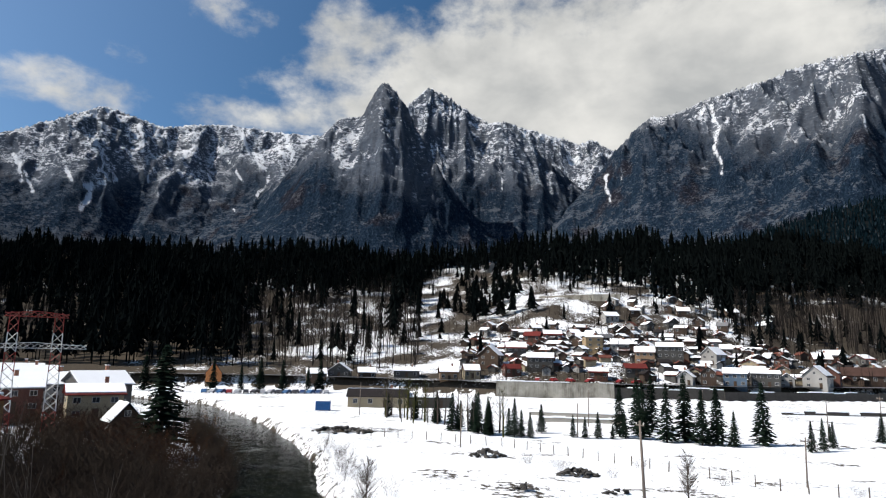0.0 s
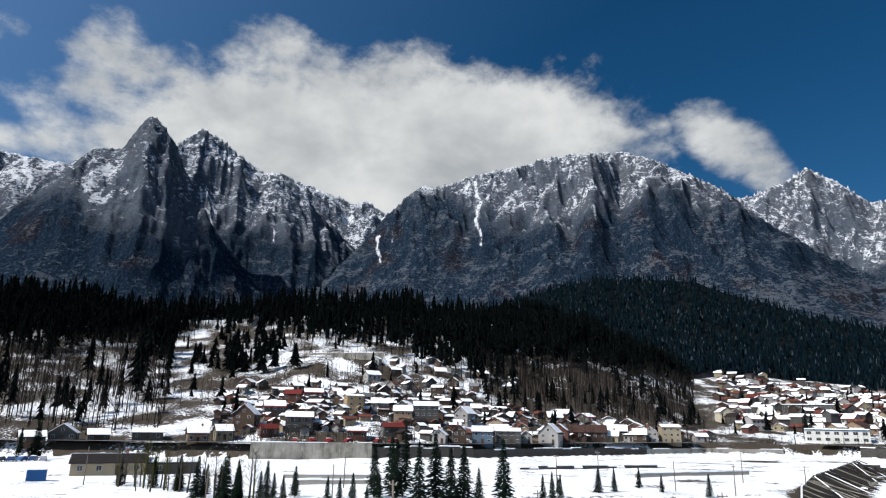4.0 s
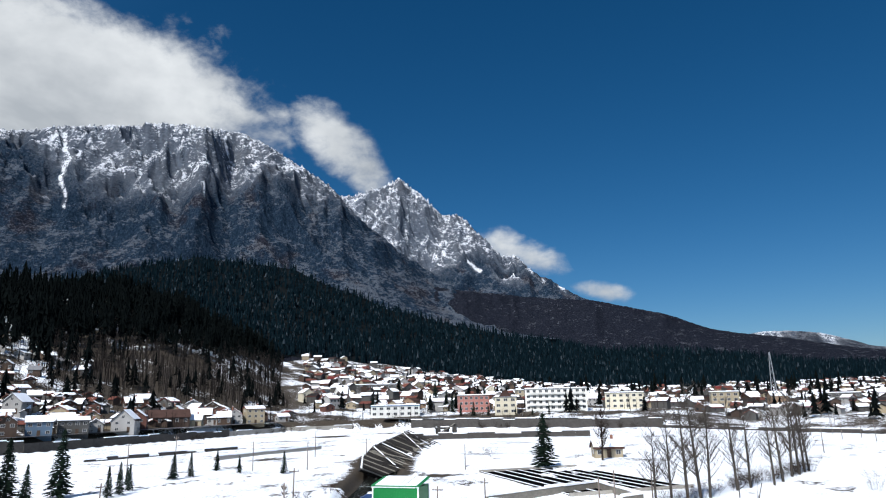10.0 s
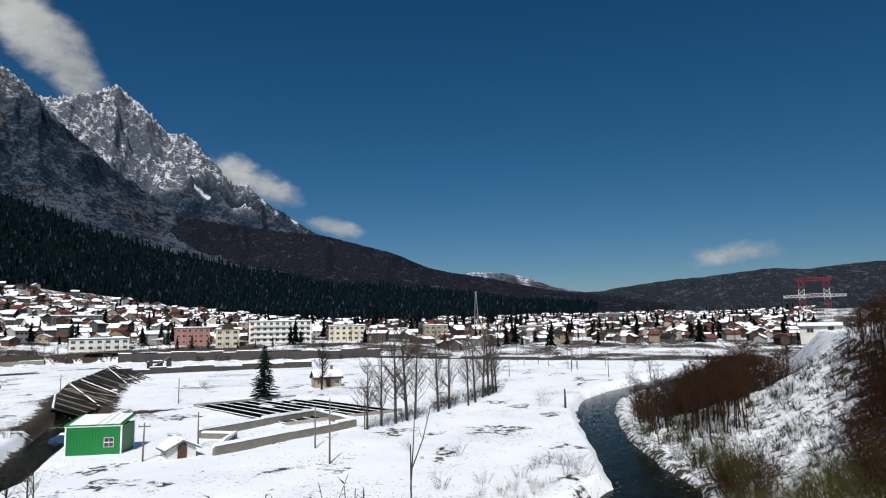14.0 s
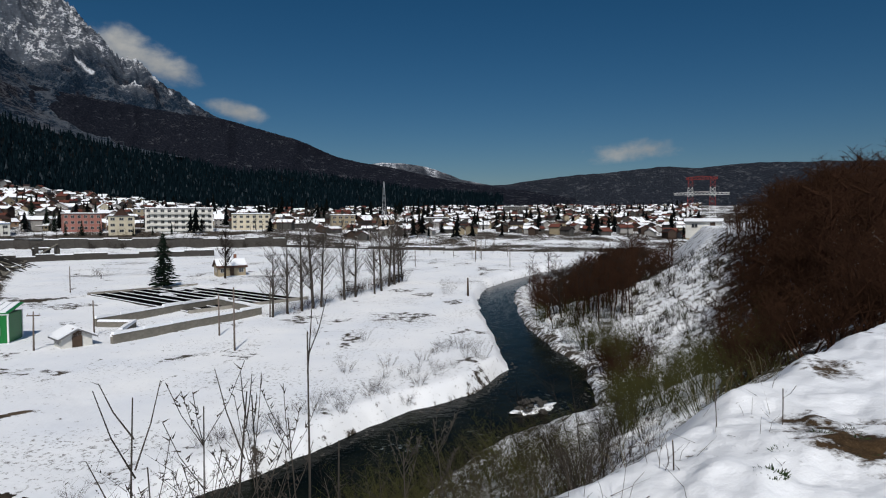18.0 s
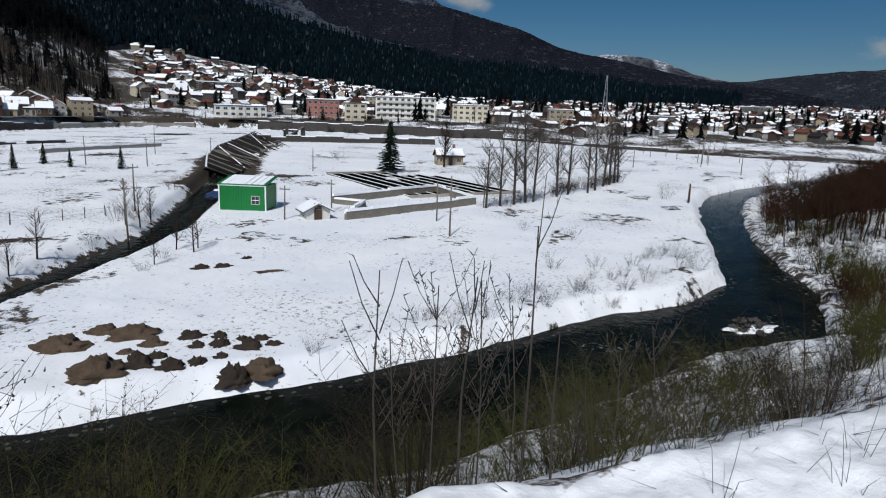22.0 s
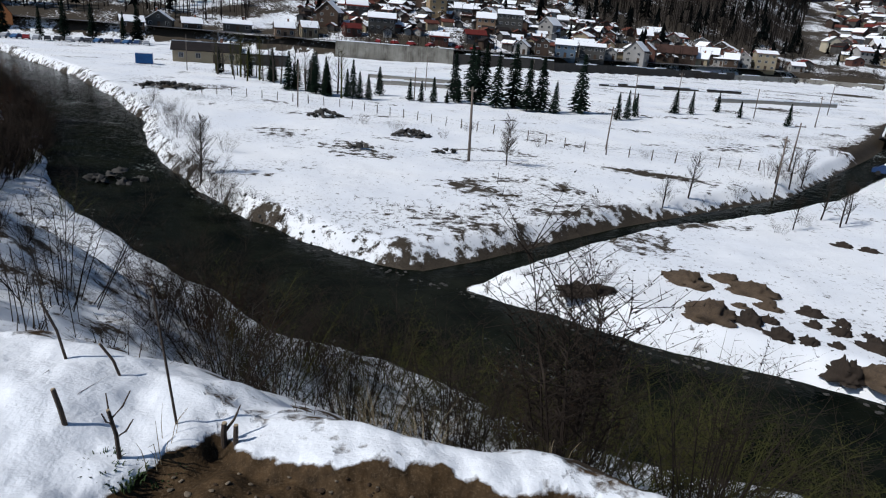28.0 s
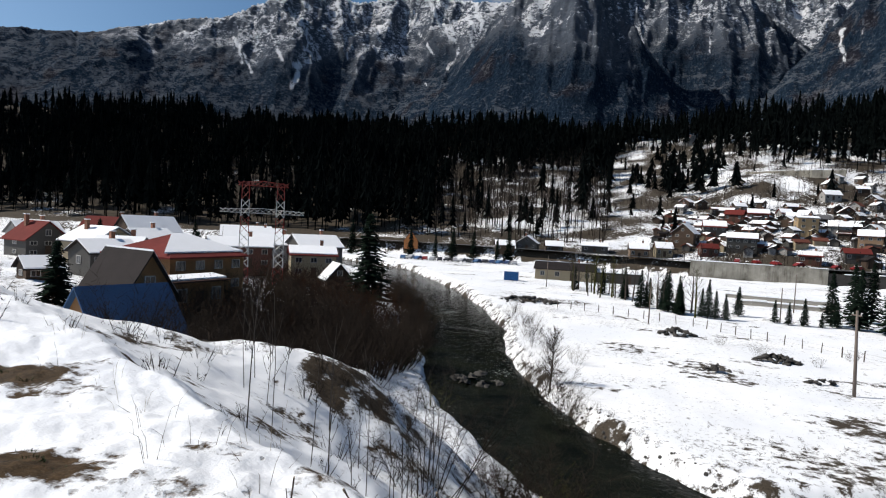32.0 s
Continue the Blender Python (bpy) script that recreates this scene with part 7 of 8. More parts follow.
# groves: whole trees and bushes of a few grown forms, gathered into one mesh
def grown(seed, bush):
    """A leafless tree or bush one metre high, of branches that fork three times."""
    r_ = random.Random(seed)
    s = Shape()

    def fork(p, q_, rad, depth, counts):
        bend = p.lerp(q_, 0.5) + Vector((r_.uniform(-1, 1), r_.uniform(-1, 1), -0.3)) * 0.07 * (q_ - p).length
        if depth == 0:
            s.tube([p, bend, q_], [rad, rad * 0.65, rad * 0.15], 4, False)
        elif depth == 1:
            s.tube([p, bend, q_], [rad, rad * 0.6, rad * 0.12], 3, False)
        else:
            s.spike(p, q_, rad)
        if depth >= len(counts):
            return
        for _ in range(counts[depth]):
            a = r_.uniform(0.25 if depth else 0.22, 0.97)
            b = p.lerp(bend, a * 2) if a < 0.5 else bend.lerp(q_, a * 2 - 1)
            l = (q_ - p).length * (r_.uniform(0.26, 0.46) if depth else (0.46 - 0.28 * a) * r_.uniform(0.7, 1.25))
            u = r_.uniform(0, 6.283)
            along_ = (q_ - p).normalized()
            side = Vector((math.cos(u), math.sin(u), r_.uniform(-0.1, 0.5)))
            fork(b, b + (along_ * r_.uniform(0.3, 0.8) + side * 0.8).normalized() * l, rad * (0.42 if depth == 0 else 0.5), depth + 1, counts)

    if bush:
        for _ in range(9):
            u, d = r_.uniform(0, 6.283), 0.5 * math.sqrt(r_.random())
            c = Vector((math.cos(u), math.sin(u), 0))
            fork(c * 0.25 * d + Vector((0, 0, -0.06)), c * d + Vector((0, 0, r_.uniform(0.55, 1.0))), 0.009, 1, (0, 7, 3))
    else:
        fork(Vector((0, 0, -0.03)), Vector((r_.uniform(-0.06, 0.06), r_.uniform(-0.06, 0.06), 1.0)), 0.014, 0, (13, 6, 3))
    tris = []
    for f in s.f:
        tris += [f] if len(f) == 3 else [(f[0], f[1], f[2]), (f[0], f[2], f[3])]
    return np.array(s.v), np.array(tris)


TREE_FORMS, BUSH_FORMS = [grown(900 + i, False) for i in range(5)], [grown(920 + i, True) for i in range(5)]


def grove(name, spots, forms, mat, label, category, wide=(0.85, 1.2)):
    """spots: x, y and height of each."""
    vs, fs, k = [], [], 0
    for x, y, h in spots:
        v, f = forms[q.randrange(len(forms))]
        a, w = q.uniform(0, 6.283), h * q.uniform(*wide)
        c, s_ = math.cos(a), math.sin(a)
        vs.append(np.stack([x + w * (v[:, 0] * c - v[:, 1] * s_), y + w * (v[:, 0] * s_ + v[:, 1] * c), height(x, y) + h * v[:, 2]], 1))
        fs.append(f + k)
        k += len(v)
    me = bpy.data.meshes.new(name)
    v, f = np.concatenate(vs), np.concatenate(fs)
    me.vertices.add(len(v))
    me.vertices.foreach_set("co", v.astype(np.float32).ravel())
    me.loops.add(f.size)
    me.loops.foreach_set("vertex_index", f.astype(np.int32).ravel())
    me.polygons.add(len(f))
    me.polygons.foreach_set("loop_start", np.arange(0, f.size, 3, dtype=np.int32))
    me.update(calc_edges=True)
    me.materials.append(mat)
    return tagged(new(name, me), label, category, kind="stuff")


def by_bearing(count, bear, dist, tall, least):
    """Spots within bearings and distances, at least so far from the river."""
    spots = []
    while len(spots) < count:
        b, r = radians(q.uniform(*bear)), math.sqrt(q.uniform(dist[0] ** 2, dist[1] ** 2))
        x, y = r * math.sin(b), r * math.cos(b)
        if river_side(x, y) > least and math.hypot(x - 141, y + 46.5) > 6:
            spots.append((x, y, q.uniform(*tall)))
    return spots


# the bluff and the gully
th = {k: Shape() for k in ("olive", "brown", "dark")}


def river_side(x, y):
    d_, s_, w_ = along(RIVER, np.array([x]), np.array([y]))
    return -1 if s_[0] > 0 else d_[0] - w_[0]


for i in range(520):
    x, y = q.uniform(62, 108), q.uniform(-34, -9)
    thicket(th[q.choice(("olive", "dark", "dark"))], x, y, q.uniform(0.5, 1.6), q, 10, 4, 0.03)
grove("bluff_trees", by_bearing(130, (98, 103.5), (106, 150), (5.5, 8.0), 4) + by_bearing(50, (103.5, 106), (106, 140), (3.5, 5.5), 4) + by_bearing(40, (109.2, 111), (78, 112), (1.8, 3.0), 10)
      + by_bearing(110, (110.6, 113.5), (62, 112), (2.8, 4.8), 10) + by_bearing(190, (113, 117), (52, 118), (4.2, 6.8), 10) + by_bearing(160, (116, 122), (46, 118), (5.5, 8.6), 10),
      TREE_FORMS, RED_TWIG, "dense reddish-brown leafless trees on the bluff", "trees", (0.95, 1.4))
grove("bank_trees", by_bearing(70, (94, 99), (90, 165), (4.0, 7.0), 1.2) + by_bearing(60, (98, 103), (84, 112), (4.5, 7.5), 3), TREE_FORMS, RED_TWIG, "leafless brown trees along the river under the bluff", "trees")
grove("bluff_brush", by_bearing(170, (109.5, 124), (26, 75), (1.8, 4.0), 10) + by_bearing(70, (96, 105), (104, 150), (2.0, 3.6), 2), BUSH_FORMS, RED_TWIG, "dense reddish-brown brush on the bluff", "bushes", (0.9, 1.5))
grove("gully_brush", by_bearing(110, (101, 114), (30, 60), (1.2, 2.8), 3) + by_bearing(40, (93, 101), (60, 100), (1.2, 2.6), 1.0) + by_bearing(26, (96.5, 102), (58, 78), (2.0, 3.6), 2), BUSH_FORMS, OLIVE_TWIG, "tangled olive brush in the gully under the bluff", "bushes", (0.9, 1.5))
grove("water_brush", by_bearing(34, (97.5, 104), (51, 66), (1.6, 3.2), 1.5) + by_bearing(40, (94.2, 98.5), (104, 150), (3.0, 5.0), 1.0), BUSH_FORMS, RED_TWIG, "dark rusty brush hanging over the river", "bushes", (0.9, 1.4))
grove("wood_edge", by_bearing(60, (94.5, 104), (88, 150), (4.5, 7.5), 2), TREE_FORMS, BARK, "dark leafless trees at the foot of the bluff", "trees", (0.9, 1.3))
# low brush and debris on the point between river and brook, and along its bank
point_spots = []
while len(point_spots) < 120:
    x, y = q.uniform(-4, 22), q.uniform(38, 52)
    if river_side(x, y) < 0 and along(RIVER, np.array([x]), np.array([y]))[0][0] > 5.6 and along(BROOK, np.array([x]), np.array([y]))[0][0] > 2.5 and q.random() < 0.25 + 0.05 * x:
        point_spots.append((x, y, q.uniform(0.12, 0.34)))
for i in range(90):
    k = q.uniform(0.0, 1.0)
    x0, y0, w0 = line_of(RIVER[3:9], k)
    x1, y1, w1 = line_of(RIVER[3:9], min(1.0, k + 0.02))
    n = math.hypot(x1 - x0, y1 - y0) + 1e-9
    e = w0 + q.uniform(0.5, 1.9)
    if k < 0.97:
        point_spots.append((x0 - (y1 - y0) / n * e, y0 + (x1 - x0) / n * e, q.uniform(0.3, 1.0)))
point_spots += [(-3.6 + q.uniform(-1.6, 1.6), 49.8 + q.uniform(-2.2, 2.2), q.uniform(0.7, 1.5)) for i in range(9)]
grove("point_brush", point_spots, BUSH_FORMS, BARK, "low dark brush and debris on the snowy point", "bushes", (1.0, 1.7))
grove("slope_brush", by_bearing(70, (97, 109), (62, 104), (0.8, 2.4), 4), BUSH_FORMS, BARK, "dark bushes on the snowy face of the bluff", "bushes", (0.9, 1.3))
shoulder_spots = []
while len(shoulder_spots) < 170:
    x, y = q.uniform(-13, 3), q.uniform(13, 38)
    if river_side(x, y) > 0.8:
        shoulder_spots.append((x, y, q.uniform(0.2, 1.0) * (1.25 if x > -5 and y < 24 else 0.8)))
grove("shoulder_brush", shoulder_spots, BUSH_FORMS, BARK, "low dark brush on the snowy bank over the river", "bushes", (1.0, 1.6))
village_spots = []
while len(village_spots) < 300:
    b, r = radians(q.choice((q.uniform(1, 27), q.uniform(1, 42)))), q.uniform(258, 430)
    x, y = r * math.sin(b), r * math.cos(b)
    d_, s_, _ = along(WALL, np.array([x]), np.array([y]))
    if s_[0] > 0 and d_[0] > 9 and all((x - a) ** 2 + (y - c) ** 2 > 20 for a, c in taken):
        village_spots.append((x, y, q.uniform(1.2, 4.2)))
grove("village_brush", village_spots, BUSH_FORMS, FAR_TWIGS, "dark leafless brush between the village houses", "bushes", (1.0, 1.6))
wall_spots = []
for k in range(150):
    u = q.random()
    a_, b_ = line_of(WALL[8:15], u), line_of(WALL[8:15], min(1, u + 0.01))
    n = math.dist(a_, b_) + 1e-9
    o = q.choice((q.uniform(-7, -1.2), q.uniform(9.5, 14)))
    wall_spots.append((a_[0] - (b_[1] - a_[1]) / n * o, a_[1] + (b_[0] - a_[0]) / n * o, q.uniform(1.2, 3.6)))
grove("wall_brush", wall_spots, BUSH_FORMS, BARK, "dark brush along the foot of the long walls", "bushes", (0.9, 1.5))
left_spots = []
while len(left_spots) < 120:
    b, r = radians(q.uniform(-34, -22.5)), q.uniform(62, 112)
    x, y = r * math.sin(b), r * math.cos(b)
    if river_side(x, y) > 2.0 and math.hypot(x + 49, y - 104) > 4 and math.hypot(x + 53.5, y - 87) > 4:
        left_spots.append((x, y, q.uniform(2.5, 6.0)))
while len(left_spots) < 250:
    k = q.random()
    c, d = line_of(RIVER[2:8], k), line_of(RIVER[2:8], min(1, k + 0.01))
    n = math.hypot(d[0] - c[0], d[1] - c[1]) + 1e-9
    o = c[2] + q.uniform(0.3, 4.0)
    x, y = c[0] + (d[1] - c[1]) / n * o, c[1] - (d[0] - c[0]) / n * o
    if 66 < math.hypot(x, y) < 140:
        left_spots.append((x, y, q.uniform(1.8, 4.2)))
grove("river_brush", left_spots, BUSH_FORMS, BARK, "dark tangled brush between the houses and the river", "bushes", (0.9, 1.4))
for k, m in (("olive", OLIVE_TWIG), ("brown", RED_TWIG), ("dark", BARK)):
    stuff("bluff_bushes", th[k], m, "tangled %s bushes on the snowy bluff" % k, "bushes")
for i in range(13):
    b, r = radians(q.uniform(90, 110)), q.uniform(16, 34)
    shrub(r * math.sin(b), r * math.cos(b), "olive", q.uniform(0.45, 0.8), "olive bushes on the bluff")
# along the row of trees, the plain and the banks
for i in range(40):
    k = q.random()
    shrub(92 + 52 * k + q.uniform(-1, 1), 28.5 - 10.5 * k + q.uniform(-1.2, 1.2), q.choice(("dark", "brown", "grey")), q.uniform(0.5, 1.0), "bushes under the tree row")
for x, y, h in ((58.2, 12.5, 0.55), (73, 13.6, 0.6), (118, 6.7, 0.9), (65.3, 0.2, 0.6), (54.6, 5.5, 0.5), (50.6, 8.9, 0.4), (31, 20.5, 0.4), (15.4, 85.7, 0.6), (17.9, 32.5, 0.8), (16.8, 43, 0.5), (-7, 62, 0.9), (-5, 56, 0.9),
                (-8.5, 64, 0.8), (-3.5, 53.5, 0.6), (27, 49.5, 0.5), (36, 53.5, 0.5), (46.4, 56.7, 0.6), (58.5, 63, 0.8), (62, 66, 0.9), (56, 64, 0.9), (79, 78, 0.8), (86, 84, 0.7), (61, 9, 0.5), (64, 6, 0.5), (70, 2.5, 0.6), (76, 20, 0.5), (12, 92, 0.5),
                (21, 82, 0.5), (33, 79, 0.5), (45, 73, 0.45), (26, 88, 0.6), (146, 88, 0.9), (150, 92, 0.8), (40, 43, 0.4), (44, 45, 0.4)):
    shrub(x, y, q.choice(("grey", "brown")), h, "small bushes on the snowy plain")

for i in range(34):
    k = q.random()
    c = line_of([(38, 14.5), (47, 9.5), (56, 4.0), (63, 0.5), (72, 0.5)], k)
    shrub(c[0] + q.uniform(-1.5, 3.0), c[1] + q.uniform(0, 5.0), q.choice(("grey", "brown", "dark")), q.uniform(0.22, 0.5), "small bushes on the snowy plain")
for x, y, h in ((-6.0, 59.2, 1.0), (-5.2, 57.6, 0.9), (-4.4, 56.2, 0.85), (-7.2, 61.2, 1.0), (-3.8, 54.6, 0.7)):
    shrub(x, y, "grey", h, "small bushes on the snowy plain")
for i in range(16):
    k = q.random()
    c = line_of([(-8, 58), (-13, 70), (-17, 84), (-24, 104)], k)
    shrub(c[0] + q.uniform(3.5, 7.0), c[1] + q.uniform(-1, 3), q.choice(("grey", "dark")), q.uniform(0.3, 0.75), "small bushes on the snowy plain")

# ---- earth mounds, rubble, stones ----
EARTH = simple("brown_earth", (0.095, 0.068, 0.046), 0.95, spread=0.7, scale=3.0, relief=0.9)
DARK_EARTH = simple("dark_wet_earth", (0.035, 0.026, 0.02), 0.95, spread=0.5, scale=2.0, relief=0.6)
STONE = simple("river_stone", (0.055, 0.052, 0.049), 0.85, spread=0.35, scale=2.0, relief=0.4, per_object=0.4)


def lump_mesh(seed, mat, name, flat_=0.5, n=16, m=6, knobs=0.0, uneven=1.1):
    s = Shape()
    vs = []
    for i in range(m + 1):
        th = math.pi / 2 * i / m
        for j in range(n):
            ph = 6.283 * j / n
            c = 1.0 if uneven > 1 else math.cos(th)
            k = 1 + uneven * (float(fbm(1.8 * c * math.cos(ph) + seed * 3.1, 1.8 * c * math.sin(ph) + 1.9 * th + seed, 3, 7)) - 0.5)
            k += knobs * (float(fbm(5 * math.cos(ph) * math.cos(th) + seed, 5 * math.sin(ph) * math.cos(th) + 3 * th, 3, 17)) - 0.5)
            k += 0.6 * knobs * (float(fbm(12 * math.cos(ph) * math.cos(th) + seed, 12 * math.sin(ph) * math.cos(th) + 7 * th, 2, 19)) - 0.5)
            vs.append((math.cos(th) * math.cos(ph) * k, math.cos(th) * math.sin(ph) * k, (math.sin(th) if uneven > 1 else 0.45 * math.sin(th) + 0.5 * (1 - math.cos(th) * 0.96) ** 0.85) * flat_ * k - 0.08))
    s.add(vs, [(i * n + j, i * n + (j + 1) % n, (i + 1) * n + (j + 1) % n, (i + 1) * n + j) for i in range(m) for j in range(n)])
    return s.mesh(name, mat, False)


MOUNDS = [lump_mesh(i, EARTH, "mound", 0.72, 36, 12, 0.42, 0.8) for i in range(3)] + [lump_mesh(9 + i, DARK_EARTH, "mound", 0.72, 36, 12, 0.55, 0.8) for i in range(3)]
STONES = [lump_mesh(20 + i, STONE, "stone", 0.8, 9, 4, 1.3) for i in range(4)]


def mound(x, y, w, d, h, dark=False):
    t = thing("earth_mound", x, y, height(x, y) - 0.05, toward(x, y) + rnd.uniform(-0.3, 0.3), "heap of %s earth lying on the snow" % ("dark wet" if dark else "dry brown"), "earth mound", "earth heaps by the river")
    part("soil", rnd.choice(MOUNDS[3:] if dark else MOUNDS[:3]), None, t).matrix_basis = Matrix.Diagonal((1.04 * w, 1.04 * d, 1.2 * h, 1))


for x, y, w, d, h, k in ((24.9, 33.5, 1.5, 1.2, 1.1, 0), (27.8, 33.4, 1.1, 0.8, 0.8, 0), (28.2, 31.3, 1.6, 0.9, 1.0, 0), (23.2, 28.5, 1.5, 1.2, 1.3, 0), (24.9, 27.6, 0.8, 0.7, 1.0, 1), (25.6, 26.0, 0.8, 0.5, 0.7, 1), (29.5, 28.1, 0.7, 0.5, 0.7, 1),
                         (27.6, 29.3, 0.8, 0.5, 0.7, 0), (27.1, 23.0, 1.0, 0.8, 1.5, 1), (28.3, 22.0, 1.1, 0.8, 1.2, 0), (29.4, 25.9, 0.7, 0.5, 0.7, 1), (29.9, 24.2, 0.8, 0.6, 0.8, 1), (26.3, 27.6, 0.6, 0.4, 0.6, 1), (30.4, 26.8, 0.5, 0.4, 0.5, 1),
                         (26.8, 25.2, 0.6, 0.5, 0.6, 1), (43.1, 39.8, 0.8, 0.6, 0.5, 1), (44.2, 38.3, 0.7, 0.5, 0.5, 1), (47.7, 38.6, 0.6, 0.4, 0.4, 1), (44.9, 33.6, 1.6, 0.6, 0.2, 0), (17.6, 32.4, 2.1, 0.9, 0.8, 1), (31, 23.2, 0.5, 0.4, 0.4, 1), (28.6, 26.9, 0.5, 0.4, 0.5, 1), (30.8, 25.4, 0.4, 0.35, 0.4, 1), (31.4, 24.4, 0.5, 0.4, 0.45, 1), (28.0, 24.6, 0.45, 0.35, 0.4, 1), (26.0, 29.6, 0.5, 0.4, 0.4, 0)):
    mound(x, y, w, d, h, k == 1)


def rubble(x, y, w, n, label, size=(0.12, 0.42), z=None, group="rubble heaps"):
    t = thing("rubble_heap", x, y, height(x, y) if z is None else z, 0, label, "rubble", group)
    for i in range(n):
        a, d = q.uniform(0, 6.283), w * math.sqrt(q.random())
        k = q.uniform(*size)
        ob = part("stone", q.choice(STONES), None, t)
        ob.matrix_basis = pose(d * math.cos(a), d * math.sin(a) * 0.6, 0.9 * max(0, 1 - d / w) * min(1.2, w * 0.45) - 0.05, q.uniform(-30, 30), q.uniform(-30, 30), q.uniform(0, 360)) @ Matrix.Diagonal((k * q.uniform(0.8, 1.6), k, k, 1))


rubble(16.9, 83, 2.4, 60, "heap of dark stones and debris in the snow")
rubble(6.9, 97.6, 2.6, 56, "heap of dark stones and debris in the snow")
rubble(9.4, 73.9, 1.6, 16, "scattered stones poking through snow", (0.15, 0.35))
rubble(19.1, 72.6, 1.6, 12, "scattered stones poking through snow", (0.15, 0.3))
rubble(-17.9, 123, 6.0, 70, "long low heap of rubble in the snow", (0.2, 0.5))
rubble(53.0, -4.0, 2.6, 18, "small stony islet with snow in the river", (0.15, 0.38), -0.15)
rubble(-14, 63, 2.8, 14, "boulders breaking the river's flow", (0.2, 0.5), -0.1)
tagged(part("snow", lump_mesh(50, SNOW, "snow", 0.3), None, None), "patch of snow on the river islet", "snow")
bpy.data.objects["snow"].matrix_basis = pose(52.6, -4.0, 0.08, 0, 0, -50) @ Matrix.Diagonal((2.3, 0.9, 0.7, 1))

# stones along the water's edge
edge_stones = Shape()
for i in range(2200):
    k = q.random() ** 1.5
    c = line_of(RIVER[2:22], k)
    d = line_of(RIVER[2:22], min(1, k + 0.005))
    n = math.hypot(d[0] - c[0], d[1] - c[1]) + 1e-9
    nx, ny = -(d[1] - c[1]) / n, (d[0] - c[0]) / n
    s = (c[2] + (q.uniform(-0.5, 1.9) if i % 3 and k < 0.35 else q.uniform(-0.6, 0.4))) * q.choice((-1, 1, 1))
    x, y = c[0] + nx * s, c[1] + ny * s
    w = q.uniform(0.05, 0.30) * 0.8
    z = max(-0.12, height(x, y) - 0.1)
    a = q.uniform(0, 6)
    ring = [(x + w * q.uniform(0.7, 1.2) * math.cos(a + j * 1.05), y + w * q.uniform(0.7, 1.2) * math.sin(a + j * 1.05)) for j in range(6)]
    edge_stones.add([(px_, py_, z) for px_, py_ in ring] + [(x + 0.6 * (px_ - x), y + 0.6 * (py_ - y), z + w * q.uniform(0.5, 0.8)) for px_, py_ in ring],
                    [(j, (j + 1) % 6, 6 + (j + 1) % 6, 6 + j) for j in range(6)] + [tuple(range(6, 12))])
stuff("bank_stones", edge_stones, STONE, "grey stones lining the river's edge", "stones")

# ---- the terrace edge in front ----
# tall bare saplings
def sapling(x, y, h, seed, forks, label="thin bare sapling rising from the slope", z=None, buds=False, r=0.013):
    r = 0.008 if buds else r
    r_ = random.Random(seed)
    t = thing("sapling", x, y, height(x, y) if z is None else z, 0, label, "sapling", "saplings on the terrace edge")
    s = Shape()
    top = Vector((r_.uniform(-0.15, 0.15), r_.uniform(-0.15, 0.15), h))
    s.tube([(0, 0, -0.3), top * 0.5 + Vector((r_.uniform(-0.06, 0.06), r_.uniform(-0.06, 0.06), 0)), top], [r, r * 0.7, 0.005], 5, False)
    part("stem", s, GREY_BARK, t)
    tw = Shape()
    for i in range(forks):
        a = r_.uniform(0.35, 0.92)
        u, l = r_.uniform(0, 6.283), h * r_.uniform(0.14, 0.34)
        b = top * a
        e = b + Vector((math.cos(u) * l * 0.5, math.sin(u) * l * 0.5, l))
        tw.tube([b, b.lerp(e, 0.5) + Vector((math.cos(u), math.sin(u), 0)) * 0.05 * l, e], [r * 0.5, r * 0.35, 0.003], 4, False)
        for k in range(7 if buds else 2):
            c = b.lerp(e, r_.uniform(0.2, 1.0))
            o = Vector((r_.uniform(-1, 1), r_.uniform(-1, 1), r_.uniform(0.2, 1.2))) * (0.08 if buds else 0.10)
            tw.spike(c, c + o * 0.7, 0.007 if buds else 0.004)
    tagged(part("twig_spray", tw, GREY_BARK, t), kind="stuff")


low_weeds = []
for x, y, h, f, seed, buds in ((4.79, 2.43, 2.75, 6, 501, False), (5.06, 1.84, 2.7, 4, 502, False), (5.22, 1.35, 3.1, 2, 503, False), (5.3, 1.1, 2.3, 2, 504, False), (4.9, 2.25, 2.2, 12, 505, True), (4.97, 2.06, 2.5, 14, 506, True),
                               (5.15, 1.7, 2.5, 14, 507, True), (5.4, 1.5, 2.3, 12, 508, True), (6.8, 0.4, 2.6, 10, 509, True), (5.9, 0.7, 1.9, 10, 510, True)):
    zt = {501: 14.26, 502: 14.25, 503: 14.68, 504: 13.82, 505: 13.78, 506: 14.14, 507: 14.2, 508: 13.95, 509: 13.5, 510: 13.5}[seed]
    z = height(x, y)
    sapling(x, y, zt - z, seed, f, "thin bare sapling with small buds" if buds else "thin bare sapling rising from the slope", z, buds)

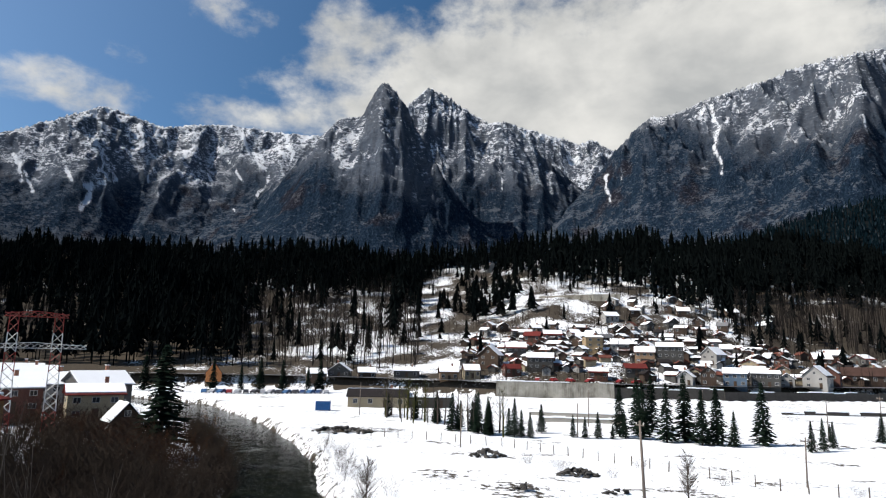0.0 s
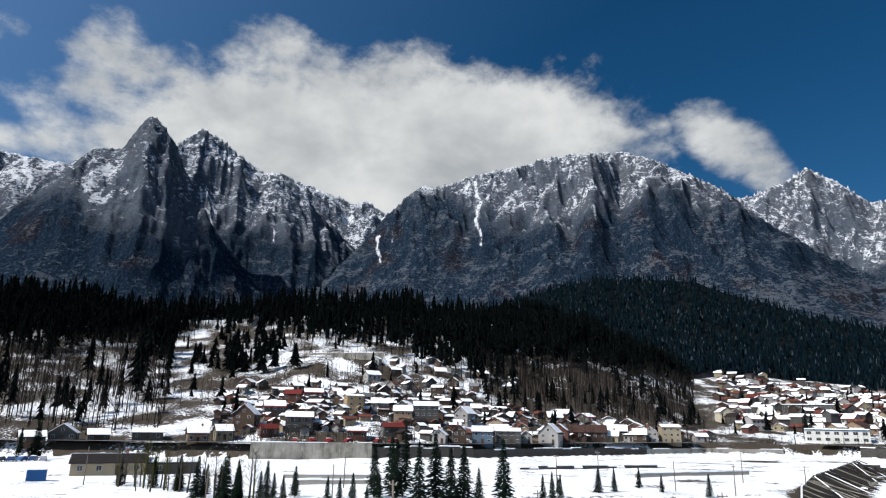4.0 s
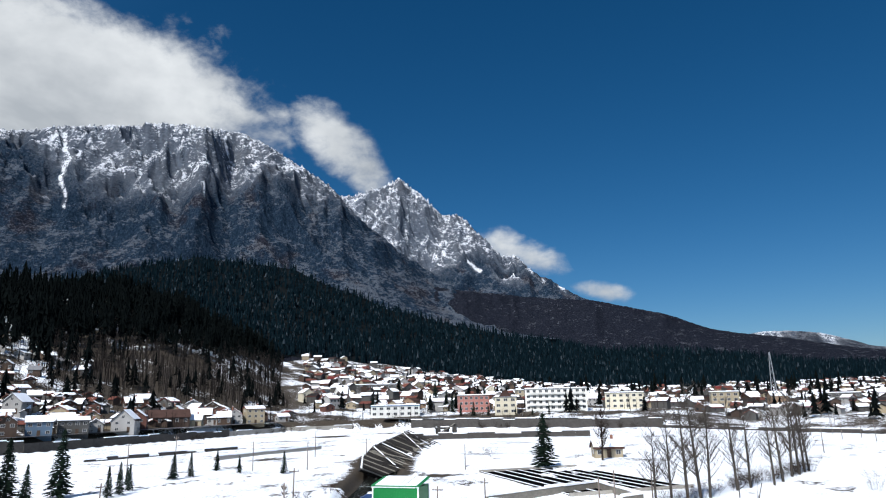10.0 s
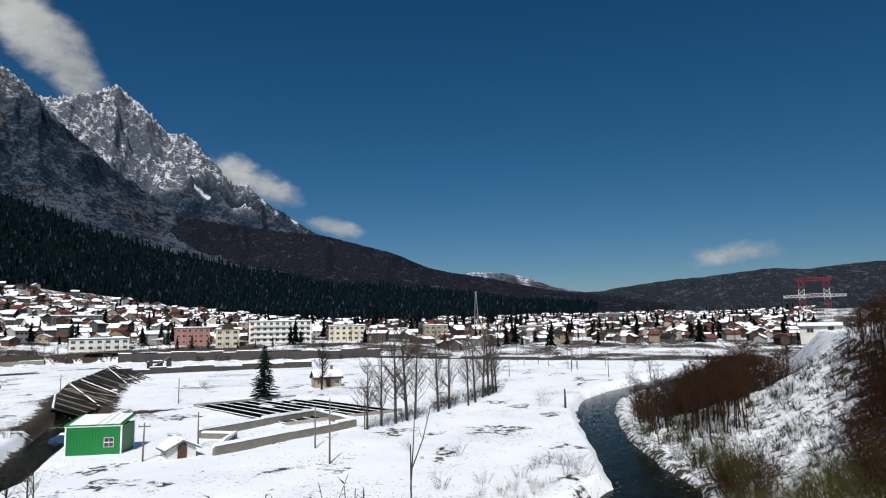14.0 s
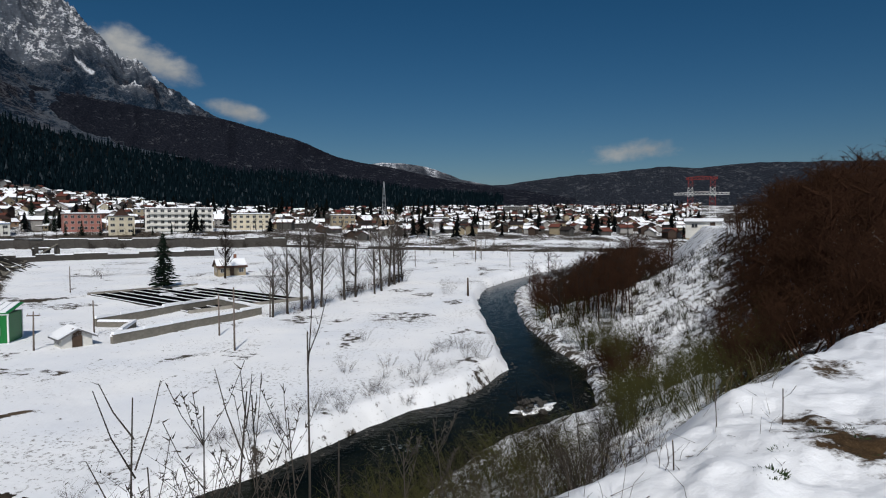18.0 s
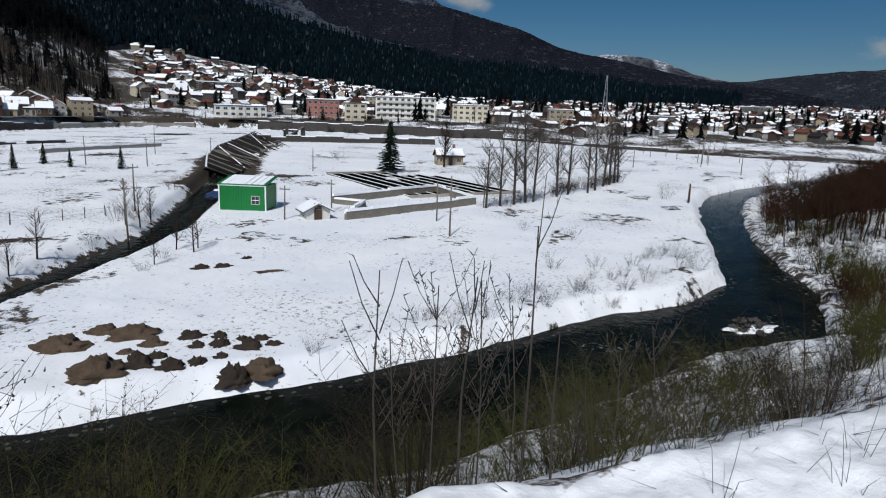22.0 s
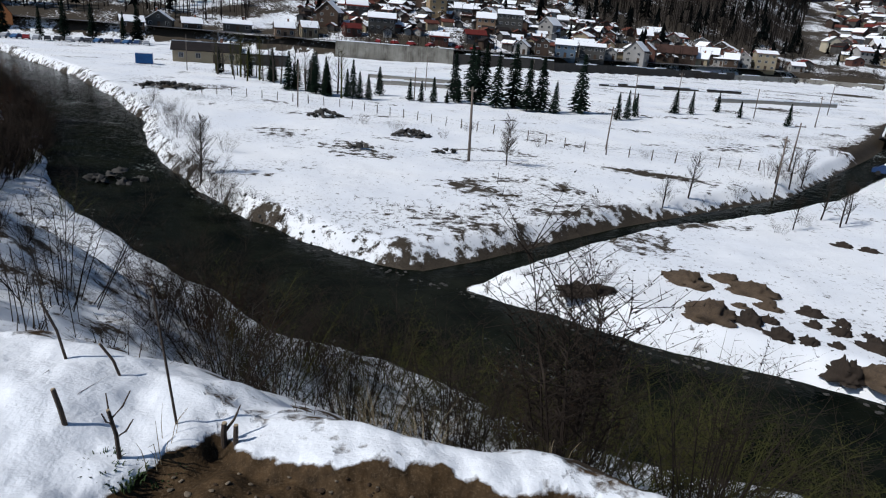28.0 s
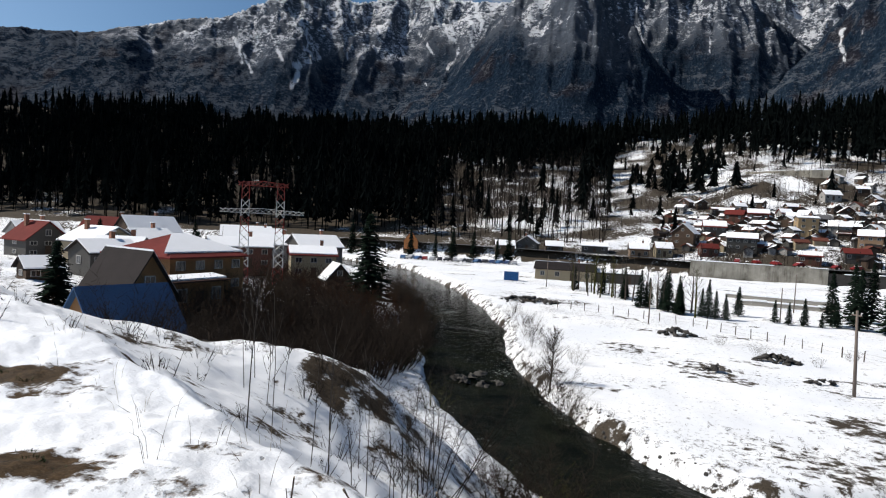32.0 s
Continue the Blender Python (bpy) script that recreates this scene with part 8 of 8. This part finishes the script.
for i in range(22):
    b, r = radians(q.uniform(-33, -15)), q.uniform(7.5, 15)
    x, y = r * math.sin(b), r * math.cos(b)
    sapling(x, y, q.uniform(1.0, 2.4), 700 + i, q.choice((3, 5, 7)), "thin bare sapling on the snowy shoulder", None, False, 0.009)
for x, y in ((-4.3, 4.2), (-4.55, 4.35), (-4.05, 4.15), (-3.5, 3.4), (-3.7, 3.45), (-3.3, 3.35), (-7.0, 6.3), (-6.6, 6.2), (5.6, -2.85), (5.9, -3.0), (5.3, -2.75), (5.75, -2.65)):
    low_weeds.append((x, y))
BIG_BUSH = shrub_mesh(531, 16, 3.2, 0.75, 26, 0.022, BARK, "branchwork", 0.9)
BUSH_BUDS = [shrub_mesh(520 + i, 26, 3.0, 1.05, 12, 0.014, BARK, "branchwork", 0.8) for i in range(2)]
for x, y, k, h in ((3.7, 6.75, 0, max(0.9, (13.3 - height(3.7, 6.75)) / 3.3)), (2.3, 7.2, 1, 0.7), (4.6, 5.4, 1, 0.7), (7.2, 3.2, 0, 0.75), (1.0, 8.2, 0, 0.6)):
    t = thing("shrub", x, y, height(x, y), 0.6 * k + x, "budding bush on the steep bank over the river", "bush", "budding bushes on the bank")
    for name, me in zip(("branchwork", "stem_clump"), BIG_BUSH if h > 0.85 else BUSH_BUDS[k]):
        tagged(part(name, me, None, t), kind="stuff").matrix_basis = Matrix.Diagonal((h, h, h, 1))

DEAD = simple("dead_wood", (0.075, 0.055, 0.042), 0.9, spread=0.4, scale=8, relief=0.4)
PALE_CUT = simple("pale_cut_wood", (0.42, 0.33, 0.22), 0.85, spread=0.2, scale=10)
STRAW = simple("straw_stalks", (0.23, 0.185, 0.115), 0.9, spread=0.3, scale=8)
LEAF = simple("low_green_weeds", (0.030, 0.055, 0.015), 0.85, spread=0.4, scale=10)


def stump(x, y, h, r, lean, label, forks=0, seed=1):
    r_ = random.Random(seed)
    z = height(x, y)
    t = thing("stump", x, y, z, 0, label, "stump", "cut stumps on the terrace")
    e = Vector((lean[0], lean[1], h))
    s = Shape().tube([(0, 0, -0.15), e * 0.5 + Vector((r_.uniform(-0.01, 0.01), 0, 0)), e], [r * 0.66, r * 0.6, r * 0.55], 8)
    part("stem", s, DEAD, t)
    cut = part("cut_face", Shape().tube([e, e + Vector((lean[0], lean[1], h)).normalized() * 0.006], [r * 0.5, r * 0.48], 8), PALE_CUT, t, "pale sawn end")
    for i in range(forks):
        u, b = r_.uniform(0, 6.28), e * r_.uniform(0.4, 0.9)
        part("snag", Shape().tube([b, b + Vector((math.cos(u) * 0.06, math.sin(u) * 0.06, 0.05)), b + Vector((math.cos(u) * 0.10, math.sin(u) * 0.10, 0.12))], [r * 0.35, r * 0.28, 0.003], 5), DEAD, t)


stump(-0.90, 3.60, 0.20, 0.022, (-0.06, 0.02), "short cut stump leaning in the snow", 0, 1)
stump(-0.63, 3.38, 0.27, 0.017, (-0.03, 0.0), "forked dead stump among green weeds", 4, 2)
stump(-0.39, 3.61, 0.74, 0.011, (-0.10, 0.10), "thin leaning dead stick in the snow", 0, 3)
stump(-0.16, 3.54, 0.13, 0.026, (0.0, 0.0), "short cut twin stump in the snow", 1, 4)
stump(-0.11, 3.50, 0.11, 0.022, (0.01, 0.0), "short cut twin stump in the snow", 0, 5)
stump(-1.08, 4.30, 0.36, 0.014, (-0.12, 0.02), "thin bent dead stick in the snow", 0, 6)
stump(-0.74, 4.14, 0.20, 0.014, (-0.14, 0.04), "thin bent dead stick in the snow", 0, 7)
stump(-1.67, 4.34, 0.16, 0.018, (-0.22, 0.12), "fallen grey stick half in snow", 0, 8)
stump(-2.06, 4.00, 0.42, 0.010, (0.03, 0.02), "thin dead stick in the snow", 2, 9)
stump(6.28, -2.03, 0.30, 0.007, (0.03, 0.02), "thin dead stick in the snow", 2, 11)
stump(5.35, -1.39, 0.26, 0.009, (-0.12, 0.05), "thin bent dead stick in the snow", 0, 12)
stump(6.2, -2.55, 0.30, 0.008, (0.05, -0.02), "thin dead stick in the snow", 1, 13)


def tuft(x, y, h, n, mat, label, seed, spread=0.10):
    r_ = random.Random(seed)
    t = thing("grass_tuft", x, y, height(x, y), 0, label, "grass", "dry stalks on the terrace")
    s = Shape()
    for i in range(n):
        u, d = r_.uniform(0, 6.28), spread * math.sqrt(r_.random())
        b = Vector((d * math.cos(u), d * math.sin(u), -0.05))
        l = h * r_.uniform(0.5, 1.1)
        m = b + Vector((math.cos(u) * l * 0.15, math.sin(u) * l * 0.15, l * 0.6))
        e = m + Vector((math.cos(u) * l * r_.uniform(0.1, 0.4), math.sin(u) * l * r_.uniform(0.1, 0.4), l * r_.uniform(0.1, 0.4)))
        k = 1.4 if mat is LEAF else 0.6
        s.tube([b, m, e], [0.004 * k, 0.003 * k, 0.001], 3, False)
    tagged(part("blade", s, mat, t), kind="stuff")


for i, (x, y, h, n) in enumerate(((0.9, 4.5, 0.55, 40), (0.7, 4.55, 0.5, 30), (1.15, 4.35, 0.5, 30), (-0.45, 3.45, 0.3, 8), (0.3, 3.75, 0.25, 8), (1.6, 3.3, 0.18, 8), (-4.2, 5.3, 0.4, 5), (-4.8, 5.9, 0.35, 4), (-3.4, 4.9, 0.4, 5), (-5.6, 6.4, 0.4, 5),
                                (-6.5, 6.6, 0.3, 4), (-7.6, 7.8, 0.4, 5), (-2.6, 4.6, 0.3, 5), (-3.0, 5.4, 0.4, 5), (5.0, -0.6, 0.3, 8), (5.8, -1.2, 0.3, 8), (6.6, -1.6, 0.4, 10), (7.4, -2.4, 0.4, 12), (8.4, -3.0, 0.5, 14), (9.2, -3.8, 0.5, 14), (10.2, -4.4, 0.6, 16))):
    tuft(x, y, h, n, STRAW if i < 3 or i % 2 else DEAD, "dry straw-coloured stalks in the snow" if i < 3 or i % 2 else "thin dark stalks in the snow", 600 + i, 0.25 if i > 5 else 0.12)
for i, (x, y) in enumerate(((-0.71, 3.36), (-0.60, 3.30), (-0.45, 3.36), (4.9, -1.9), (5.4, -2.2), (-4.4, 3.6), (-4.9, 4.0), (-3.9, 3.3), *low_weeds)):
    tuft(x, y, 0.065, 110, LEAF, "low green weeds at the edge of the snow", 640 + i, 0.10)

for i in range(26):
    b, r = radians(q.uniform(84, 112)), q.uniform(3.9, 8.5)
    x, y = r * math.sin(b), r * math.cos(b)
    tuft(x, y, q.uniform(0.2, 0.5), q.choice((2, 3, 4)), DEAD, "thin dark stalks in the snow", 760 + i, 0.08)
for i in range(14):
    b, r = radians(q.uniform(-42, -8)), q.uniform(3.6, 8.5)
    x, y = r * math.sin(b), r * math.cos(b)
    tuft(x, y, q.uniform(0.15, 0.45), q.choice((2, 3, 4)), DEAD, "thin dark stalks in the snow", 800 + i, 0.07)

litter = Shape()
for bears_, dists, n in (((84, 114), (3.9, 9), 70), ((-44, -6), (3.2, 9), 22), ((50, 84), (3.6, 4.8), 9)):
    for i in range(n):
        b, r = radians(q.uniform(*bears_)), q.uniform(*dists)
        x, y = r * math.sin(b), r * math.cos(b)
        u, l = q.uniform(0, 6.283), q.uniform(0.05, 0.32)
        x2, y2 = x + l * math.cos(u), y + l * math.sin(u)
        litter.spike((x, y, height(x, y) + 0.005), (x2, y2, height(x2, y2) + q.uniform(0.01, 0.14)), q.uniform(0.0018, 0.0035))
stuff("stick_litter", litter, DEAD, "thin dead sticks lying on the snow", "sticks")

# pebbles and clods on the dug soil
PEBBLE = simple("pebble", (0.15, 0.12, 0.085), 0.85, spread=0.4, scale=20, per_object=0.6)
CLOD = simple("soil_clod", (0.050, 0.031, 0.017), 0.95, spread=0.4, scale=15, per_object=0.5)
peb = [lump_mesh(60 + i, PEBBLE, "pebble", 0.6, 7, 3) for i in range(3)]
clod = [lump_mesh(70 + i, CLOD, "clod", 0.6, 7, 3) for i in range(3)]
for i in range(250):
    b, r = radians(q.uniform(-14, 50)), q.uniform(2.72, 3.10)
    r += 0.34 * q.random() * math.exp(-((math.degrees(b) + 4.5) / 7.0) ** 2)
    x, y = r * math.sin(b), r * math.cos(b)
    k = q.choice((q.uniform(0.005, 0.012), q.uniform(0.008, 0.02)))
    dark = q.random() < 0.55
    ob = part("clod" if dark else "pebble", q.choice(clod if dark else peb), None, None)
    ob.matrix_basis = pose(x, y, height(x, y) + 0.006, 0, 0, q.uniform(0, 360)) @ Matrix.Diagonal((k * 1.3, k, k * 0.8, 1))
    tagged(ob, "dark soil clod on the dug ground" if dark else "small pale pebble on the dug soil", "clod" if dark else "pebble", "stones and clods on the soil")
